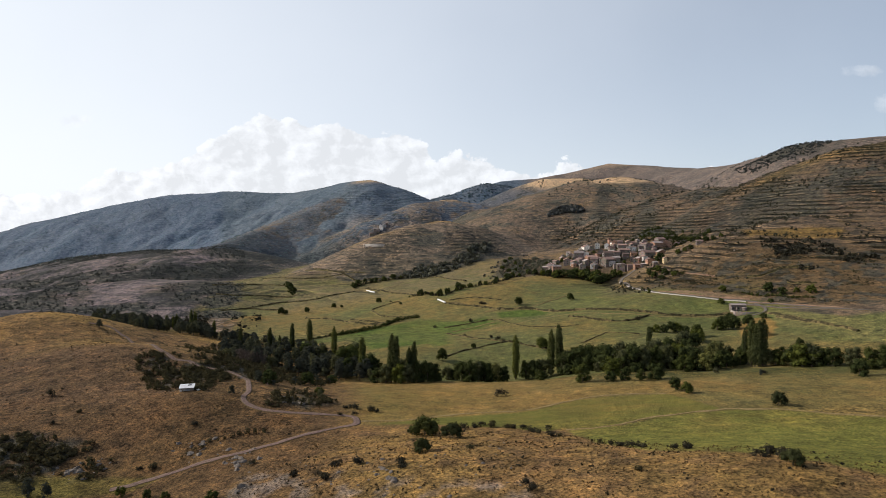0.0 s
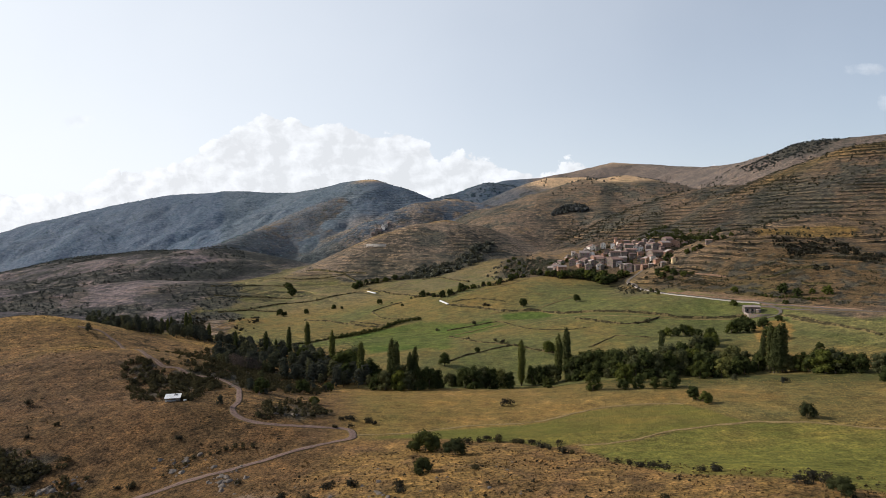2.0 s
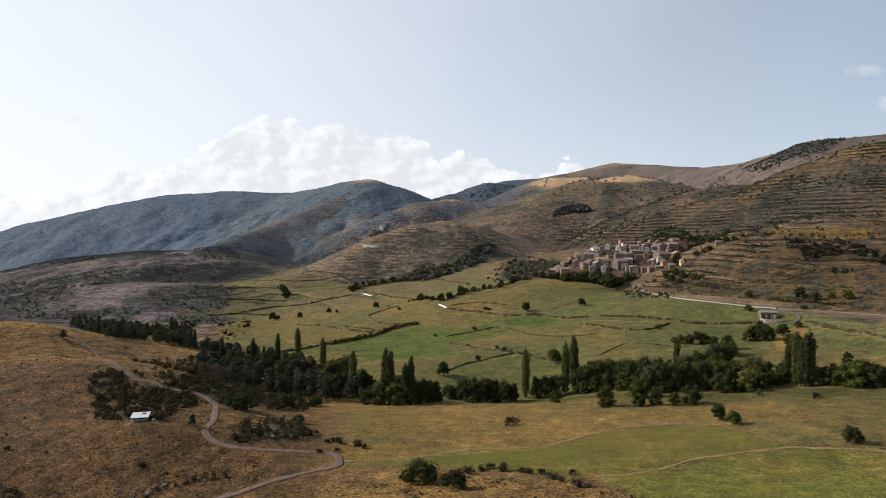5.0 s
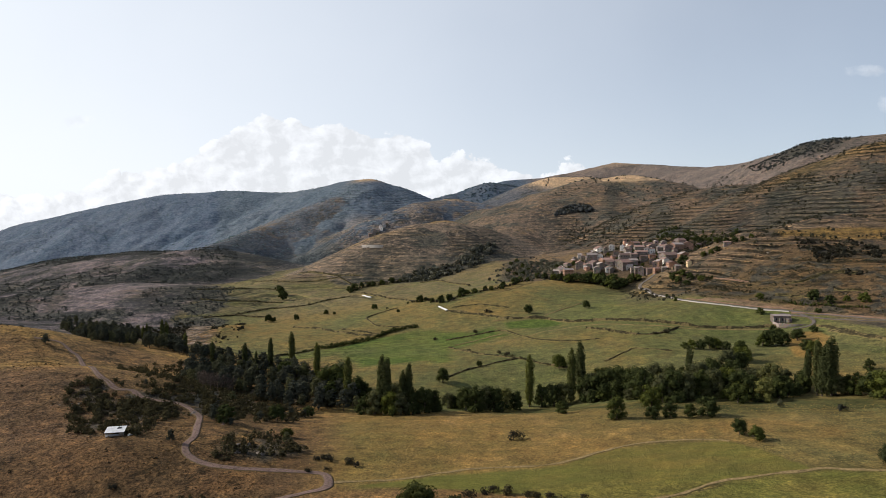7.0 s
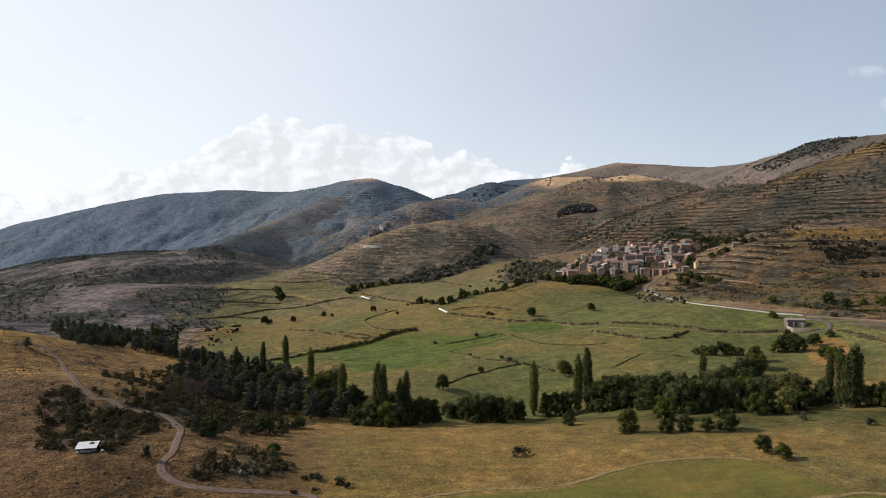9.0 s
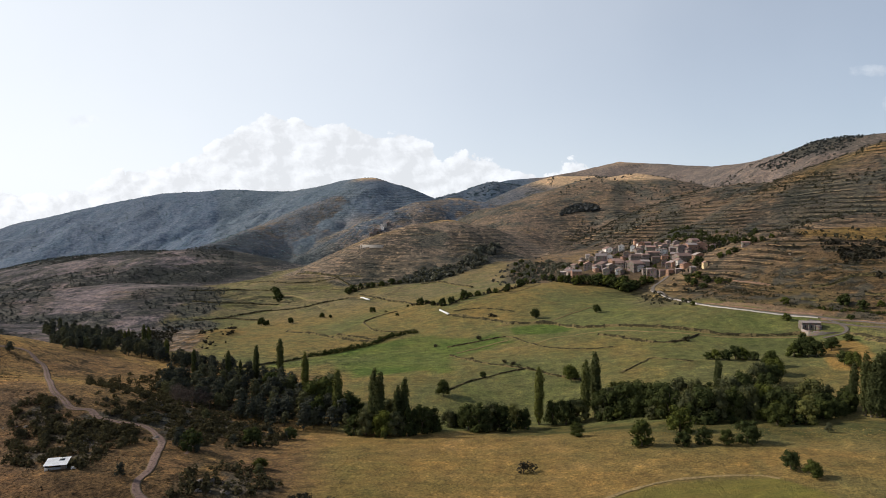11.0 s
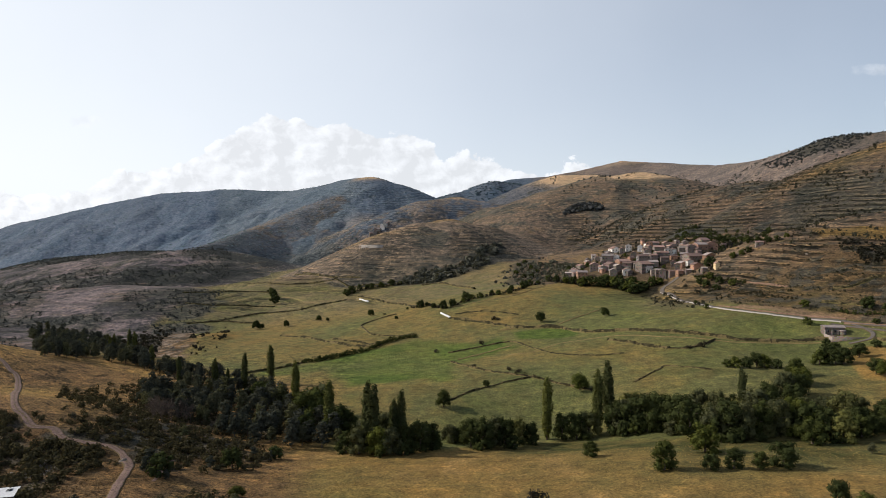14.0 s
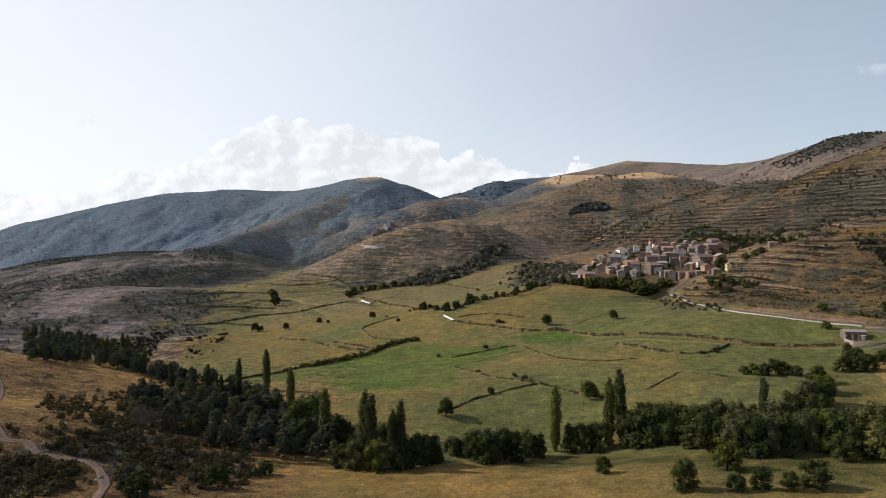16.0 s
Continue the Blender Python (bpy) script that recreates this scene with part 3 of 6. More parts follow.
# ---- building helpers ----
def spline(pts, gap):
    """Places every gap metres along a smooth line through pts (x, y)."""
    p = np.array(pts, float)
    p = np.vstack([2 * p[0] - p[1], p, 2 * p[-1] - p[-2]])
    out = []
    for a, b, c, d in zip(p, p[1:], p[2:], p[3:]):
        k = max(2, int(np.hypot(*(c - b)) / gap))
        t = np.linspace(0, 1, k, endpoint=False)[:, None]
        out.append(0.5 * (2 * b + (c - a) * t + (2 * a - 5 * b + 4 * c - d) * t ** 2 + (3 * b - a - 3 * c + d) * t ** 3))
    return np.vstack(out + [p[-2:-1]])


def away(x, y, line):
    """Distance from each place to a line through some places."""
    best = np.full(x.shape, 1e9)
    for (ax, ay), (bx, by) in zip(line, line[1:]):
        ex, ey = bx - ax, by - ay
        t = np.clip(((x - ax) * ex + (y - ay) * ey) / (ex * ex + ey * ey + 1e-9), 0, 1)
        best = np.minimum(best, np.hypot(x - ax - t * ex, y - ay - t * ey))
    return best


def inside(x, y, poly):
    """Signed distance to the edge of a plot: positive inside."""
    odd = np.zeros(x.shape, bool)
    for (ax, ay), (bx, by) in zip(poly, list(poly[1:]) + [poly[0]]):
        cross = (ay > y) != (by > y)
        odd ^= cross & (x < (bx - ax) * (y - ay) / (by - ay + 1e-9) + ax)
    d = away(x, y, list(poly) + [poly[0]])
    return np.where(odd, d, -d)


def mesh_from(name, verts, faces, mats=(), smooth=False, attr=None):
    me = bpy.data.meshes.new(name)
    me.from_pydata([tuple(v) for v in verts], [], [tuple(int(i) for i in f) for f in faces])
    if smooth:
        me.polygons.foreach_set("use_smooth", np.ones(len(me.polygons), bool))
    for m in mats:
        me.materials.append(m)
    return me


def quick_mesh(name, verts, faces, mats=(), smooth=False):
    """A mesh whose faces all have the same number of corners, from arrays."""
    verts, faces = np.asarray(verts, float), np.asarray(faces, int)
    me = bpy.data.meshes.new(name)
    n, k = faces.shape
    me.vertices.add(len(verts))
    me.vertices.foreach_set("co", verts.ravel())
    me.loops.add(n * k)
    me.loops.foreach_set("vertex_index", faces.ravel())
    me.polygons.add(n)
    me.polygons.foreach_set("loop_start", np.arange(n) * k)
    if smooth:
        me.polygons.foreach_set("use_smooth", np.ones(n, bool))
    me.update(calc_edges=True)
    for m in mats:
        me.materials.append(m)
    return me


def part(name, me, parent, label=""):
    ob = new(name, me)
    ob.parent = parent
    return tagged(ob, label)


def tube(points, radii, sides=7):
    """Rings of a tapered limb; quads only, with a narrow end."""
    v, f = [], []
    pts = [Vector(p) for p in points]
    for i, (p, r) in enumerate(zip(pts, radii)):
        d = (pts[min(i + 1, len(pts) - 1)] - pts[max(i - 1, 0)]).normalized()
        a = d.orthogonal().normalized()
        b = d.cross(a)
        for k in range(sides):
            w = 2 * math.pi * k / sides
            v.append(p + (a * math.cos(w) + b * math.sin(w)) * r)
    for i in range(len(pts) - 1):
        for k in range(sides):
            f.append((i * sides + k, i * sides + (k + 1) % sides, (i + 1) * sides + (k + 1) % sides, (i + 1) * sides + k))
    return np.array([tuple(q) for q in v]), np.array(f)


def join(pieces):
    vs, fs, n = [], [], 0
    for v, f in pieces:
        vs.append(v)
        fs.append(np.asarray(f) + n)
        n += len(v)
    return np.vstack(vs), np.vstack(fs)


def box(x0, x1, y0, y1, z0, z1):
    v = np.array([(x, y, z) for z in (z0, z1) for y in (y0, y1) for x in (x0, x1)], float)
    f = np.array([(0, 2, 3, 1), (4, 5, 7, 6), (0, 1, 5, 4), (1, 3, 7, 5), (3, 2, 6, 7), (2, 0, 4, 6)])
    return v, f


def leaves(lobes, count, size, rng, stretch=(1, 1, 1), droop=0.0):
    """Many small leaf clumps, facing outwards, over the skins of some lobes (x, y, z, rx, rz)."""
    lobes = np.array(lobes, float)
    area = lobes[:, 3] * (lobes[:, 3] + lobes[:, 4])
    which = rng.choice(len(lobes), count, p=area / area.sum())
    L = lobes[which]
    d = rng.normal(size=(count, 3))
    d /= np.linalg.norm(d, axis=1)[:, None]
    depth = 1 - 0.45 * rng.rand(count) ** 2
    c = L[:, :3] + d * np.stack([L[:, 3], L[:, 3], L[:, 4]], -1) * depth[:, None]
    n = d + 0.45 * rng.normal(size=(count, 3))
    n[:, 2] += 0.25 - droop
    n /= np.linalg.norm(n, axis=1)[:, None]
    a = np.cross(n, rng.normal(size=(count, 3)))
    a /= np.linalg.norm(a, axis=1)[:, None] + 1e-9
    b = np.cross(n, a)
    s = size * (0.6 + 0.8 * rng.rand(count))[:, None]
    st = np.array(stretch)
    bend = n * s * 0.25
    v = np.stack([c - a * s * 0.5 - bend * 0, c + b * s * 0.45 + bend, c + a * s * 0.5, c - b * s * 0.45 + bend], 1) * st
    return v.reshape(-1, 3), np.arange(count * 4).reshape(-1, 4)


def ball_quads(k=2):
    """A unit ball of quads, k by k on each of six sides."""
    g = np.linspace(-1, 1, k + 1)
    vs, fs = [], []
    for axis in range(3):
        for sign in (-1, 1):
            a, b = np.meshgrid(g, g, indexing="ij")
            v = np.empty((k + 1, k + 1, 3))
            v[..., axis], v[..., (axis + 1) % 3], v[..., (axis + 2) % 3] = sign, a * sign, b
            vs.append(v.reshape(-1, 3))
            i, j = np.meshgrid(np.arange(k), np.arange(k), indexing="ij")
            q = i * (k + 1) + j
            fs.append(np.stack([q, q + k + 1, q + k + 2, q + 1], -1).reshape(-1, 4) + (len(vs) - 1) * (k + 1) ** 2)
    v = np.vstack(vs)
    return v / np.linalg.norm(v, axis=1)[:, None], np.vstack(fs)


BALL = ball_quads()


def hearts(lobes, rng, size=0.62):
    """The dense inner foliage of each lobe, uneven, that the outer leaves stand on."""
    pieces = []
    for x, y, z, r, t in lobes:
        v = BALL[0]
        a, b = rng.rand(3) * 6.28, rng.normal(size=(3, 3)) * 1.6
        bumps = 1 + 0.14 * (np.sin(v @ b[0] * 2 + a[0]) + np.sin(v @ b[1] * 3 + a[1])) + 0.06 * np.sin(v @ b[2] * 6 + a[2])
        pieces.append((v * bumps[:, None] * (r * size, r * size, t * size) + (x, y, z), BALL[1]))
    return join(pieces)


def rest(x, y, sink=0.0):
    return ground_z(x, y) - sink

# ---- materials ----
def material(name):
    m = bpy.data.materials.new(name)
    m.use_nodes = True
    t = m.node_tree
    t.nodes.clear()
    out = t.nodes.new("ShaderNodeOutputMaterial")
    b = t.nodes.new("ShaderNodeBsdfPrincipled")
    t.links.new(b.outputs[0], out.inputs[0])
    b.inputs["Specular IOR Level"].default_value = 0.25
    return m, t, b


def noise_node(t, scale, detail=4, rough=0.55, vector=None):
    n = t.nodes.new("ShaderNodeTexNoise")
    n.inputs["Scale"].default_value, n.inputs["Detail"].default_value, n.inputs["Roughness"].default_value = scale, detail, rough
    if vector is not None:
        t.links.new(vector, n.inputs["Vector"])
    return n


def ramp(t, fac, stops, mode="LINEAR"):
    r = t.nodes.new("ShaderNodeValToRGB")
    r.color_ramp.interpolation = mode
    while len(r.color_ramp.elements) < len(stops):
        r.color_ramp.elements.new(0.5)
    for e, (p, c) in zip(r.color_ramp.elements, stops):
        e.position = p
        e.color = (*c, 1) if len(c) == 3 else c
    t.links.new(fac, r.inputs[0])
    return r.outputs[0]


def mix(t, fac, a, b, mode="MIX"):
    n = t.nodes.new("ShaderNodeMix")
    n.data_type, n.blend_type = "RGBA", mode
    for i, v in ((0, fac), (6, a), (7, b)):
        if isinstance(v, (int, float)):
            n.inputs[i].default_value = v
        elif isinstance(v, tuple):
            n.inputs[i].default_value = (*v, 1)
        else:
            t.links.new(v, n.inputs[i])
    return n.outputs[2]


def bump(t, b, height, strength, distance):
    n = t.nodes.new("ShaderNodeBump")
    n.inputs["Strength"].default_value, n.inputs["Distance"].default_value = strength, distance
    t.links.new(height, n.inputs["Height"])
    t.links.new(n.outputs[0], b.inputs["Normal"])


def position(t):
    return t.nodes.new("ShaderNodeNewGeometry").outputs["Position"]


def attribute(t, name):
    a = t.nodes.new("ShaderNodeAttribute")
    a.attribute_name = name
    return a.outputs["Fac"]


def sums(t, op, a, b):
    n = t.nodes.new("ShaderNodeMath")
    n.operation = op
    for i, v in ((0, a), (1, b)):
        if isinstance(v, (int, float)):
            n.inputs[i].default_value = v
        else:
            t.links.new(v, n.inputs[i])
    return n.outputs[0]


def mat_ground():
    m, t, b = material("meadow_and_heath")
    att = t.nodes.new("ShaderNodeAttribute")
    att.attribute_name = "cover"
    pos = position(t)
    tuft = noise_node(t, 1.0, 4, 0.7, pos).outputs[0]
    clod = noise_node(t, 0.16, 10, 0.80, pos).outputs[0]
    patch = noise_node(t, 0.045, 5, 0.6, pos).outputs[0]
    fine = ramp(t, tuft, [(0.36, (0.42, 0.43, 0.45)), (0.49, (0.98, 0.98, 0.98)), (0.64, (1.65, 1.57, 1.45))])
    coarse = ramp(t, clod, [(0.37, (0.30, 0.32, 0.36)), (0.47, (0.90, 0.90, 0.91)), (0.54, (1.12, 1.11, 1.08)), (0.63, (1.95, 1.82, 1.62))])
    fine = mix(t, 1.0, fine, coarse, "MULTIPLY")
    wide = ramp(t, patch, [(0.3, (0.78, 0.82, 0.80)), (0.52, (1, 1, 1)), (0.72, (1.22, 1.14, 1.04))])
    tus = t.nodes.new("ShaderNodeAttribute")
    tus.attribute_name = "tussocky"
    fine = mix(t, tus.outputs["Fac"], (1, 1, 1), fine)
    stands = ramp(t, noise_node(t, 0.085, 8, 0.74, pos).outputs[0], [(0.40, (0.66, 0.71, 0.74)), (0.50, (0.92, 0.95, 0.96)), (0.56, (1.08, 1.07, 1.04)), (0.66, (1.42, 1.34, 1.24))])
    fine = mix(t, sums(t, "SUBTRACT", 1.0, att.outputs["Alpha"]), fine, stands)
    # long streaks of drier and greener grass
    stretch = t.nodes.new("ShaderNodeMapping")
    stretch.inputs["Scale"].default_value = (0.05, 0.30, 0.4)
    t.links.new(pos, stretch.inputs["Vector"])
    lines = ramp(t, noise_node(t, 1.0, 5, 0.6, stretch.outputs[0]).outputs[0], [(0.3, (0.86, 0.90, 0.88)), (0.7, (1.16, 1.12, 1.05))])
    c = mix(t, 1.0, mix(t, 1.0, mix(t, 1.0, att.outputs["Color"], fine, "MULTIPLY"), wide, "MULTIPLY"), lines, "MULTIPLY")
    # tree crowns, where the ground is wooded: paler at their middles, darker in between
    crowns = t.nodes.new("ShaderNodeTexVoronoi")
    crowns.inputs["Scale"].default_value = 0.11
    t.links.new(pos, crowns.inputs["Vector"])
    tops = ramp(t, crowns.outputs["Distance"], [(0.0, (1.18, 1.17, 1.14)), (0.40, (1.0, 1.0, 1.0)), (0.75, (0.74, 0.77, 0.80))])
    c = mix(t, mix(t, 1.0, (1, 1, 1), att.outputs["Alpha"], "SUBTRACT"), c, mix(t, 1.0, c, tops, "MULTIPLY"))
    # low scrub, dark clumps a few metres wide
    scr = attribute(t, "scrubby")
    clumps = noise_node(t, 0.085, 10, 0.78, pos).outputs[0]
    thick = sums(t, "ADD", clumps, sums(t, "MULTIPLY", sums(t, "SUBTRACT", scr, 0.5), 0.26))
    thick = ramp(t, thick, [(0.525, (0, 0, 0)), (0.545, (1, 1, 1))])
    has = ramp(t, scr, [(0.02, (0, 0, 0)), (0.16, (0.85, 0.85, 0.85))])
    c = mix(t, mix(t, 1.0, thick, has, "MULTIPLY"), c, mix(t, 1.0, c, (0.36, 0.42, 0.46), "MULTIPLY"))
    # old terraces: overgrown dark risers, shade painted in, dry pale lips, broken in places
    ter, level = attribute(t, "terrace"), attribute(t, "level")
    wobble = sums(t, "MULTIPLY", sums(t, "SUBTRACT", noise_node(t, 0.12, 5, 0.65, pos).outputs[0], 0.5), 0.38)
    for many, seed, depth in ((1.0, 0.013, 0.9), (2.37, 0.021, 0.75), (4.1, 0.017, 0.7)):
        f = sums(t, "FRACT", sums(t, "MULTIPLY", sums(t, "ADD", level, wobble), many), 0)
        broken = ramp(t, noise_node(t, seed, 5, 0.65, pos).outputs[0], [(0.40, (0, 0, 0)), (0.47, (depth,) * 3)])
        on = mix(t, 1.0, broken, ter, "MULTIPLY")
        line = ramp(t, f, [(0.0, (1.5, 1.43, 1.3)), (0.14, (1.06, 1.05, 1.03)), (0.56, (1, 1, 1)), (0.62, (0.26, 0.29, 0.31)), (0.82, (0.28, 0.31, 0.33)), (0.88, (1.5, 1.43, 1.3))])
        c = mix(t, on, c, mix(t, 1.0, c, line, "MULTIPLY"))
    t.links.new(c, b.inputs["Base Color"])
    b.inputs["Roughness"].default_value = 0.95
    b.inputs["Specular IOR Level"].default_value = 0.05
    relief = noise_node(t, 0.12, 11, 0.74, pos).outputs[0]
    canopy = sums(t, "MULTIPLY", sums(t, "SUBTRACT", 1.0, crowns.outputs["Distance"]), sums(t, "MULTIPLY", sums(t, "SUBTRACT", 1.0, att.outputs["Alpha"]), 0.5))
    bump(t, b, sums(t, "ADD", relief, canopy), 0.9, 2.4)
    return m


GROUND = mat_ground()


def mat_leaf(name, colour, vary=0.22, warm=(1.25, 1.1, 0.6)):
    m, t, b = material(name)
    t.nodes.remove(b)
    out = [n for n in t.nodes if n.type == "OUTPUT_MATERIAL"][0]
    geo, info = t.nodes.new("ShaderNodeNewGeometry"), t.nodes.new("ShaderNodeObjectInfo")
    leafv = ramp(t, geo.outputs["Random Per Island"], [(0.0, (1 - vary,) * 3), (0.6, (1, 1, 1)), (1.0, (1 + vary, 1 + vary * 0.9, 1 + vary * 0.3))])
    treev = ramp(t, info.outputs["Random"], [(0.0, (0.74, 0.77, 0.78)), (0.5, (0.98, 0.98, 0.98)), (0.82, (1.18, 1.15, 0.95)), (1.0, (1.70, 1.60, 1.0))])
    c = mix(t, 1.0, mix(t, 1.0, colour, leafv, "MULTIPLY"), treev, "MULTIPLY")
    d, tr, mx = t.nodes.new("ShaderNodeBsdfDiffuse"), t.nodes.new("ShaderNodeBsdfTranslucent"), t.nodes.new("ShaderNodeMixShader")
    t.links.new(c, d.inputs[0])
    t.links.new(mix(t, 1.0, c, warm, "MULTIPLY"), tr.inputs[0])
    mx.inputs[0].default_value = 0.18
    t.links.new(d.outputs[0], mx.inputs[1])
    t.links.new(tr.outputs[0], mx.inputs[2])
    t.links.new(mx.outputs[0], out.inputs[0])
    return m


def mat_plain(name, colour, rough=0.85, scale=1.5, contrast=0.3, bumpy=0.3, depth=0.05, spec=0.2, vary=False, metal=0.0):
    """A worn surface of one colour with grain at two sizes."""
    m, t, b = material(name)
    pos = t.nodes.new("ShaderNodeTexCoord").outputs["Object"]
    g = noise_node(t, scale, 6, 0.6, pos).outputs[0]
    w = noise_node(t, scale * 0.17, 3, 0.5, pos).outputs[0]
    k = contrast
    c = mix(t, 1.0, colour, ramp(t, g, [(0.25, (1 - k,) * 3), (0.75, (1 + k,) * 3)]), "MULTIPLY")
    c = mix(t, 1.0, c, ramp(t, w, [(0.3, (1 - k * 0.6,) * 3), (0.7, (1 + k * 0.5,) * 3)]), "MULTIPLY")
    if vary:
        info = t.nodes.new("ShaderNodeObjectInfo")
        c = mix(t, 1.0, c, ramp(t, info.outputs["Random"], [(0.0, (0.72, 0.70, 0.70)), (0.5, (1, 1, 1)), (1.0, (1.3, 1.22, 1.12))]), "MULTIPLY")
    t.links.new(c, b.inputs["Base Color"])
    b.inputs["Roughness"].default_value, b.inputs["Specular IOR Level"].default_value, b.inputs["Metallic"].default_value = rough, spec, metal
    if bumpy:
        bump(t, b, g, bumpy, depth)
    return m


def mat_wall(name, colour, joint):
    """Rough coursed stone or old render."""
    m, t, b = material(name)
    pos = t.nodes.new("ShaderNodeTexCoord").outputs["Object"]
    vor = t.nodes.new("ShaderNodeTexVoronoi")
    vor.inputs["Scale"].default_value = 2.2
    t.links.new(pos, vor.inputs["Vector"])
    tone = noise_node(t, 0.5, 5, 0.6, pos).outputs[0]
    info = t.nodes.new("ShaderNodeObjectInfo")
    c = mix(t, joint, colour, vor.outputs["Color"], "OVERLAY")
    c = mix(t, 1.0, c, ramp(t, tone, [(0.3, (0.72, 0.70, 0.68)), (0.7, (1.2, 1.18, 1.14))]), "MULTIPLY")
    c = mix(t, 1.0, c, ramp(t, info.outputs["Random"], [(0.0, (0.70, 0.68, 0.66)), (0.5, (1, 1, 1)), (1.0, (1.3, 1.25, 1.2))]), "MULTIPLY")
    t.links.new(c, b.inputs["Base Color"])
    b.inputs["Roughness"].default_value = 0.92
    bump(t, b, vor.outputs["Distance"], 0.5, 0.08)
    return m


def mat_roof(name, colour):
    m, t, b = material(name)
    pos = t.nodes.new("ShaderNodeTexCoord").outputs["Object"]
    wave = t.nodes.new("ShaderNodeTexWave")
    wave.inputs["Scale"].default_value, wave.inputs["Distortion"].default_value = 1.6, 0.6
    t.links.new(pos, wave.inputs["Vector"])
    g = noise_node(t, 1.3, 5, 0.65, pos).outputs[0]
    info = t.nodes.new("ShaderNodeObjectInfo")
    c = mix(t, 1.0, colour, ramp(t, g, [(0.25, (0.6, 0.62, 0.64)), (0.75, (1.35, 1.28, 1.22))]), "MULTIPLY")
    c = mix(t, 1.0, c, ramp(t, info.outputs["Random"], [(0.0, (0.45, 0.46, 0.48)), (0.4, (0.82, 0.80, 0.80)), (0.8, (1.15, 1.1, 1.08)), (1.0, (1.7, 1.62, 1.55))]), "MULTIPLY")
    t.links.new(c, b.inputs["Base Color"])
    b.inputs["Roughness"].default_value = 0.85
    bump(t, b, wave.outputs["Fac"], 0.7, 0.08)
    return m


def mat_glass(name):
    m, t, b = material(name)
    b.inputs["Base Color"].default_value = (0.02, 0.024, 0.028, 1)
    b.inputs["Roughness"].default_value, b.inputs["Specular IOR Level"].default_value = 0.12, 0.5
    return m


def mat_dirt(name, colour, scale=0.9, edge=(0.105, 0.078, 0.038), tufts=None):
    m, t, b = material(name)
    pos = position(t)
    att = t.nodes.new("ShaderNodeAttribute")
    att.attribute_name = "worn"
    g = noise_node(t, scale, 7, 0.65, pos).outputs[0]
    w = noise_node(t, 0.12, 4, 0.5, pos).outputs[0]
    c = mix(t, 1.0, colour, ramp(t, g, [(0.32, (0.50, 0.49, 0.48)), (0.68, (1.5, 1.46, 1.42))]), "MULTIPLY")
    c = mix(t, 1.0, c, ramp(t, w, [(0.3, (0.8, 0.8, 0.8)), (0.7, (1.15, 1.12, 1.1))]), "MULTIPLY")
    if tufts is not None:
        c = mix(t, ramp(t, noise_node(t, 0.17, 5, 0.7, pos).outputs[0], [(0.50, (0, 0, 0)), (0.58, (1, 1, 1))]), c, tufts)
    fray = sums(t, "ADD", att.outputs["Fac"], sums(t, "MULTIPLY", sums(t, "SUBTRACT", g, 0.5), 2.2))
    c = mix(t, ramp(t, fray, [(0.30, (0, 0, 0)), (0.62, (1, 1, 1))]), c, edge)
    t.links.new(c, b.inputs["Base Color"])
    b.inputs["Roughness"].default_value, b.inputs["Specular IOR Level"].default_value = 0.95, 0.05
    bump(t, b, g, 0.5, 0.15)
    return m


LEAF_RIVER = mat_leaf("river_leaves", (0.05, 0.06, 0.023))
LEAF_OAK = mat_leaf("oak_leaves", (0.044, 0.05, 0.024))
LEAF_POPLAR = mat_leaf("poplar_leaves", (0.072, 0.080, 0.034))
LEAF_PINE = mat_leaf("pine_needles", (0.066, 0.07, 0.056), 0.2, (1.1, 1.05, 0.7))
LEAF_SHRUB = mat_leaf("juniper_leaves", (0.05, 0.046, 0.035), 0.25, (1.1, 1.05, 0.7))
LEAF_WILLOW = mat_leaf("willow_leaves", (0.084, 0.088, 0.044), 0.22)
TWIG = mat_leaf("bare_twigs", (0.115, 0.090, 0.080), 0.3, (0.5, 0.5, 0.5))
LEAF_SLOPE = mat_leaf("slope_scrub", (0.056, 0.055, 0.042), 0.3, (1.1, 1.05, 0.7))
# far scrub is paler and bluer: distance haze is put into its colour
LEAF_FAR_HAZED = mat_leaf("hazed_hillside_scrub", (0.082, 0.086, 0.088), 0.3, (1.1, 1.05, 0.7))
# blue haze of the distance is mixed into the mountain leaf colour
LEAF_MOUNTAIN_HAZED = mat_leaf("hazed_mountain_woods", (0.130, 0.185, 0.215), 0.3, (0.9, 0.95, 0.9))
BARK = mat_plain("bark", (0.11, 0.085, 0.065), 0.95, 3, 0.4, 0.6)
STONE_WALL = mat_wall("stone_wall", (0.215, 0.182, 0.160), 0.35)
WHITE_WALL = mat_wall("white_render", (0.80, 0.77, 0.73), 0.04)
OCHRE_WALL = mat_wall("ochre_render", (0.34, 0.205, 0.145), 0.15)
GREY_WALL = mat_wall("grey_render", (0.25, 0.215, 0.195), 0.12)
YELLOW_WALL = mat_wall("yellow_render", (0.55, 0.44, 0.26), 0.04)
WALLS = {"s": STONE_WALL, "w": WHITE_WALL, "o": OCHRE_WALL, "g": GREY_WALL, "y": YELLOW_WALL}
TILE_ROOF = mat_roof("clay_tiles", (0.265, 0.180, 0.152))
SLATE_ROOF = mat_roof("grey_slates", (0.30, 0.265, 0.25))
GLASS = mat_glass("window_glass")
FRAME = mat_plain("weathered_paint", (0.22, 0.17, 0.13), 0.7, 4, 0.25, 0.1)
TRACK_DIRT = mat_dirt("track_dirt", (0.172, 0.122, 0.106), 0.8)
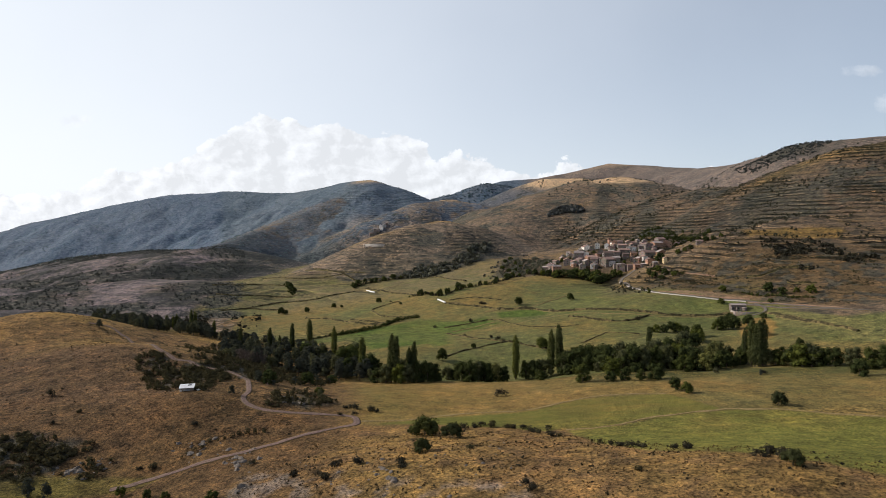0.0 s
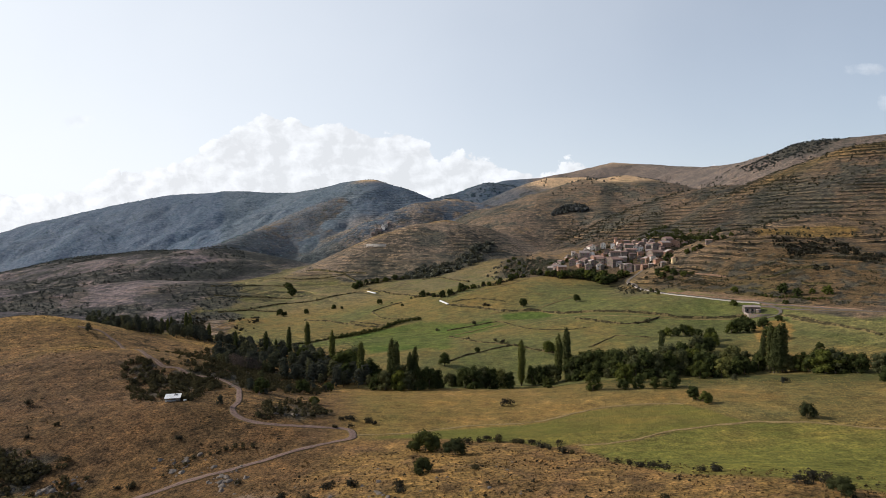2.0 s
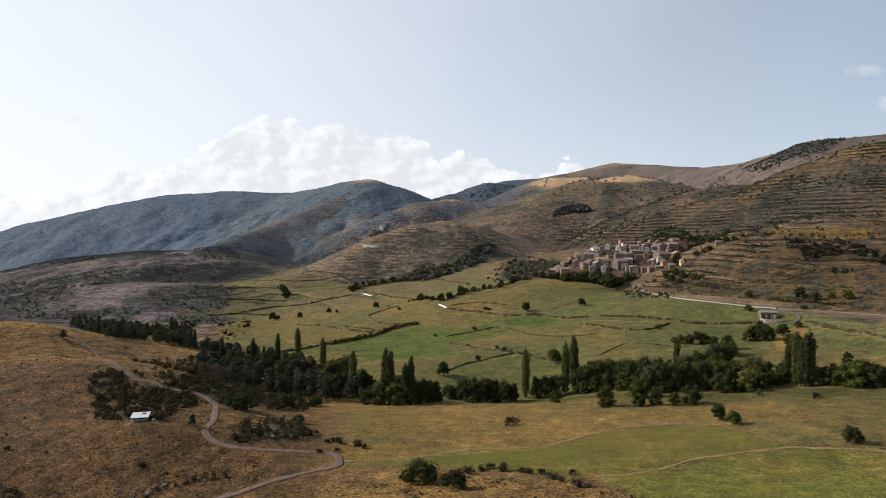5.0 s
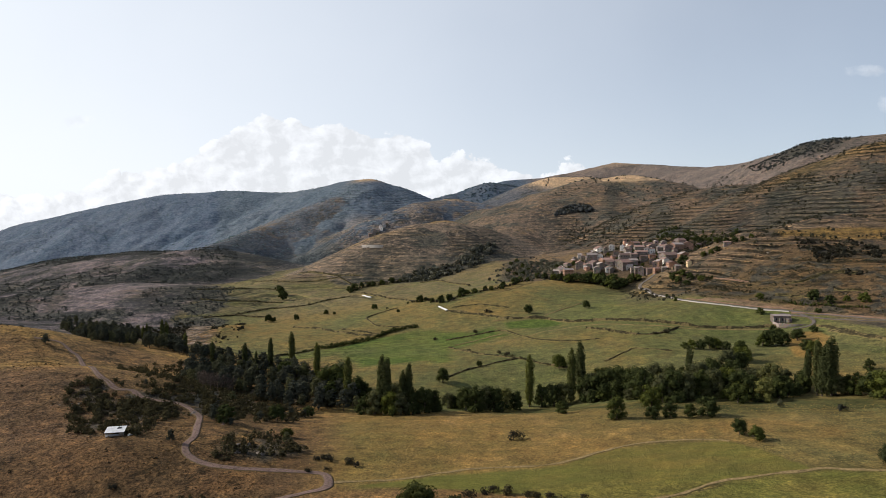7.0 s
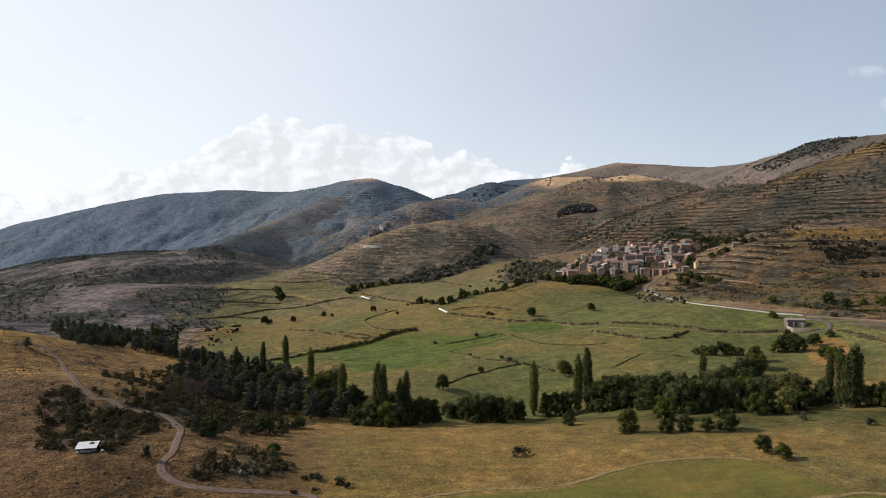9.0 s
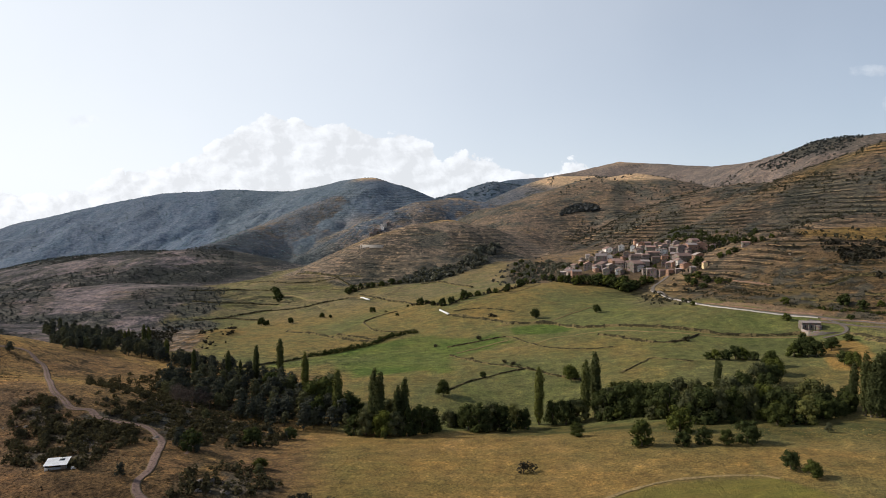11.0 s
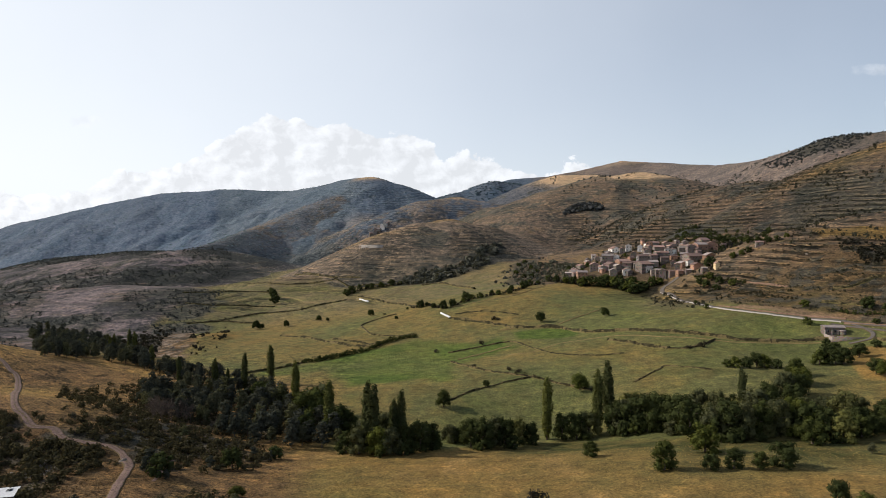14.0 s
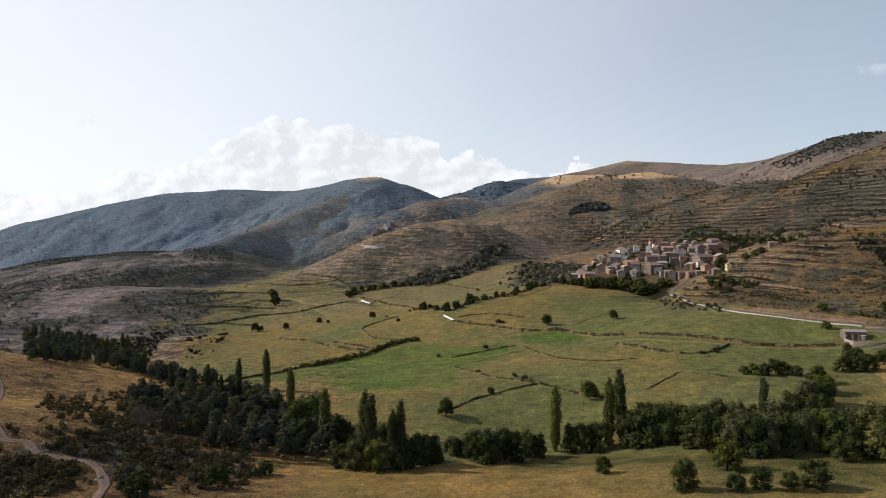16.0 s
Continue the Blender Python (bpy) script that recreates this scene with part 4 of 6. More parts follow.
PATH_STRAW = mat_dirt("dry_verge", (0.235, 0.175, 0.085), 0.9, (0.150, 0.120, 0.050))
ASPHALT = mat_dirt("worn_asphalt", (0.125, 0.113, 0.104), 1.4)
ROAD_EDGE = mat_plain("pale_concrete", (0.42, 0.38, 0.34), 0.9, 2, 0.2, 0.2)
BANK_EARTH = mat_dirt("bank_earth", (0.040, 0.036, 0.020), 0.35, (0.150, 0.126, 0.050), (0.155, 0.118, 0.055))
EARTH_CUT = mat_dirt("bare_earth", (0.235, 0.150, 0.105), 0.6, (0.140, 0.108, 0.060))
ROCK = mat_plain("limestone", (0.185, 0.155, 0.130), 0.95, 0.9, 0.45, 0.8, 0.3)
WHITE_SHEET = mat_plain("white_metal_sheet", (0.64, 0.64, 0.64), 0.45, 2.5, 0.2, 0.15, 0.03, 0.5)
PLASTIC = mat_plain("white_plastic_wrap", (0.80, 0.80, 0.79), 0.4, 3, 0.1, 0.2, 0.03, 0.4)
BLOCK_WALL = mat_plain("concrete_blocks", (0.26, 0.25, 0.24), 0.95, 2.2, 0.3, 0.4)
PAVING = mat_plain("pink_paving", (0.215, 0.170, 0.148), 0.9, 1.6, 0.25, 0.2)

# ---- the ground: one sheet to the horizon ----
PASTURE, LUSH, STRAW = np.array((0.119, 0.117, 0.049)), np.array((0.082, 0.114, 0.028)), np.array((0.276, 0.176, 0.064))
# the purple of the heath and blue of the forest include painted distance haze
BROWN, HAZED_HEATH, HAZED_FOREST = np.array((0.158, 0.096, 0.049)), np.array((0.166, 0.134, 0.146)), np.array((0.108, 0.152, 0.222))
BARE, GOLD, SCRUB, CROP = np.array((0.250, 0.188, 0.160)), np.array((0.280, 0.178, 0.062)), np.array((0.044, 0.045, 0.040)), np.array((0.150, 0.146, 0.038))
SLOPE = np.array((0.147, 0.107, 0.077))
EARTH, PALE_ROCK = np.array((0.26, 0.165, 0.115)), np.array((0.20, 0.160, 0.136))


def blend(c, new_c, w):
    return c + (new_c - c) * np.clip(w, 0, 1)[:, None]


def plot(x, y, poly, ragged=3.0, soft=1.5):
    return step(inside(x, y, poly) + ragged * fbm(x, y, 14, 2), -soft, soft)


def land_cover(x, y, z, owner, down):
    n = fbm(x, y, 90, 4)
    n2 = fbm(x + 500, y + 300, 300, 3)
    n3 = fbm(x - 200, y + 900, 28, 3)
    n4 = fbm(x + 50, y, 11, 3)
    c = np.tile(PASTURE, (len(x), 1))
    c = blend(c, STRAW * 0.8, 0.16 + 1.0 * n2 + 0.6 * n + 0.3 * n4)
    c = blend(c, LUSH, 0.02 - 0.8 * n2 - 0.3 * n3)
    # hayfield in front of the stream
    stream = np.interp(x, [-60, 0, 60, 110, 200, 260], [425, 425, 455, 410, 395, 370])
    hay = step(x, -75, -45) * (1 - step(y, stream - 14, stream + 4)) * step(y, 255, 285)
    c = blend(c, STRAW * 0.82, hay * (0.85 + 0.4 * n + 0.3 * n4))
    c = blend(c, GOLD * 0.9 + BARE * 0.12, hay * step(n3 + 0.6 * n, 0.12, 0.5) * 0.6)
    c = blend(c, PASTURE * 0.95, hay * step(n2 + n, 0.05, 0.4) * 0.55)
    c = blend(c, PASTURE * 0.66 + STRAW * 0.18, hay * step(x, 30, 90) * step(y, 330, 365) * (0.65 + n))
    # darker, greener strip in front of the stream trees
    dark_grass = hay * step(y, stream - 58, stream - 28) * step(x, 10, 50)
    c = blend(c, PASTURE * 0.46 + LUSH * 0.1, dark_grass * (0.85 + 1.0 * n4))
    c = blend(c, PASTURE * 0.95, hay * step(x, 60, 110) * step(n3 + 0.7 * n4, 0.05, 0.35) * 0.45)
    # mown green plots, with faint swaths
    swath = 0.5 + 0.5 * np.sin((y - 0.12 * x) / 1.6 + 2 * n)
    for poly, tone in ((GREEN_A, 0.9), (GREEN_B, 1.0)):
        w = plot(x, y, poly, 1.2, 1.2)
        c = blend(c, CROP * tone, w)
        c = blend(c, STRAW * 0.7, w * np.clip(0.10 + 0.10 * swath + 0.55 * n + 0.25 * n3, 0, 0.6))
    # dry hill to the left and the knoll in front
    hill = step(-x - 30 - 0.10 * (y - 300), 0, 26) * step(y, 262, 275) * (1 - step(y + 0.45 * (x + 300), 610, 680))
    knoll = (1 - step(y + 0.55 * np.maximum(x - 40, 0), 276, 288)) * (1 - np.maximum(plot(x, y, GREEN_A), plot(x, y, GREEN_B)))
    dry = np.maximum(hill, knoll)
    c = blend(c, BROWN * 0.98, dry)
    c = blend(c, BROWN * 0.6 + GOLD * 0.36, knoll * (1 - hill) * step(x, -90, -10) * 0.8)
    c = blend(c, BROWN * 0.62 + HAZED_HEATH * 0.06, hill * step(-x + 0.25 * (330 - y), 70, 170) * (1 - step(y, 380, 470)) * 1.0)
    c = blend(c, GOLD * 0.82 + BROWN * 0.1, dry * step(n + 0.5 * n3, -0.10, 0.42) * 0.7 * (1 - 0.85 * hill * step(-x + 0.25 * (330 - y), 60, 120) * (1 - step(y, 380, 450))))
    c = blend(c, BROWN * 0.6 + HAZED_HEATH * 0.1, dry * step(n4 + 0.5 * n3, 0.10, 0.42) * 0.55)
    c = blend(c, GOLD, hill * step(y + 0.4 * (x + 150), 365, 420) * 0.42 * (0.8 + n))
    low = step(-x, 30, 60) * (1 - step(y, 300, 330))
    c = blend(c, BROWN * 0.62, low * (0.75 + 0.6 * n))
    thicket = [(-157, 366), (-146, 382), (-137, 407), (-127, 457), (-76, 426), (-73, 375), (-90, 331), (-129, 326)]
    c = blend(c, BROWN * 0.45 + GOLD * 0.12, plot(x, y, thicket, 12, 9) * (0.8 + n4))
    c = blend(c, PALE_ROCK, plot(x, y, ROCK_F, 8, 6) * step(n4 + 0.4 * n3, -0.05, 0.25) * 0.8)
    c = blend(c, LUSH * 0.35 + STRAW * 0.28, plot(x, y, MEADOW_L, 3, 2) * (0.7 + n))
    # the lush strip, and small plots among the pastures
    c = blend(c, LUSH, plot(x, y, LUSH1, 6, 6) * (0.8 + 0.8 * n))
    c = blend(c, LUSH * 0.95, plot(x, y, LUSH2, 2, 3))
    c = blend(c, GOLD * 0.85, plot(x, y, PATCH_STRAW, 3, 2))
    for scrub in (SCRUB_H, SCRUB_F, SCRUB_L, SCRUB_M, SCRUB_N, SCRUB_P, THICKET):
        c = blend(c, SCRUB * 1.3, plot(x, y, scrub, 9, 5) * step(n4 + n3, -0.2, 0.15) * 0.75)
    # far fields turn paler and greyer: distance haze painted over them
    c = blend(c, STRAW * 0.26 + PASTURE * 0.42 + HAZED_HEATH * 0.26, step(y, 820, 950) * (0.62 + 0.5 * n3))
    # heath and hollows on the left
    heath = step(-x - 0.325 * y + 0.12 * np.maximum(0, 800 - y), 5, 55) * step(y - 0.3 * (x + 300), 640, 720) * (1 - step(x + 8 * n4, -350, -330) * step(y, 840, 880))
    c = blend(c, HAZED_HEATH, heath * 0.95)
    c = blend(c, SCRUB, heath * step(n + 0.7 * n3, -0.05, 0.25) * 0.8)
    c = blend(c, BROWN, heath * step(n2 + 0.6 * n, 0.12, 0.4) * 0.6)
    # terraced slopes
    slopes = step(x - 0.10 * y, 85, 190) * step(y, 640, 720) + step(x, 285, 330) * step(y, 575, 640)
    slopes = np.clip(slopes + step(x - 0.35 * (y - 480), 258, 290) * step(y, 480, 500) + step(y + 0.25 * np.abs(x), 1190, 1270) * step(x, -330, -230), 0, 1)
    slopes = np.maximum(slopes, step(y, 930, 1010) * step(x - 0.12 * (y - 1000), 78, 108) * (1 - step(y, 1500, 1600)))
    c = blend(c, SLOPE, slopes)
    c = blend(c, STRAW * 0.62 + SLOPE * 0.2, slopes * step(n2 + n, 0.0, 0.6) * 0.5)
    c = blend(c, SLOPE * 0.62 + HAZED_HEATH * 0.1, slopes * step(n3 + 0.6 * n, 0.05, 0.35) * 0.6)
    c = blend(c, SCRUB, slopes * step(n4 + n3 - 0.5 * n2, 0.22, 0.40) * 0.7)
    c = blend(c, GOLD * 0.8, plot(x, y, TERRF, 8, 5) * 0.8)
    streak = gnoise(x / 70, z / 1.9 + x / 300) + 0.6 * gnoise(x / 31 + 9, z / 0.9)
    c = blend(c, SLOPE * 0.5 + HAZED_HEATH * 0.08, slopes * step(streak, 0.10, 0.42) * 0.75)
    c = blend(c, STRAW * 0.8, slopes * step(-streak, 0.22, 0.5) * 0.5)
    c = blend(c, SCRUB * 0.9, heath * step(gnoise(x / 90, z / 2.6) + 0.5 * n3, 0.12, 0.4) * 0.6)
    c = blend(c, STRAW * 0.32 + SLOPE * 0.32, plot(x, y, SLOPE_R, 6, 5) * (0.6 + 0.6 * n))
    c = blend(c, SLOPE * 0.5, plot(x, y, SLOPE_R, 6, 5) * step(gnoise(x / 60, z / 1.3 + x / 200) + 0.4 * n4, 0.02, 0.25) * 0.8)
    edge = plot(x, y, [(-236, 640), (-262, 700), (-300, 800), (-318, 860), (-282, 875), (-264, 800), (-228, 730), (-208, 650)], 7, 4)
    c = blend(c, BROWN * 0.9, edge)
    c = blend(c, PALE_ROCK * 1.1, edge * step(n4 + n3, 0.0, 0.2) * 0.8)
    c = blend(c, SCRUB, edge * step(-n4 - n3, 0.05, 0.2) * 0.8)
    c = blend(c, GOLD * 0.8, np.exp(-((x + 222) / 16) ** 2 - ((y - 770) / 55) ** 2) * (0.8 + n4))
    c = blend(c, SCRUB * 1.2, plot(x, y, RAVINE, 6, 4) * step(n4 + n3, -0.25, 0.05) * 0.85)
    for dark_wood in (HUMP_WOOD, SLOPE_WOOD):
        c = blend(c, SCRUB * 0.9, plot(x, y, dark_wood, 10, 8) * 0.8)
    c = blend(c, SLOPE * 0.75, plot(x, y, WEST_SLOPE, 10, 8) * 0.9)
    town = np.exp(-(((x - 222) + 0.55 * (y - 885)) / 75) ** 2 - ((y - 885) / 62) ** 2)
    c = blend(c, SLOPE * 0.55, step(town, 0.25, 0.5) * 0.9)
    c = blend(c, EARTH, plot(x, y, BARE1, 3, 2) * 0.75)
    # hills and mountains, each with its own growth, haze and shade painted into the tones
    coarse = fbm(x + 333, y - 80, 160, 4)
    tan = SLOPE * 1.15 + BARE * 0.1
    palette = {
        0: (HAZED_FOREST, HAZED_FOREST * 0.75 + HAZED_HEATH * 0.2, 0.30), 1: (HAZED_FOREST * 0.62 + HAZED_HEATH * 0.35, tan * 0.9, 0.22), 2: (HAZED_HEATH * 1.0, SCRUB * 1.4, 0.0), 3: (HAZED_HEATH * 1.1, SCRUB * 1.4, 0.1),
        4: (tan * 0.75 + HAZED_FOREST * 0.3, HAZED_FOREST * 0.75, 0.0), 5: (SLOPE * 1.25 + HAZED_FOREST * 0.12, SCRUB * 1.6, 0.12), 6: (HAZED_FOREST * 0.8, HAZED_FOREST * 0.65, 0.0), 7: (BARE * 0.55 + HAZED_FOREST * 0.18, SLOPE * 0.55 + HAZED_FOREST * 0.2, 0.0),
        8: (HAZED_FOREST * 0.55 + SLOPE * 0.2, SCRUB * 1.4, 0.1), 9: (SLOPE * 0.92 + HAZED_HEATH * 0.14, SCRUB * 1.7, 0.02), 10: (SLOPE * 0.64 + HAZED_HEATH * 0.08, SCRUB * 1.5, 0.02),
        11: (STRAW * 0.28 + SLOPE * 0.45, SLOPE * 0.5, 0.10)}
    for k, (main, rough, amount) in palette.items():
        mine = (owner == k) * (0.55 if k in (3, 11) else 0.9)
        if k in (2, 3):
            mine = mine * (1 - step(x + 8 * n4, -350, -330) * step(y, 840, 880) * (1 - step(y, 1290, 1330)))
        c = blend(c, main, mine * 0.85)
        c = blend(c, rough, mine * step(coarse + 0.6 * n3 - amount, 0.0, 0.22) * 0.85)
        if k in (1, 2, 3, 4, 5, 9, 10, 11):
            c = blend(c, rough * 0.85, mine * step(streak, 0.10, 0.42) * 0.7)
            c = blend(c, STRAW * 0.6 + SLOPE * 0.15, mine * step(-streak, 0.25, 0.55) * 0.4)
    c = blend(c, GOLD * 0.7, plot(x, y, TERRF, 8, 5) * 0.5)
    # dark strips along the folds between the hills
    for crease in ([(330, 1000), (400, 1250), (470, 1500), (640, 1700)], [(250, 960), (290, 1020), (350, 1080), (470, 1130)], [(430, 930), (520, 1060), (640, 1120)], [(360, 1330), (400, 1600), (470, 1850)]):
        c = blend(c, SCRUB * 1.2, (1 - step(away(x, y, crease) + 22 * n3, 4, 30)) * 0.75)
    c = blend(c, SLOPE * 0.72, slopes * step(x - 0.2 * y, 150, 330) * step(y, 700, 900) * (1 - step(y, 1500, 1900)) * step(n + n2, -0.4, 0.2) * 0.15)
    # darker patch over the hollow behind the village
    c = blend(c, SCRUB * 1.3, np.exp(-((x - 375) / 80) ** 2 - ((y - 1010) / 90) ** 2) * step(n3 + n, -0.25, 0.1) * 0.65)
    verge = step(x - 0.6 * (560 - y), 285, 320) * step(y, 500, 540) * (1 - step(y, 700, 760))
    c = blend(c, STRAW * 0.2 + SLOPE * 0.32, verge * (0.8 + 0.5 * n))
    c = blend(c, SCRUB * 1.3, verge * step(n4 + n3, 0.02, 0.25) * 0.75)
    c = blend(c, PASTURE * 1.0 + STRAW * 0.08, plot(x, y, GREEN_R, 3, 3))
    spur = (owner == 1) * np.exp(-((x + 270) / 110) ** 2 - ((y - 2060) / 120) ** 2)
    c = blend(c, SLOPE * 0.9 + BARE * 0.15, spur * step(streak + 0.4 * n, -0.05, 0.2) * 0.9)
    c = blend(c, SCRUB + HAZED_FOREST * 0.25, (owner == 1) * step(-x, 380, 480) * (1 - step(y, 1750, 1950)) * step(n3 + n, -0.15, 0.15) * 0.7)
    # sunburnt grass on some tops, and small clearings
    for a, b, sx, sy, w in ((-268, 2405, 42, 35, 1.6), (-243, 2000, 60, 40, 0.3), (440, 2330, 90, 70, 6.0), (525, 1885, 60, 40, 5.0), (-10, 1390, 60, 14, 0.8),
                            (0, 2130, 90, 22, 0.9), (-150, 1330, 60, 20, 0.5), (1110, 3980, 140, 60, 0.7), (700, 1130, 90, 50, 0.6), (578, 1125, 70, 30, 0.5)):
        c = blend(c, GOLD * (0.8 if b < 1800 else 0.7) + BARE * (0.1 if b < 1800 else 1.0), np.exp(-((x - a) / sx) ** 2 - ((y - b) / sy) ** 2) * w)
    # the middle hump is darker on its right flank
    c = blend(c, SCRUB, np.exp(-((x - 98) / 42) ** 2 - ((y - 1330) / 70) ** 2) * 0.35)
    c = blend(c, SCRUB * 1.2, np.exp(-((x + 35) / 75) ** 2 - ((y - 1170) / 45) ** 2) * step(n3 + n4, -0.3, 0.2) * 0.7)
    c = blend(c, SCRUB + HAZED_FOREST * 0.2, np.exp(-((x + 340) / 90) ** 2 - ((y - 1700) / 160) ** 2) * 1.1)
    for a, b, sx, sy in ((-440, 870, 90, 45), (-620, 960, 120, 50), (-480, 1330, 130, 60), (-800, 1350, 160, 90)):
        c = blend(c, SCRUB * 1.2, np.exp(-((x - a) / sx) ** 2 - ((y - b) / sy) ** 2) * step(n3 + 0.6 * n, -0.2, 0.15) * 0.85)
    c = blend(c, SCRUB * 1.35 + HAZED_HEATH * 0.08, step(heath_dark(x, y), 0.25, 0.6) * 0.85)
    c = blend(c, SCRUB * 1.1, np.exp(-((x + 370) / 40) ** 2 - ((y - 1010) / 70) ** 2) * 0.9)
    c = blend(c, HAZED_FOREST * 0.7, (owner == 7) * (1 - step(x, 480, 620)) * 0.9)
    c = blend(c, SCRUB, (owner == 7) * step(x, 930, 1020) * np.exp(-((y - 1930) / 170) ** 2) * 0.9)
    return c


# dark scrub belts over the heath: centre and half widths
HEATH_BELTS = [(-760, 1290, 150, 40), (-600, 1235, 110, 35), (-500, 1270, 90, 40), (-420, 1330, 70, 50), (-330, 985, 36, 55), (-312, 925, 28, 30), (-365, 940, 35, 24),
               (-560, 905, 110, 34), (-460, 895, 70, 20), (-600, 1010, 60, 24), (-1000, 1720, 260, 110), (-720, 1540, 150, 60), (-480, 1480, 60, 70), (-300, 860, 30, 30)]


def heath_dark(x, y):
    d = np.zeros(len(x))
    for a, b, sx, sy in HEATH_BELTS:
        d = np.maximum(d, np.exp(-((x - a) / sx) ** 2 - ((y - b) / sy) ** 2))
    return np.clip(d * (1.2 + 1.6 * fbm(x + 9, y, 45, 3)), 0, 1)


def scrubby(x, y, owner):
    """How thick the low scrub stands, 0 to 1."""
    left = step(-x - 0.325 * y + 0.12 * np.maximum(0, 800 - y), 5, 55) * step(y - 0.3 * (x + 300), 640, 720) * (1 - step(x, -350, -330) * step(y, 840, 880))
    right = np.clip(step(x - 0.10 * y, 85, 190) * step(y, 640, 720) + step(x, 285, 330) * step(y, 575, 640), 0, 1)
    d = np.maximum(0.62 * left, 0.45 * right)
    for k, w in ((0, 0.2), (1, 0.45), (2, 0.75), (3, 0.5), (4, 0.5), (5, 0.5), (6, 0.2), (7, 0.3), (8, 0.5), (9, 0.5), (10, 0.5), (11, 0.4)):
        d = np.where(owner == k, w, d)
    near = step(-x - 30 - 0.10 * (y - 300), 0, 26) * (1 - step(y, 600, 680))
    d = np.maximum(d, 0.30 * near)
    wander = fbm(x + 70, y - 40, 130, 4)
    tops = np.exp(-((x - 435) / 75) ** 2 - ((y - 2335) / 75) ** 2) + np.exp(-((x - 520) / 60) ** 2 - ((y - 1880) / 45) ** 2) + np.exp(-((x + 268) / 50) ** 2 - ((y - 2395) / 45) ** 2)
    return np.clip(d * (1 + 1.5 * wander) - 1.2 * tops, 0, 1)


def build_ground():
    inner = np.radians(np.linspace(-37, 37, 540))
    outer = np.radians(np.linspace(37, 323, 90)[1:-1])
    ang = np.concatenate([inner, outer])
    rad = np.concatenate([np.arange(60, 200, 6.0), np.arange(200, 560, 2.1), np.arange(560, 1500, 2.6), np.arange(1500, 2700, 10.0), np.arange(2700, 4880, 30.0)])
    A, R = np.meshgrid(ang, rad)
    x, y = R * np.sin(A), R * np.cos(A) - 60
    x, y = np.append(x.ravel(), 0.0), np.append(y.ravel(), -60.0)
    z, terrace, level = land(x, y, True)
    n, m = len(rad), len(ang)
    j, i = np.meshgrid(np.arange(n - 1), np.arange(m), indexing="ij")
    k = (i + 1) % m
    quads = np.stack([j * m + i, (j + 1) * m + i, (j + 1) * m + k, j * m + k], -1).reshape(-1, 4)
    tris = np.stack([np.full(m, n * m), np.arange(m), (np.arange(m) + 1) % m], -1)
    me = bpy.data.meshes.new("ground")
    me.vertices.add(len(x))
    me.vertices.foreach_set("co", np.stack([x, y, z], -1).ravel())
    loops = np.concatenate([quads.ravel(), tris.ravel()])
    me.loops.add(len(loops))
    me.loops.foreach_set("vertex_index", loops)
    starts = np.concatenate([np.arange(len(quads)) * 4, len(quads) * 4 + np.arange(m) * 3])
    me.polygons.add(len(starts))
    me.polygons.foreach_set("loop_start", starts)
    me.update(calc_edges=True)
    me.polygons.foreach_set("use_smooth", np.ones(len(starts), bool))
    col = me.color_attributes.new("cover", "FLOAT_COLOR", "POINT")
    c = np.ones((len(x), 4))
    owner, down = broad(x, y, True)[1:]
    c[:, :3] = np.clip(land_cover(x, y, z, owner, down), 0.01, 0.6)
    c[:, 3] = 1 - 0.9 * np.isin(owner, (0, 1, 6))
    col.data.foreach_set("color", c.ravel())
    rough = me.attributes.new("tussocky", "FLOAT", "POINT")
    smooth = step(x, -75, -45) * step(y, 268, 285) * (1 - step(y + 0.2 * np.abs(x), 1150, 1250)) * (1 - step(x - 0.2 * (y - 500), 250, 300))
    smooth = np.maximum(smooth, step(y, 600, 700) * step(x + 0.325 * y, 0, 40) * (1 - step(y, 1150, 1250)) * (1 - step(x - 0.10 * y, 85, 190)))
    mown = np.maximum(plot(x, y, GREEN_A), plot(x, y, GREEN_B))
    rough.data.foreach_set("value", 1 - 0.42 * smooth - 0.36 * mown)
    lev = me.attributes.new("level", "FLOAT", "POINT")
    lev.data.foreach_set("value", level)
    ter = me.attributes.new("terrace", "FLOAT", "POINT")
    ter.data.foreach_set("value", np.clip(terrace, 0, 1))
    scr = me.attributes.new("scrubby", "FLOAT", "POINT")
    scr.data.foreach_set("value", scrubby(x, y, owner))
    me.materials.append(GROUND)
    ob = new("ground", me)
    tagged(ob, "dry summer pasture, heath and terraced hillsides", "ground", kind="structure")
    return ob


ground = build_ground()

# ---- roads, tracks, banks between the fields ----
def ribbon(name, line, half, height, mat, gap=2.0, lift=0.22, middle=0.0, label="", category="", rough=0.0, kind="structure", seed=1):
    """A strip laid along a line over the ground, with its edges tucked in."""
    p = spline(line, gap)
    d = np.gradient(p, axis=0)
    d /= np.hypot(d[:, 0], d[:, 1])[:, None] + 1e-9
    side = np.stack([-d[:, 1], d[:, 0]], -1)
    prof = [(-1.25, -0.9, 1), (-1.0, 0.0, 0.7), (-0.55, 0.55, 0), (0.0, 1.0, middle), (0.55, 0.55, 0), (1.0, 0.0, 0.7), (1.25, -0.9, 1)]
    wob = 1 + rough * fbm(p[:, 0] + 31 * seed, p[:, 1], 11, 3) * 0.9
    tall = 1 + rough * fbm(p[:, 0] - 17 * seed, p[:, 1], 14, 3) * 1.1
    v, w = [], []
    for off, up, worn in prof:
        q = p + side * (off * half * wob)[:, None]
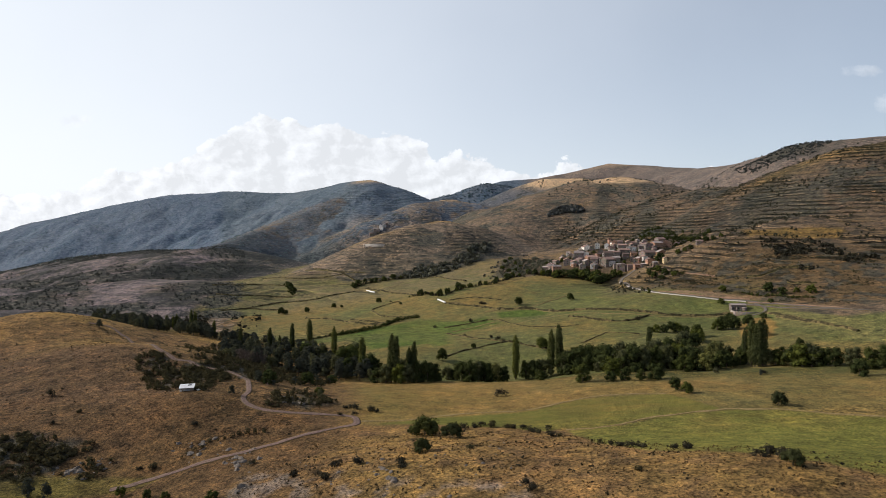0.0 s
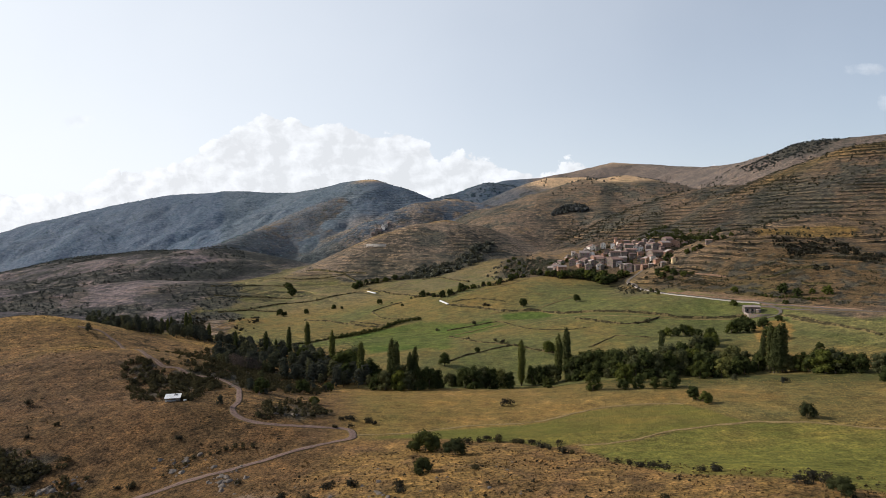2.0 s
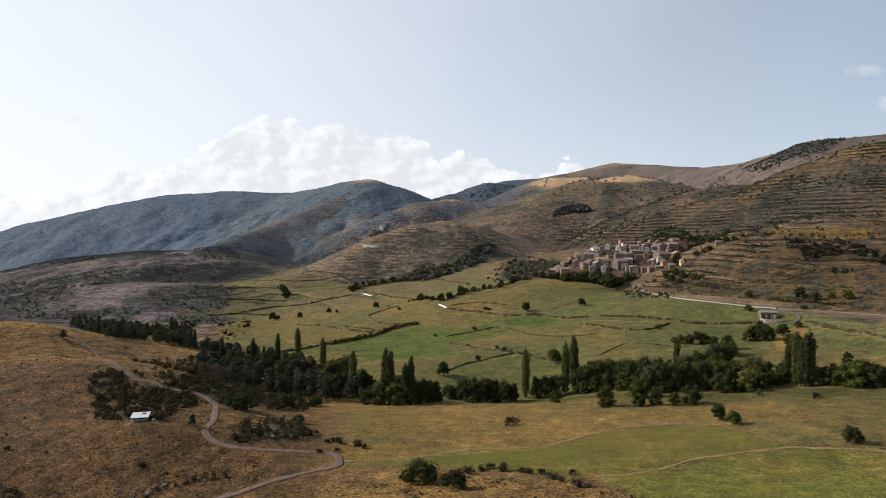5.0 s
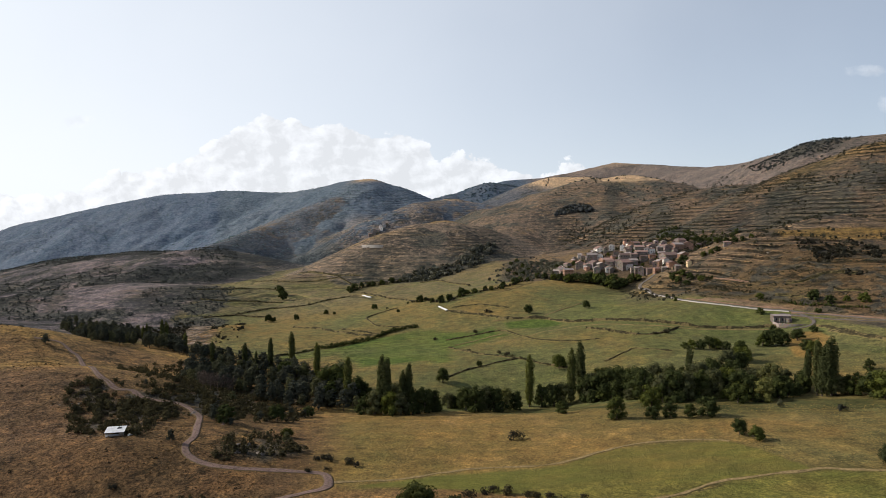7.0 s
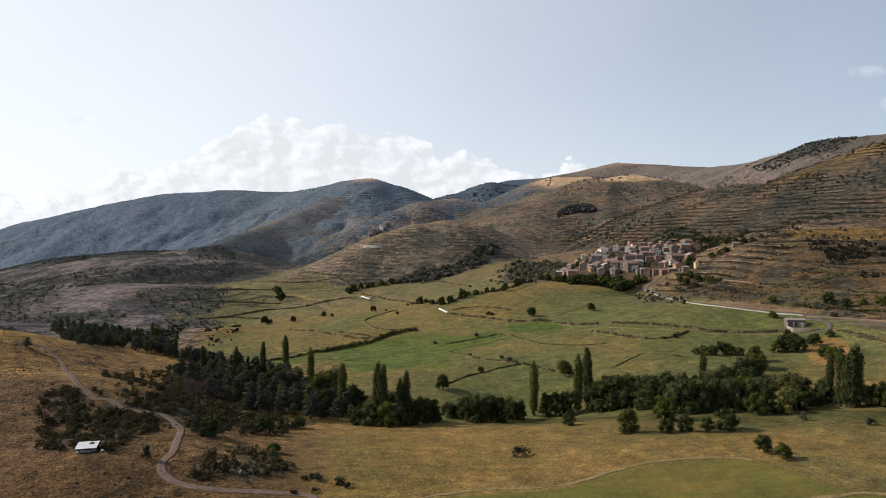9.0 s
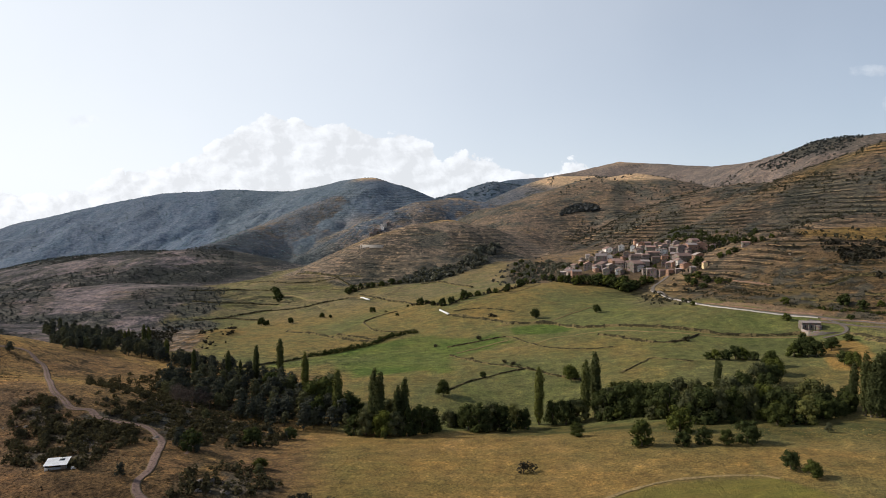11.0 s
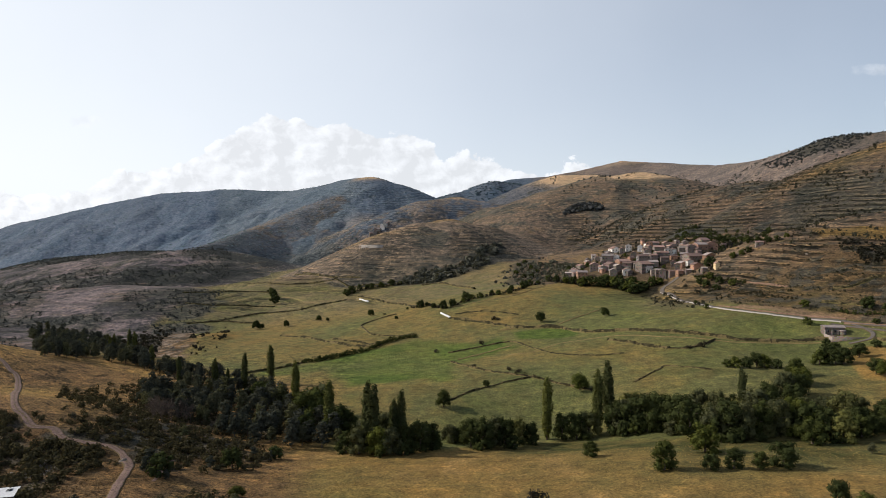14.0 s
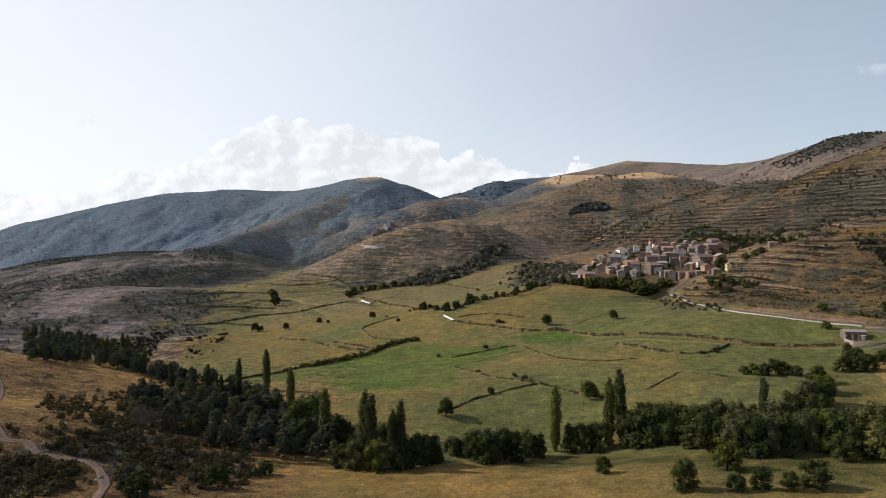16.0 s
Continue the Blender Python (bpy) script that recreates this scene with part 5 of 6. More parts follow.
        z = land(q[:, 0], q[:, 1]) + lift + np.where(up < 0, up, up * height * np.maximum(tall, 0.15))
        v.append(np.column_stack([q, z]))
        w.append(np.full(len(q), worn, float))
    k, n = len(prof), len(p)
    v = np.stack(v, 1).reshape(-1, 3)
    i, j = np.meshgrid(np.arange(n - 1), np.arange(k - 1), indexing="ij")
    f = np.stack([i * k + j, i * k + j + 1, (i + 1) * k + j + 1, (i + 1) * k + j], -1).reshape(-1, 4)
    me = quick_mesh(name, v, f[:, ::-1], [mat], True)
    a = me.attributes.new("worn", "FLOAT", "POINT")
    a.data.foreach_set("value", np.stack(w, 1).ravel())
    return tagged(new(name, me), label, category, kind=kind)


ribbon("farm_track", TRACK, 1.5, 0.05, TRACK_DIRT, 1.5, 0.16, 0.34, "rutted pale dirt farm track across dry grass", "track", 0.35)
ribbon("farm_track", TRACK[21:] + TRACK_UP[1:], 1.6, 0.05, TRACK_DIRT, 2.0, 0.16, 0.5, "rutted dirt track climbing the dry hill", "track", 0.35)
ribbon("footpath", PATHR, 0.85, 0.06, PATH_STRAW, 1.5, 0.08, 0.0, "strip of dry straw-coloured grass along a field edge", "path", 1.1)
ribbon("footpath", PATHR2, 0.85, 0.10, PATH_STRAW, 1.5, 0.08, 0.0, "strip of dry straw-coloured grass between green plots", "path", 1.1)
ribbon("footpath", [(-92, 340), (-95, 354), (-99, 373), (-102, 391), (-104, 411), (-105, 424)], 0.7, 0.02, TRACK_DIRT, 1.5, 0.04, 0.2, "bare dirt path through the juniper scrub", "path", 0.4)
ribbon("road", ROAD, 1.5, 0.05, ASPHALT, 3.0, 0.35, 0.0, "grey asphalt road climbing to the village", "road")
ribbon("road", [ROAD[-2], ROAD[-1], (236, 806), (248, 812), (258, 818)], 2.4, 0.05, ASPHALT, 3.0, 0.45, 0.0, "grey asphalt street entering the village", "road")
ribbon("kerb", [(x - 2.0, y - 0.9) for x, y in ROAD[4:]], 0.25, 0.45, ROAD_EDGE, 3.0, 0.35, 0.0, "pale concrete edge wall of the road", "kerb")
ribbon("road", ROAD_R, 1.4, 0.05, ASPHALT, 3.0, 0.35, 0.0, "grey asphalt road following the foot of the slope", "road")
ribbon("lane", LANE, 1.4, 0.05, ASPHALT, 2.0, 0.3, 0.0, "narrow grey lane beside the chapel", "lane")

for line, half, tall in ((B_MAIN, 2.8, 2.0), (B_SHORT, 2.2, 1.4), (B_FIELD1, 1.7, 1.0), (B_FIELD2, 1.3, 0.8), (B_CURVE, 1.3, 0.8),
                         (B_R1, 1.3, 0.6), (B_RIGHT, 2.6, 1.4), (B_BROWN, 2.6, 1.6), (B_CURL, 1.6, 0.9), (B_UP1, 2.2, 1.5), (B_UP2, 2.4, 1.6),
                         (B_UP3, 2.2, 1.4), (B_UP4, 2.2, 1.4), (B_UP5, 2.0, 1.2), (B_LOWL, 2.4, 1.6), (B_MIDL, 2.4, 1.5), (B_STRIP, 2.2, 1.6),
                         (B_STRIP2, 1.8, 1.0), (HEDGE_A2, 1.6, 1.2), (B_DARK5, 3.0, 2.2), (B_OFF, 2.4, 1.6), (RIB_DARK, 2.6, 1.6), (RIB2, 2.2, 1.4), (RIB3, 2.0, 1.2), (B_FAR_R, 2.4, 1.6)):
    ribbon("field_bank", line, half * 0.70, tall * 1.0, BANK_EARTH, 2.0, 0.1, 0.0, "overgrown earth bank between two pastures", "bank", 0.8, seed=len(line))
for line in (B_THIN1, B_THIN2, B_THIN3, B_THIN4):
    ribbon("field_verge", line, 0.9, 0.5, PATH_STRAW, 2.0, 0.12, 0.0, "unmown strip of dry grass between pastures", "verge", 0.7, seed=len(line))
ribbon("earth_cut", EARTH_BAND, 2.4, 0.4, EARTH_CUT, 2.0, 0.1, 0.0, "bare reddish earth cut into the slope", "bank", 0.7)
ribbon("earth_cut", EDGE_ROAD, 1.8, 0.3, EARTH_CUT, 2.0, 0.15, 0.0, "bare reddish earth shoulder beside the road", "bank", 0.6)
ribbon("earth_cut", [(x + 3.5, y + 2.5) for x, y in ROAD[4:9]], 1.5, 0.5, EARTH_CUT, 2.0, 0.2, 0.0, "bare reddish cutting above the road", "bank", 0.6)
ribbon("field_track", B_TRACK2, 0.8, 0.08, PATH_STRAW, 2.0, 0.2, 0.2, "dry grassy track between pastures", "track", 0.3)

# ---- trees ----
def limbs(rng, height, crown_base, spread, radius, count, lean=0.0):
    """A tapered trunk and limbs that reach into the crown."""
    top = Vector((lean * height, 0, height * 0.8))
    pieces = [tube([(0, 0, -0.6), (0.02, 0, height * 0.12), tuple(top * 0.5), tuple(top)], [radius * 1.25, radius, radius * 0.7, radius * 0.15], 7)]
    for k in range(count):
        a = 2 * math.pi * (k + rng.rand() * 0.6) / count
        z = crown_base + (height * 0.6 - crown_base) * rng.rand() * 0.8
        s = top * (z / top.z)
        r = spread * (0.5 + 0.4 * rng.rand())
        e = (s.x + r * math.cos(a), s.y + r * math.sin(a), z + height * (0.10 + 0.16 * rng.rand()))
        mid = ((s.x + e[0]) / 2, (s.y + e[1]) / 2, (z + e[2]) / 2 + 0.05 * height)
        pieces.append(tube([tuple(s), mid, e], [radius * 0.45, radius * 0.28, radius * 0.08], 5))
    return join(pieces)


def tree(name, label, category, trunk, crown, leaf, crown_label=""):
    root = tagged(new(name), label, category)
    part("trunk", quick_mesh("trunk", *trunk, [BARK], True), root)
    part("crown", quick_mesh("crown", *crown, [leaf]), root, crown_label)
    return root


def broad_tree(seed, leaf, label, width=0.36, count=1700, low=0.02):
    """A round-headed tree of unit height 10 m."""
    rng = np.random.RandomState(seed)
    h, w = 10.0, 10.0 * width
    lobes = [(0, 0, h * 0.56, w * 0.55, h * 0.30)]
    for k in range(13):
        a, z = k * 2.4 + rng.rand(), low + 0.10 + (0.76 - low) * (k + rng.rand()) / 13
        ring = w * max(0.12, 0.80 - 2.2 * abs(z - 0.42) ** 1.8) * (0.65 + 0.4 * rng.rand())
        s = w * (0.30 + 0.22 * rng.rand())
        lobes.append((ring * math.cos(a), ring * math.sin(a), z * h, s, s * (0.75 + 0.4 * rng.rand())))
    return tree("broadleaf_tree", label, "tree", limbs(rng, h, h * 0.22, w, 0.32, 6, 0.03 * rng.randn()), join([hearts(lobes, rng), leaves(lobes, count, 0.47 * math.sqrt(w / 3.6) if count > 1400 else 0.72, rng)]), leaf)


def poplar_tree(seed):
    """A narrow poplar of unit height 10 m."""
    rng = np.random.RandomState(seed)
    lobes = []
    for k in range(26):
        z = 0.10 + 0.86 * (k + rng.rand()) / 26
        r = 1.08 * min(1.0, (1.05 - z) * 3.4, 0.5 + z * 1.6) * (0.75 + 0.4 * rng.rand())
        a, o = rng.rand() * 6.28, 0.30 * rng.rand()
        lobes.append((o * math.cos(a), o * math.sin(a), z * 10, r * 0.8, r * 1.25))
    return tree("poplar_tree", "tall narrow dark green poplar beside the stream", "tree",
                limbs(rng, 10, 1.0, 0.7, 0.16, 8), leaves(lobes, 2700, 0.29, rng, droop=-0.2), LEAF_POPLAR)


def pine_tree(seed):
    """A dark irregular pine of unit height 10 m, broad below and ragged at the top."""
    rng = np.random.RandomState(seed)
    lobes = [(0, 0, 5.2, 1.7, 2.8), (0.2, 0.1, 8.6, 1.0, 1.0)]
    for k in range(22):
        z = 0.20 + 0.70 * (k + rng.rand()) / 22
        reach = 3.1 * min(1.0, (1.04 - z) * 2.6) ** 0.7 * (0.5 + 0.55 * rng.rand())
        a = k * 2.4 + rng.rand()
        lobes.append((reach * 0.72 * math.cos(a), reach * 0.72 * math.sin(a), z * 10, 0.45 + reach * 0.30, 0.42 + 0.17 * reach))
    return tree("pine_tree", "dark green pine in a dense wood", "tree",
                limbs(rng, 10, 2.0, 2.0, 0.22, 7, 0.03 * rng.randn()), join([hearts(lobes[:1] + lobes[2::2], rng, 0.66), leaves(lobes, 680, 0.58, rng)]), LEAF_PINE)


def bare_tree(seed):
    """A leafless grey tree, 10 m, with a haze of twigs."""
    rng = np.random.RandomState(seed)
    lobes = [(rng.randn() * 1.4, rng.randn() * 1.4, 3.5 + 5.5 * rng.rand(), 1.3, 1.6) for k in range(12)]
    v, f = leaves(lobes, 1100, 0.75, rng)
    q = v.reshape(-1, 4, 3)
    mid = (q[:, 0] + q[:, 2]) / 2
    for k in (1, 3):
        q[:, k] = mid + (q[:, k] - mid) * 0.14
    return tree("bare_tree", "leafless grey-brown tree at the wood's edge", "tree", limbs(rng, 10, 2, 2.4, 0.18, 9), (q.reshape(-1, 3), f), TWIG, "haze of bare grey twigs")


def put(source, x, y, height, rng, group="", sink=0.25, wide=1.0):
    s = height / 10.0
    m = Matrix.LocRotScale((x, y, rest(x, y, sink)), Euler((0, 0, rng.rand() * 6.28)), (s * wide * (0.9 + 0.3 * rng.rand()), s * wide * (0.9 + 0.3 * rng.rand()), s))
    ob = copy_thing(source, m)
    ob.matrix_basis = m
    return tagged(ob, group=group)


RIVERS = [broad_tree(11 + k, LEAF_RIVER, "round-headed dark green tree beside the stream", 0.34 + 0.04 * k) for k in range(4)]
WILLOWS = [broad_tree(31 + k, LEAF_WILLOW, "pale grey-green willow beside the stream", 0.40) for k in range(2)]
FIELDS = [broad_tree(41 + k, LEAF_RIVER, "lone round green tree standing in a pasture", 0.46, 2000, 0.14) for k in range(2)]
OAKS = [broad_tree(46 + k, LEAF_OAK, "small dark tree on the dry brown knoll", 0.66, 1800, 0.20) for k in range(2)]
SMALLS = [broad_tree(51 + k, LEAF_RIVER, "small dark green tree of a hedgerow", 0.48, 420, 0.02) for k in range(3)]
POPLAR_KINDS = [poplar_tree(61 + k) for k in range(3)]
PINES = [pine_tree(71 + k) for k in range(4)]
BARES = [bare_tree(81 + k) for k in range(2)]
trng = np.random.RandomState(5)
for k, (x, y, h) in enumerate(POPLARS_BELT + POPLARS_WOOD):
    put(POPLAR_KINDS[k % 3], x, y, h * 1.15, trng, "poplars along the stream", 0.25, 0.9)
BELT = [(85, 468), (98, 442), (107, 407), (126, 399), (151, 394), (172, 387), (200, 415), (206, 430), (190, 440), (168, 440), (156, 432), (131, 439), (111, 455), (93, 472)]
for k, (x, y, h) in enumerate(RIVER_A + RIVER_B):
    kind = WILLOWS[k % 2] if k % 6 in (1, 3) or k in (28, 29) else RIVERS[k % 4]
    h = min(h, 15 + (h - 15) * 0.4)
    put(kind, x, y, h * 0.92, trng, "trees along the stream", 0.25, 0.92 if h > 14 else 1.1)
# the belt between them
belt = []
while len(belt) < 62:
    x, y = trng.uniform(83, 207), trng.uniform(385, 474)
    if float(inside(np.array([x]), np.array([y]), BELT)[0]) > 0 and all((x - a) ** 2 + (y - b) ** 2 > 30 for a, b in belt):
        belt.append((x, y))
for k, (x, y) in enumerate(belt):
    put((RIVERS + WILLOWS)[k % 6], x, y, trng.uniform(6, 18 if x < 150 else 12.5), trng, "trees along the stream", 0.25, trng.uniform(0.8, 1.15))
for k, (x, y, h) in enumerate(RIVER_B[:18] + RIVER_A[2:20:2]):
    put(SMALLS[k % 3], x + trng.uniform(-4, 4), y - trng.uniform(1, 7), 4 + 3 * trng.rand(), trng, "undergrowth along the stream")
for k, (x, y, h) in enumerate(RIVER_FRONT + RIVER_RIGHT + WOOD_BROAD):
    put((RIVERS + WILLOWS[:1])[k % 5], x, y, min(h, 15 + (h - 15) * 0.5) * 0.92, trng, "trees along the stream", 0.25, 1.1)
for k, (x, y, h) in enumerate(FIELD_TREES + FIELD_TREES2):
    put(FIELDS[k % 2] if k < 14 or k == 19 else (PINES + SMALLS)[k % 7], x, y, h, trng, "single trees in the pastures")
for k, (x, y, h) in enumerate(KNOLL_TREES):
    put(OAKS[k % 2], x, y, h * 1.0, trng, "trees on the dry knoll")
for k, (x, y, h) in enumerate(FRONT_TREES):
    tagged(put(PINES[k % 4] if k < 2 else SMALLS[k % 3], x, y, h, trng, "trees by the low meadow"), "dark young tree beside the low green meadow")
for k, (x, y, h) in enumerate(COPSE):
    tagged(put(SMALLS[k % 3] if h < 7 else FIELDS[k % 2], x, y, h * (1.3 if h < 9 else 1.0), trng, "trees of the field copses"), "dark green tree in a copse between pastures")
for k, (x, y, h) in enumerate(HEDGEROW_TREES + TREELINE_UP):
    put(SMALLS[k % 3], x + trng.uniform(-4, 4), y + trng.uniform(-4, 4), h * trng.uniform(0.7, 1.5), trng, "hedgerow trees")
for k, (x, y, h) in enumerate(VILLAGE_TREES + VILLAGE_TREES2 + VILLAGE_BACK):
    tagged(put(SMALLS[k % 3], x, y, h * (1.45 if k < 18 else 1.25 if k < 36 else 0.9), trng, "trees round the village", 0.25, 1.15), "small dark green tree below the village houses")

vrng = np.random.RandomState(77)
for k in range(34):
    x, y = 150 + 12 * (k % 11) + vrng.uniform(-6, 6), 930 - 8.5 * (k % 11) + vrng.uniform(-26, 34)
    tagged(put(SMALLS[k % 3], x, y, vrng.uniform(3.5, 6.5), trng, "trees round the village", 0.25, 1.0), "small dark green garden tree between village houses")
for k, (x, y, h) in enumerate(((-103, 362, 6.5), (-99, 350, 6), (-84, 369, 5), (-80, 381, 5.5), (-76, 395, 5), (-68, 393, 4.5), (-110, 409, 6), (-90, 346, 3.5), (-166, 487, 7), (-169, 511, 8), (-160, 496, 6), (-148, 393, 3), (305, 600, 6), (323, 584, 5), (294, 573, 4.5))):
    tagged(put(PINES[k % 4] if k < 12 else SMALLS[k % 3], x, y, h, trng, "single trees on the dry slopes", 0.25, 1.2), "dark rounded tree standing alone on a dry slope")

PINE_WOOD = PINE_WOOD[:9] + [(-45, 428), (-60, 416), (-88, 424), (-118, 442), (-145, 462), (-165, 488), (-175, 520)] + PINE_WOOD[16:]
# the pine wood on the hill's shoulder
wood = []
while len(wood) < 300:
    x, y = trng.uniform(-460, -45), trng.uniform(415, 865)
    if float(inside(np.array([x]), np.array([y]), PINE_WOOD)[0]) < -1:
        continue
    gap = 3.9 + max(0, (y - 520)) * 0.012
    if all((x - a) ** 2 + (y - b) ** 2 > gap * gap for a, b in wood):
        wood.append((x, y))
for k, (x, y) in enumerate(wood):
    put(PINES[k % 4], x, y, trng.uniform(7.5, 14.5), trng, "pines of the wood", 0.25, trng.uniform(0.8, 1.1))
for x, y in ((-133, 430), (-130, 433), (-128, 439), (-127, 448), (-135, 449), (-122, 446), (-140, 451), (-131, 442), (-137, 440)):
    put(BARES[int(x) % 2], x, y, trng.uniform(8, 10), trng, "leafless trees of the wood")
for source in OAKS + RIVERS + WILLOWS + FIELDS + SMALLS + POPLAR_KINDS + PINES + BARES:
    for ob in (*source.children_recursive, source):
        bpy.data.objects.remove(ob)

# ---- shrubs, hedges, far woods ----
srng = np.random.RandomState(9)


def shrub_cloud(seed, count=64, size=0.27):
    rng = np.random.RandomState(seed)
    lobes = [(0, 0, 0.42, 0.52, 0.46)] + [(rng.randn() * 0.24, rng.randn() * 0.24, 0.35 + 0.35 * rng.rand(), 0.34, 0.34) for k in range(4)]
    return leaves(lobes, count, size, rng)


def low_clump(seed, quads=20):
    """A rough clump, for what is seen from far off."""
    rng = np.random.RandomState(seed)
    return leaves([(0, 0, 0.45, 0.5, 0.5), (0.25, 0, 0.6, 0.3, 0.35), (-0.2, 0.2, 0.5, 0.35, 0.4)], quads, 0.55, rng)


SHRUBS = [shrub_cloud(200 + k) for k in range(5)]
CLUMPS = [low_clump(300 + k) for k in range(6)]


def scatter(name, places, sizes, kinds, mat, label, category, tall=1.0):
    """Many plants as one object."""
    x, y = np.array(places, float).T
    z = land(x, y)
    vs, fs, n = [], [], 0
    for k, (a, b, c, s) in enumerate(zip(x, y, z, sizes)):
        v, f = kinds[k % len(kinds)]
        w = srng.rand() * 6.28
        ca, sa = math.cos(w), math.sin(w)
        q = np.column_stack([(v[:, 0] * ca - v[:, 1] * sa) * s, (v[:, 0] * sa + v[:, 1] * ca) * s, v[:, 2] * s * tall * (0.8 + 0.5 * srng.rand()) - 0.1 * s])
        vs.append(q + (a, b, c))
        fs.append(f + n)
        n += len(v)
    me = quick_mesh(name, np.vstack(vs), np.vstack(fs), [mat])
    return tagged(new(name, me), label, category, kind="stuff")


def fill(poly, count, margin=0.0, clump=40.0, bias=-0.2):
    p = np.array(poly, float)
    out = []
    while len(out) < count:
        q = p.min(0) - 4 + srng.rand(400, 2) * (p.max(0) - p.min(0) + 8)
        ok = (away(q[:, 0], q[:, 1], TRACK) > 3.2) & (away(q[:, 0], q[:, 1], TRACK_UP) > 3.2) & (inside(q[:, 0], q[:, 1], poly) > margin) & (fbm(q[:, 0], q[:, 1], clump, 2) > bias)
        out += [tuple(a) for a in q[ok]]
    return out[:count]


hillside = fill(SCRUB_H, 330, -2, 9, -0.12) + fill(SCRUB_F, 420, -3, 14, -0.1) + fill(SCRUB_L, 120, -3, 10) + fill(SCRUB_M, 70, -2, 9) + fill(SCRUB_G, 420, -2, 12, -0.15) + fill(SCRUB_N, 260, 0, 10, -0.3) + fill(SCRUB_P, 60, 0, 8, -0.2) + fill(THICKET, 110, 0, 9, -0.3)
scatter("juniper_scrub", hillside, 1.35 + 2.2 * srng.rand(len(hillside)) ** 1.6, SHRUBS, LEAF_SHRUB, "dense dark juniper scrub on the dry hillside", "scrub", 0.9)
gully = fill(RAVINE, 230, -2, 14, -0.2) + fill(ROCKSLOPE, 50, 0, 12, -0.1)
scatter("ravine_scrub", gully, 1.2 + 2.6 * srng.rand(len(gully)) ** 1.6, CLUMPS, LEAF_SHRUB, "dark scrub filling a ravine below a rocky bluff", "scrub", 0.9)
hill = [(-340, 560), (-270, 520), (-190, 400), (-60, 300), (-60, 262), (-150, 262), (-260, 300), (-340, 400)]
knoll = [(-60, 262), (0, 268), (40, 262), (95, 200), (150, 160), (60, 150), (-40, 150), (-80, 200)]
sparse = fill(hill, 520, 0, 30, -0.15) + fill(knoll, 420, 0, 24, -0.1)
scatter("heath_tussocks", sparse, 0.35 + 0.65 * srng.rand(len(sparse)) ** 2, CLUMPS, LEAF_SHRUB, "low dark tussocks scattered over dry grass", "tussocks", 0.75)
tufts = fill(hill, 5200, 0, 30, -0.6) + fill(knoll, 3600, 0, 24, -0.6)
DRY_TUFT = mat_leaf("dry_grass_tufts", (0.098, 0.062, 0.032), 0.5, (1.0, 0.9, 0.6))
scatter("dry_grass", tufts, 0.35 + 0.45 * srng.rand(len(tufts)), [low_clump(320 + k, 7) for k in range(4)], DRY_TUFT, "tufts of dry brown grass", "grass", 0.7)

field = [(-62, 300), (-66, 400), (-30, 406), (30, 420), (110, 396), (215, 362), (170, 262), (128, 282), (110, 318), (60, 316), (0, 302)]
tufts = fill(field, 7500, 0, 40, -0.25)
HAY_TUFT = mat_leaf("hay_stubble", (0.300, 0.215, 0.085), 0.4, (1.0, 0.9, 0.6))
scatter("hay_tufts", tufts, 0.28 + 0.40 * srng.rand(len(tufts)), [low_clump(330 + k, 6) for k in range(4)], HAY_TUFT, "tufts of straw-coloured grass in the hayfield", "grass", 0.5)


def hedge(name, line, gap, lo, hi, label, kind_mat=LEAF_SHRUB):
    p = spline(line, gap) + srng.uniform(-0.8, 0.8, (len(spline(line, gap)), 2))
    return scatter(name, p, lo + (hi - lo) * srng.rand(len(p)), SHRUBS, kind_mat, label, "hedge")


hedge("hedge", HEDGE_A, 1.6, 2.4, 4.2, "clipped dark green hedge along a lush meadow", LEAF_RIVER)
hedge("hedge", HEDGE_A2, 3.0, 1.2, 2.4, "broken dark hedge along a lush meadow", LEAF_RIVER)
hedge("hedgerow", [t[:2] for t in HEDGEROW_TREES], 3.0, 1.8, 4.5, "dark overgrown hedgerow between pastures")
hedge("hedgerow", [t[:2] for t in TREELINE_UP[:8]], 3.0, 2.5, 5.5, "dark overgrown hedgerow at the head of the valley")
hedge("hedgerow", [t[:2] for t in VILLAGE_TREES[:15]], 2.5, 3.0, 6.0, "dense dark trees and bushes below the village")
hedge("hedgerow", ROAD_HEDGE, 1.8, 1.4, 3.0, "dark green hedge along the upper side of the road", LEAF_RIVER)
hedge("shrub_row", SHRUB_ROW, 2.0, 1.6, 3.4, "green bushes on the bank above the village road", LEAF_RIVER)
for line in (SHRUB_ROW2, RIB_DARK, RIB2, CUT_BANK):
    hedge("bank_scrub", line, 2.6, 1.0, 2.6, "dark scrub along a terrace edge")
p = fill(VILLAGE_WOOD, 130, -6, 40, -0.5)
scatter("village_wood", p, 3.0 + 3.0 * srng.rand(130), SHRUBS, LEAF_RIVER, "dense dark green trees behind the village", "wood", 1.2)
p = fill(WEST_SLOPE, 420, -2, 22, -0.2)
scatter("slope_wood", p, 1.6 + 3.4 * srng.rand(420) ** 1.5, CLUMPS, LEAF_FAR_HAZED, "dark trees and bushes on the slope below the village", "wood")
for line in (B_SHORT, B_MAIN[7:11], B_UP1, B_UP2, B_MIDL, B_STRIP[:3], B_FIELD1[2:5], B_UP3, B_UP4):
    hedge("bank_scrub", line, 5.0, 1.0, 2.6, "dark scrub growing on an earth bank")


def bush(seed):
    rng = np.random.RandomState(seed)
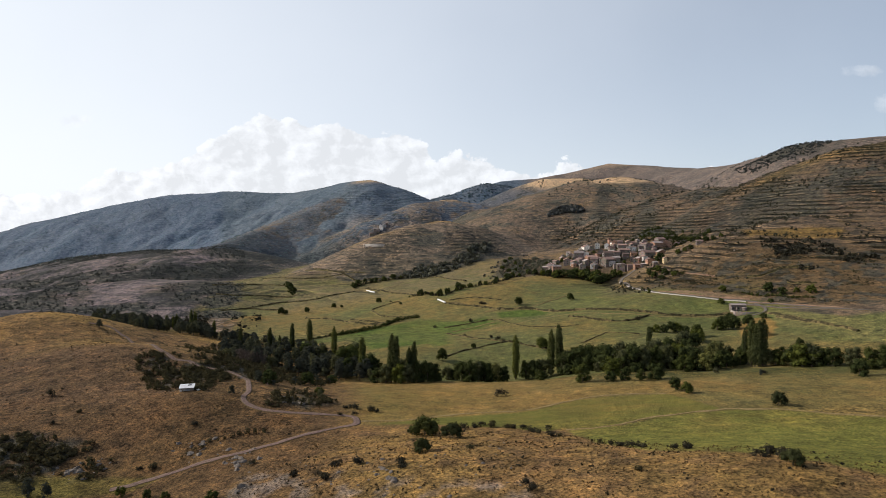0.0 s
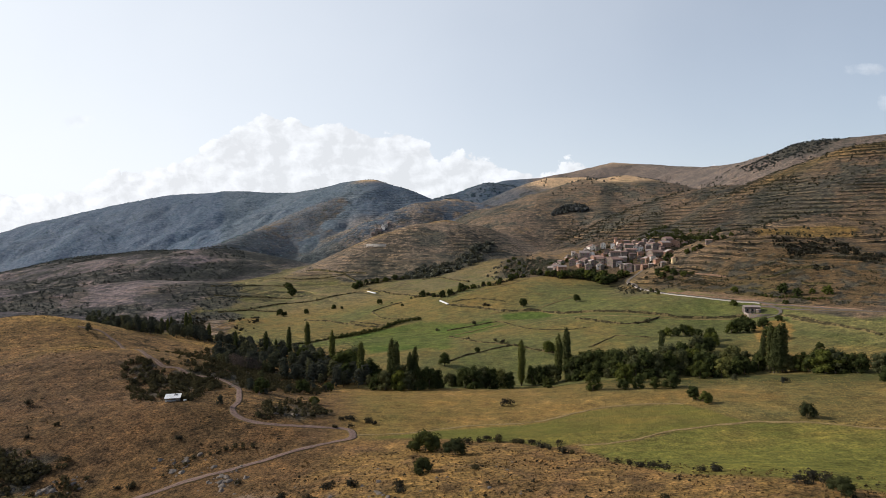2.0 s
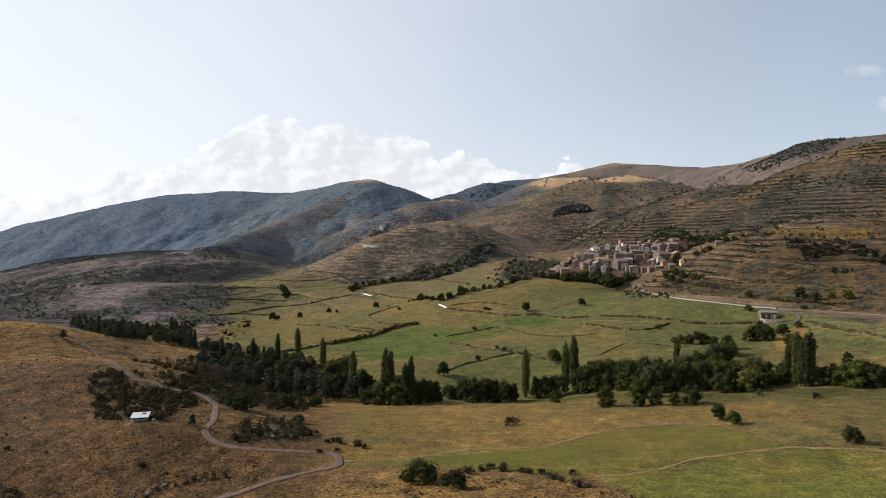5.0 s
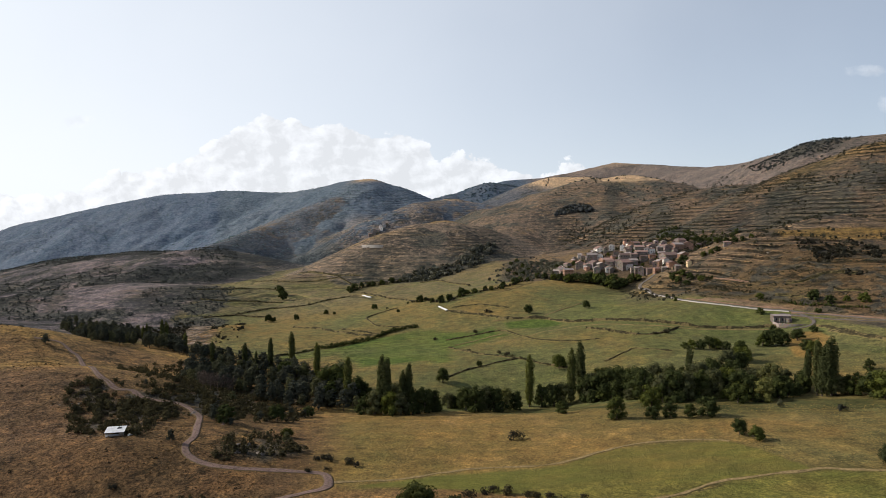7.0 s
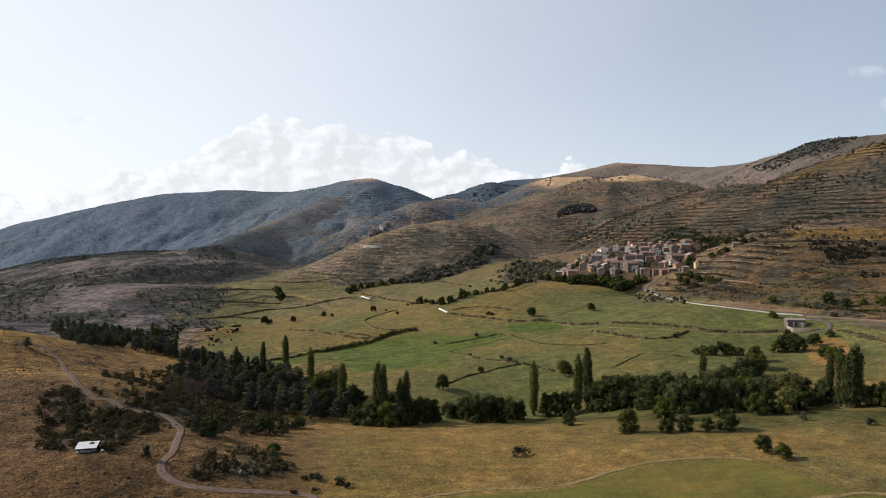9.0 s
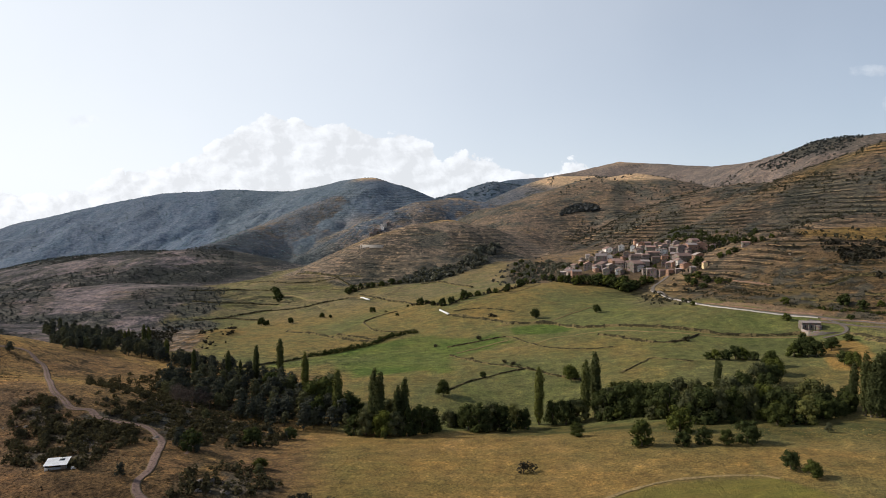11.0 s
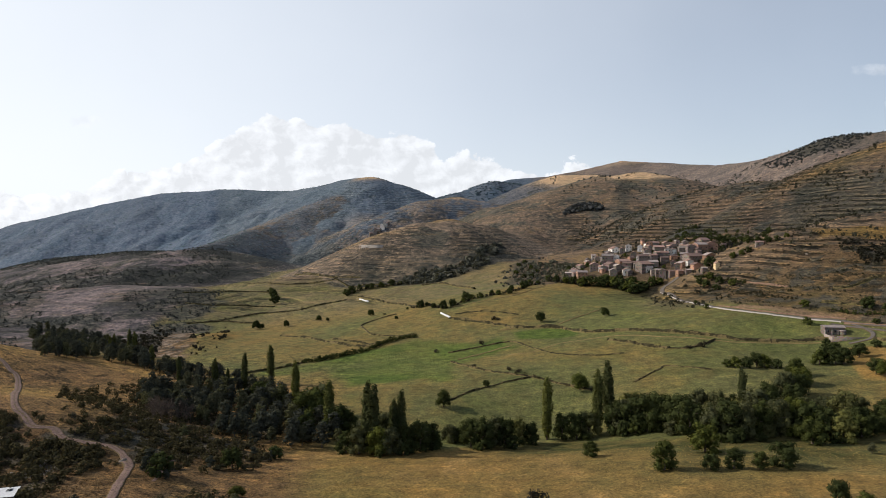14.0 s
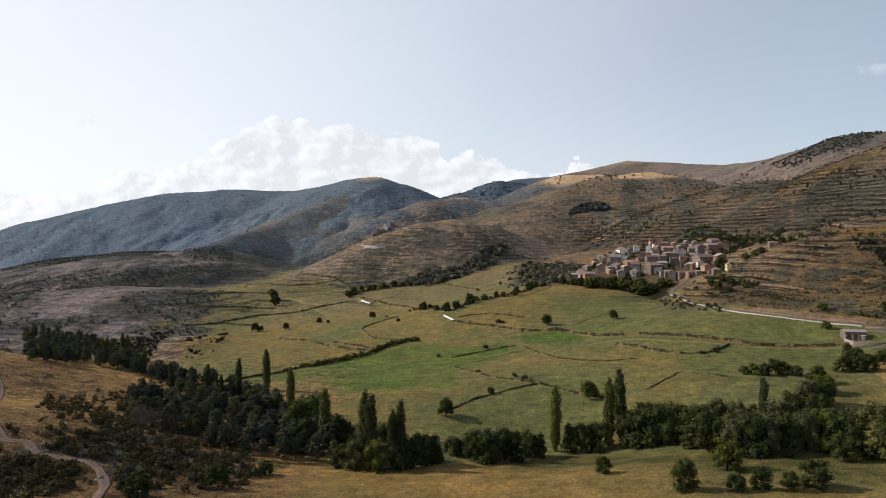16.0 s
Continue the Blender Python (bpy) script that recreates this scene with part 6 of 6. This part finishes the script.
    lobes = [(rng.randn() * 0.33, rng.randn() * 0.33, 0.3 + 0.4 * rng.rand(), 0.40, 0.40) for k in range(7)]
    root = tagged(new("juniper_bush"), "dark rounded juniper bush on dry grass", "bush")
    part("stem", quick_mesh("stem", *tube([(0, 0, -0.2), (0.03, 0, 0.25), (0.05, 0.02, 0.6)], [0.07, 0.05, 0.02], 5), [BARK]), root)
    part("foliage", quick_mesh("foliage", *leaves(lobes, 240, 0.20, rng), [LEAF_SHRUB]), root)
    return root


BUSHES = [bush(400 + k) for k in range(3)]
for k, (x, y) in enumerate(KNOLLB + KNOLLB2 + KNOLLB3 + LEFTB + SMALL):
    s = 1.5 + 1.3 * srng.rand() + (1.0 if k > 54 else 0)
    ob = copy_thing(BUSHES[k % 3], pose(0, 0, 0))
    ob.matrix_basis = Matrix.LocRotScale((x, y, rest(x, y, 0.05)), Euler((0, 0, srng.rand() * 6.28)), (s, s * (0.8 + 0.4 * srng.rand()), s * (0.75 + 0.35 * srng.rand())))
    tagged(ob, group="bushes on the dry ground")
for source in BUSHES:
    for ob in (*source.children_recursive, source):
        bpy.data.objects.remove(ob)


def wild(count, lo, hi, want, x0, x1, y0, y1):
    """Places by chance in a stretch of land, where want(x, y, z) allows."""
    out = []
    while len(out) < count:
        q = np.column_stack([srng.uniform(x0, x1, 3000), srng.uniform(y0, y1, 3000)])
        keep = want(q[:, 0], q[:, 1])
        out += [tuple(a) for a in q[keep]]
    return out[:count], lo + (hi - lo) * srng.rand(count) ** 1.5


def on_slopes(x, y):
    return (np.abs(x) < 0.72 * y) & (x > 0.10 * y + 120) & (fbm(x, y, 120, 3) + 0.6 * fbm(x, y, 30, 2) > 0.06)


p, s = wild(3200, 0.8, 3.8, on_slopes, 180, 1000, 640, 1500)
scatter("terrace_scrub", p, s, [low_clump(350 + k, 12) for k in range(5)], LEAF_SLOPE, "dark bushes dotted over the terraced hillside", "scrub")


def on_risers(x, y):
    """Along the overgrown steps between terraces."""
    ok = (np.abs(x) < 0.72 * y) & (x > 0.10 * y + 60) & (fbm(x + 40, y, 150, 3) > -0.12)
    f = np.zeros(len(x))
    z, mask, q = land(x[ok], y[ok], True)
    f[ok] = np.where(mask > 0.3, q - np.floor(q), 0)
    return (f > 0.70) & (f < 0.90)


p, s = wild(10500, 0.7, 2.3, on_risers, 180, 900, 620, 1450)
scatter("terrace_bushes", p, s, [low_clump(360 + k, 7) for k in range(5)], LEAF_SLOPE, "low dark bushes in rows along the old terrace edges", "scrub", 0.8)
p, s = wild(1300, 0.7, 2.0, lambda x, y: (inside(x, y, SLOPE_R) > -6) & (gnoise(x / 45, land(x, y) / 1.5) > 0.12), 235, 440, 520, 715)
scatter("slope_bushes", p, s, [low_clump(370 + k, 8) for k in range(5)], LEAF_SLOPE, "low dark bushes in bands across the dry slope", "scrub", 0.8)
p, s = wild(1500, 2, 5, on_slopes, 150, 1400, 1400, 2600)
scatter("hilltop_scrub", p, s, CLUMPS, LEAF_FAR_HAZED, "dark trees and bushes dotted over the upper hills", "scrub")
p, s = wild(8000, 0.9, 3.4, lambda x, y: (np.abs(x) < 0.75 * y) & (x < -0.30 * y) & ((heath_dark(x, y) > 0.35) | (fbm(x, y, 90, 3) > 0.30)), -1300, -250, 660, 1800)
scatter("heath_scrub", p, s, [low_clump(340 + k, 9) for k in range(5)], LEAF_FAR_HAZED, "dark scrub over the brown heath", "scrub")
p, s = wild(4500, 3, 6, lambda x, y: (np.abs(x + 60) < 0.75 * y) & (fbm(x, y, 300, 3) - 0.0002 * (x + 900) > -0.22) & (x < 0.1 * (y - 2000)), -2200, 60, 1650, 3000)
scatter("mountain_forest", p, s, [low_clump(380 + k, 9) for k in range(5)], LEAF_MOUNTAIN_HAZED, "dark forest covering the far mountain", "forest", 0.5)
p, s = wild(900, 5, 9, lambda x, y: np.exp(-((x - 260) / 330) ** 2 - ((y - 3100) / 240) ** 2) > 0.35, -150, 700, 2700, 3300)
scatter("mountain_forest", p, s, CLUMPS, LEAF_MOUNTAIN_HAZED, "dark forest on the distant ridge", "forest", 0.5)
for plotted, count, size in ((HUMP_WOOD, 240, 4), ([(60, 930), (75, 1060), (110, 1180), (165, 1200), (150, 1020), (125, 900)], 60, 1.7)):
    p = fill(plotted, count, 0, 30, -0.25)
    scatter("valley_wood", p, size * (1 + 1.2 * srng.rand(count)), CLUMPS, LEAF_FAR_HAZED, "dark trees filling a fold of the hillside", "wood")
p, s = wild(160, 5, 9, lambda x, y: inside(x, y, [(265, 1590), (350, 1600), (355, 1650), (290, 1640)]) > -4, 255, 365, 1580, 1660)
scatter("dark_copse", p, s, CLUMPS, LEAF_FAR_HAZED, "small dark wood on the upper slope", "wood")
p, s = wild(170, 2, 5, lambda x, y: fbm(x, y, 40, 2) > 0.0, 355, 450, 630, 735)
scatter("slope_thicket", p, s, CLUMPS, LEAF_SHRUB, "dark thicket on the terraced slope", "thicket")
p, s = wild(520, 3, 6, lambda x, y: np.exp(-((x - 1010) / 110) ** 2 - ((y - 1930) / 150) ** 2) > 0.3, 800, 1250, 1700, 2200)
scatter("crest_wood", p, s, CLUMPS, LEAF_FAR_HAZED, "dark wood along the high crest", "wood")

# ---- the village ----
WINDOW_FRAME = quick_mesh("window", *join([box(-0.55, 0.55, -0.05, 0.05, 0, 0.1), box(-0.55, 0.55, -0.05, 0.05, 1.3, 1.4),
                                           box(-0.55, -0.45, -0.05, 0.05, 0.1, 1.3), box(0.45, 0.55, -0.05, 0.05, 0.1, 1.3)]), [FRAME])
WINDOW_PANE = quick_mesh("pane", *box(-0.45, 0.45, -0.03, 0.03, 0.1, 1.3), [GLASS])
DOOR = quick_mesh("door", *box(-0.6, 0.6, -0.06, 0.06, -0.3, 2.1), [FRAME])


def gable_shell(w, d, h, rise, deep):
    v = [(x, y, z) for z in (-deep, h) for x, y in ((-w / 2, -d / 2), (w / 2, -d / 2), (w / 2, d / 2), (-w / 2, d / 2))]
    v += [(-w / 2, 0, h + rise), (w / 2, 0, h + rise)]
    f = [(0, 1, 5, 4), (2, 3, 7, 6), (1, 2, 6, 9, 5), (3, 0, 4, 8, 7), (0, 3, 2, 1), (4, 5, 9, 8), (6, 7, 8, 9)]
    return v, f


def gable_roof(w, d, h, rise, over, thick):
    """Two tiled slabs that lean together at the ridge, as one shell."""
    k = rise / (d / 2)
    y1, z1 = d / 2 + over, h - over * k + 0.06
    z2, x1 = h + rise + 0.06, w / 2 + over * 0.7
    v = []
    for x in (-x1, x1):
        v += [(x, -y1, z1), (x, 0, z2), (x, y1, z1), (x, y1, z1 + thick), (x, 0, z2 + thick * 1.2), (x, -y1, z1 + thick)]
    f = [(0, 1, 2, 3, 4, 5)[::1], (11, 10, 9, 8, 7, 6), (0, 6, 7, 1), (1, 7, 8, 2), (2, 8, 9, 3), (3, 9, 10, 4), (4, 10, 11, 5), (5, 11, 6, 0)]
    return v, f


def house(x, y, w, h, style, rng, name="house", label="", turn=None, tile=None):
    d = w * rng.uniform(0.62, 0.95)
    rise = d * rng.uniform(0.17, 0.25)
    turn = turn if turn is not None else rng.choice([0, 0, 90, 90]) + rng.uniform(-24, 24)
    words = {"s": "old brown stone", "w": "white rendered", "o": "ochre-red", "g": "grey rendered", "y": "yellow rendered"}[style]
    tile = tile or (TILE_ROOF if rng.rand() < 0.68 else SLATE_ROOF)
    root = tagged(new(name), label or words + (" village house with a clay tile roof" if tile == TILE_ROOF else " village house with a grey roof"), "house", "houses of the village")
    root.matrix_basis = pose(x, y, rest(x, y, 0.2), 0, 0, turn)
    part("wall", mesh_from("wall", *gable_shell(w, d, h, rise, 5.0), [WALLS[style]]), root)
    part("roof", mesh_from("roof", *gable_roof(w, d, h, rise, 0.6, 0.24), [tile]), root)
    floors = max(1, int(h / 2.9))
    for side, length, dist in ((0, w, d / 2), (180, w, d / 2), (90, d, w / 2), (270, d, w / 2)):
        n = max(1, int(length / 3.1))
        for fl in range(floors):
            for k in range(n):
                if rng.rand() < 0.18:
                    continue
                lx = (k + 0.5) / n * length - length / 2 + rng.uniform(-0.2, 0.2)
                at = pose(0, 0, 0, 0, 0, side) @ pose(lx, -dist - 0.01, 0.9 + fl * h / floors)
                if fl == 0 and k == n // 2 and side == 0:
                    ob = part("door", DOOR, root)
                    ob.matrix_basis = pose(0, 0, 0, 0, 0, side) @ pose(lx, -dist - 0.02, 0.3)
                    continue
                win = part("window", WINDOW_FRAME, root)
                win.matrix_basis = at
                part("pane", WINDOW_PANE, win)
    ch = part("chimney", quick_mesh("chimney", *join([box(-0.35, 0.35, -0.35, 0.35, -1.0, 0.9), box(-0.45, 0.45, -0.45, 0.45, 0.9, 1.05)]), [WALLS[style]]), root)
    ch.matrix_basis = pose(rng.uniform(-0.3, 0.3) * w, rng.uniform(-0.12, 0.12) * d, h + rise * 0.85)
    return root


hrng = np.random.RandomState(21)
for x, y, w, h, style in HOUSES_LOW + HOUSES_MID + HOUSES_HIGH + HOUSES_RIGHT:
    house(x, y, w * 0.92, h * 0.82, style, hrng)
lanes = [(150, 888), (176, 880), (205, 866), (232, 846), (262, 830), (290, 890), (262, 905), (238, 912), (212, 936), (195, 905), (228, 885), (255, 868), (278, 862)]
for k in range(34):
    a, b = lanes[k % 13]
    x, y = a + hrng.uniform(-11, 11), b + hrng.uniform(-12, 14)
    house(x, y, hrng.uniform(6, 10), hrng.uniform(3.2, 5.2), "ssswosgwss"[k % 10], hrng)


# poles on the hillside behind the village
def utility_pole(x, y):
    root = tagged(new("utility_pole"), "weathered wooden utility pole on the hillside", "pole", "utility poles")
    root.matrix_basis = pose(x, y, rest(x, y, 0.3))
    part("post", quick_mesh("post", *tube([(0, 0, 0), (0, 0, 5), (0, 0, 9.5)], [0.2, 0.17, 0.13], 8), [FRAME], True), root)
    part("crossarm", quick_mesh("crossarm", *box(-0.9, 0.9, -0.24, -0.14, 8.7, 8.86), [FRAME]), root)


utility_pole(390, 965)
utility_pole(367, 996)


def bell_tower(x, y):
    root = tagged(new("bell_tower"), "square ochre stone church tower with belfry openings", "tower")
    root.matrix_basis = pose(x, y, rest(x, y, 0.3), 0, 0, 14) @ Matrix.Scale(0.72, 4)
    part("shaft", quick_mesh("shaft", *box(-2.6, 2.6, -2.6, 2.6, -5, 10.5), [OCHRE_WALL]), root)
    part("cornice", quick_mesh("cornice", *box(-2.9, 2.9, -2.9, 2.9, 10.5, 10.9), [GREY_WALL]), root)
    posts = [box(a - 0.6, a + 0.6, b - 0.6, b + 0.6, 10.9, 13.4) for a in (-2, 2) for b in (-2, 2)]
    for p in posts:
        part("belfry_pillar", quick_mesh("belfry_pillar", *p, [OCHRE_WALL]), root)
    v = [(-3, -3, 13.4), (3, -3, 13.4), (3, 3, 13.4), (-3, 3, 13.4), (-3, -3, 13.7), (3, -3, 13.7), (3, 3, 13.7), (-3, 3, 13.7), (0, 0, 14.8)]
    f = [(0, 3, 2, 1), (0, 1, 5, 4), (1, 2, 6, 5), (2, 3, 7, 6), (3, 0, 4, 7), (4, 5, 8), (5, 6, 8), (6, 7, 8), (7, 4, 8)]
    part("roof", mesh_from("roof", v, f, [TILE_ROOF]), root)


bell_tower(245, 936)
for x, y, w, h, st in ((-190, 1785, 9, 7, "s"), (-180, 1796, 10, 8, "g"), (-172, 1806, 9, 8, "s"), (-167, 1830, 12, 10, "w"), (-158, 1840, 9, 9, "w"), (-152, 1851, 9, 7, "s"), (-181, 1812, 8, 7, "g"), (-162, 1822, 8, 8, "w")):
    house(x, y, w, h, st, hrng, label="small pale house of a distant hamlet")

# ---- chapel, shed, hut, bales ----
def slab(name, pieces, mat, parent, label=""):
    return part(name, quick_mesh(name, *join(pieces), [mat]), parent, label)


def chapel(x, y):
    root = tagged(new("roadside_chapel"), "small brown stone chapel with buttresses and a paved forecourt", "chapel")
    root.matrix_basis = pose(x, y, rest(x, y - 8, -0.25), 0, 0, -8) @ Matrix.Scale(0.8, 4)
    part("wall", mesh_from("wall", *gable_shell(16, 8.5, 6.6, 1.2, 5), [STONE_WALL]), root)
    part("roof", mesh_from("roof", *gable_roof(16, 8.5, 6.6, 1.2, 0.4, 0.25), [SLATE_ROOF]), root)
    for bx in (-7.9, -2.6, 2.2, 7.9):
        slab("buttress", [box(bx - 0.5, bx + 0.5, -5.2, -4.2, -4, 4.6)], STONE_WALL, root)
    slab("porch", [box(3.2, 7.2, -7.6, -4.26, -4, 4.2)], STONE_WALL, root)
    slab("porch_roof", [box(2.9, 7.5, -7.9, -4.3, 4.2, 4.45)], SLATE_ROOF, root)
    door = slab("door", [box(4.4, 6.0, -7.72, -7.6, 0, 2.6)], FRAME, root)
    for wx in (-5.2, 0.0):
        slab("window", [box(wx - 0.5, wx + 0.5, -4.34, -4.24, 2.4, 4.4)], GLASS, root)
    court = tagged(new("forecourt"), "pinkish paved terrace with a low stone wall", "terrace")
    court.matrix_basis = pose(x + 2, y - 9, rest(x, y - 8, -0.25), 0, 0, -8)
    slab("paving", [box(-10, 13, -7.5, 4.9, -5, 0.0)], PAVING, court)
    slab("parapet", [box(-10.3, 13.3, -7.9, -7.5, -5, 0.9)], STONE_WALL, court)
    slab("parapet", [box(13.0, 13.4, -7.5, 4.9, -5, 0.9)], GREY_WALL, court)
    slab("parapet", [box(-10.4, -10.0, -7.5, 4.9, -5, 1.2)], GREY_WALL, court)
    for bx in (-3.0, 1.5):
        bench = tagged(new("stone_bench"), "grey stone bench on the chapel terrace", "bench", "benches on the terrace")
        bench.matrix_basis = pose(x + bx + 1, y - 11 - bx * 0.3, rest(x, y - 8, -0.25), 0, 0, -8)
        slab("seat", [box(-1.0, 1.0, -0.25, 0.25, 0.4, 0.52)], GREY_WALL, bench)
        slab("leg", [box(-0.8, -0.6, -0.2, 0.2, 0, 0.4)], GREY_WALL, bench)
        slab("leg", [box(0.6, 0.8, -0.2, 0.2, 0, 0.4)], GREY_WALL, bench)


chapel(264, 572)


def sheep_hut(x, y):
    root = tagged(new("field_hut"), "low grey block hut with a sloping white metal roof", "hut")
    root.matrix_basis = pose(x, y, rest(x, y, -0.3), 0, 0, 14) @ Matrix.Scale(0.74, 4)
    slab("front_wall", [box(-4.4, 2.2, -3.2, -2.95, -1.5, 0.55)], BLOCK_WALL, root)
    slab("back_wall", [box(-4.4, 4.4, 2.95, 3.2, -0.5, 2.6)], BLOCK_WALL, root)
    v = [(0, -2.95, -1.5), (0, 2.95, -0.5), (0, 2.95, 2.6), (0, -2.95, 1.5)]
    for sx in (-4.4, 4.15):
        vv = [(sx, b, c) for a, b, c in v] + [(sx + 0.25, b, c) for a, b, c in v]
        part("side_wall", mesh_from("side_wall", vv, [(0, 1, 2, 3), (7, 6, 5, 4), (0, 4, 5, 1), (1, 5, 6, 2), (2, 6, 7, 3), (3, 7, 4, 0)], [BLOCK_WALL]), root)
    n = 10
    for k in range(n):
        x0 = -4.8 + 9.6 * k / n
        q = [(x0, -3.6, 1.48), (x0 + 0.94, -3.6, 1.48), (x0 + 0.94, 3.5, 2.78), (x0, 3.5, 2.78)]
        vv = q + [(a, b, c + 0.06) for a, b, c in q] + [(x0 + 0.94, -3.6, 1.56), (x0 + 0.94, 3.5, 2.86)]
        part("roof_sheet", mesh_from("roof_sheet", vv[:8], [(0, 3, 2, 1), (4, 5, 6, 7), (0, 1, 5, 4), (1, 2, 6, 5), (2, 3, 7, 6), (3, 0, 4, 7)], [WHITE_SHEET]), root)
    hatch = slab("skylight", [box(-1.1, 1.1, -0.8, 0.8, 0, 0.07)], GLASS, root)
    hatch.matrix_basis = pose(1.6, 1.2, 2.44, 10.4, 0, 0)
    slab("doorway_board", [box(2.2, 4.1, -3.12, -3.02, -1.0, 1.4)], FRAME, root)
    trough = tagged(new("water_trough"), "white water trough beside the hut", "trough")
    trough.matrix_basis = pose(x + 6.2, y - 1.5, rest(x + 6.2, y - 1.5, 0.0), 0, 0, 30)
    slab("basin", [box(-0.8, 0.8, -0.4, -0.32, 0.1, 0.7), box(-0.8, 0.8, 0.32, 0.4, 0.1, 0.7), box(-0.8, -0.72, -0.32, 0.32, 0.1, 0.7),
                   box(0.72, 0.8, -0.32, 0.32, 0.1, 0.7), box(-0.8, 0.8, -0.4, 0.4, 0.02, 0.1)], PLASTIC, trough)


sheep_hut(-126.4, 320)


def bale_row(x0, y0, x1, y1, count):
    a, b = Vector((x0, y0, 0)), Vector((x1, y1, 0))
    turn = math.degrees(math.atan2(y1 - y0, x1 - x0))
    root = tagged(new("wrapped_bale_row"), "long row of hay bales wrapped in white plastic", "bales")
    mid = (a + b) / 2
    root.matrix_basis = pose(mid.x, mid.y, rest(mid.x, mid.y), 0, 0, turn)
    length = (b - a).length
    ring = [(-0.5, 0.0), (-0.5, 0.42), (-0.44, 0.5), (0.44, 0.5), (0.5, 0.42), (0.5, 0.0)]
    L = length / count
    v, f = [], []
    for px, r in ring:
        for k in range(12):
            w = 2 * math.pi * k / 12
            v.append((px * L, max(r, 0.02) * 2.0 * math.cos(w), max(r, 0.02) * 1.8 * math.sin(w) + 0.8))
    for i in range(len(ring) - 1):
        for k in range(12):
            f.append((i * 12 + k, i * 12 + (k + 1) % 12, (i + 1) * 12 + (k + 1) % 12, (i + 1) * 12 + k))
    me = quick_mesh("bale", v, f, [PLASTIC], True)
    for k in range(count):
        t = (k + 0.5) / count
        p = a.lerp(b, t)
        ob = part("bale", me, root)
        ob.matrix_basis = pose((t - 0.5) * length, 0, rest(p.x, p.y) - rest(mid.x, mid.y))


bale_row(-3, 768, 6, 746, 14)
bale_row(-112, 985, -97, 955, 18)


def open_barn(x0, y0, x1, y1):
    turn = math.degrees(math.atan2(y1 - y0, x1 - x0))
    mx, my, length = (x0 + x1) / 2, (y0 + y1) / 2, math.hypot(x1 - x0, y1 - y0)
    root = tagged(new("open_barn"), "long pale roofless barn with a row of pillars", "barn")
    root.matrix_basis = pose(mx, my, rest(mx, my, 0.2), 0, 0, turn)
    for k in range(13):
        px = (k / 12 - 0.5) * length
        slab("pillar", [box(px - 0.4, px + 0.4, -3.5, -2.7, -3, 4.2)], ROAD_EDGE, root)
    slab("back_wall", [box(-length / 2, length / 2, 3, 3.4, -3, 4.6)], ROAD_EDGE, root)
    slab("lintel", [box(-length / 2 - 0.5, length / 2 + 0.5, -3.6, -2.6, 4.2, 4.9)], ROAD_EDGE, root)
    slab("front_wall", [box(-length * 0.12, length / 2, -2.6, -2.3, -3, 2.6)], ROAD_EDGE, root)


open_barn(-148, 1268, -108, 1258)


# ---- rocks ----
def rock(seed):
    rng = np.random.RandomState(seed)
    bm = bmesh.new()
    bmesh.ops.create_icosphere(bm, subdivisions=2, radius=1)
    cuts = rng.normal(size=(9, 3))
    cuts /= np.linalg.norm(cuts, axis=1)[:, None]
    for v in bm.verts:
        p = np.array(v.co)
        for c in cuts:
            over = p @ c - 0.72
            if over > 0:
                p = p - c * over * 0.9
        p = p * (1 + 0.12 * rng.randn())
        v.co = p * (1, 0.8, 0.7)
    me = bpy.data.meshes.new("rock")
    bm.to_mesh(me)
    bm.free()
    me.materials.append(ROCK)
    return me


ROCKS = [rock(500 + k) for k in range(5)]
rrng = np.random.RandomState(33)
OUTCROPS = [(-150, 256), (-139, 259), (-101, 268), (-91, 263), (-80, 256), (-247, 718), (-226, 681), (-275, 800), (-237, 738), (-244, 760), (-236, 772), (-250, 786), (-243, 800)]
OUTCROPS += [(-144, 254), (-137, 256), (-103, 260), (-105, 266), (-80, 250), (-76, 253), (-134, 348), (-116, 361), (-124, 364), (-76, 311), (-167, 361), (325, 724), (362, 654)]
for x, y in ROCKP + ROCKP2 + OUTCROPS:
    for k in range(5):
        a, b = x + rrng.randn() * 3.6, y + rrng.randn() * 2.6
        s = 0.5 + 1.5 * rrng.rand() ** 2
        ob = tagged(new("rock", ROCKS[rrng.randint(5)]), "pale grey limestone boulder in dry grass", "rock", "boulders on the hillside")
        ob.matrix_basis = Matrix.LocRotScale((a, b, rest(a, b, 0.22 * s)), Euler(rrng.rand(3) * 0.6 + (0, 0, rrng.rand() * 6)), (s, s, s))
for k in range(80):
    a, b = rrng.uniform(-75, 25), rrng.uniform(172, 236)
    s = 0.25 + 0.7 * rrng.rand() ** 2
    ob = tagged(new("rock", ROCKS[rrng.randint(5)]), "small pale stone on the dry knoll", "rock", "stones on the knoll")
    ob.matrix_basis = Matrix.LocRotScale((a, b, rest(a, b, 0.2 * s)), Euler(rrng.rand(3) * 0.6), (s, s, s))
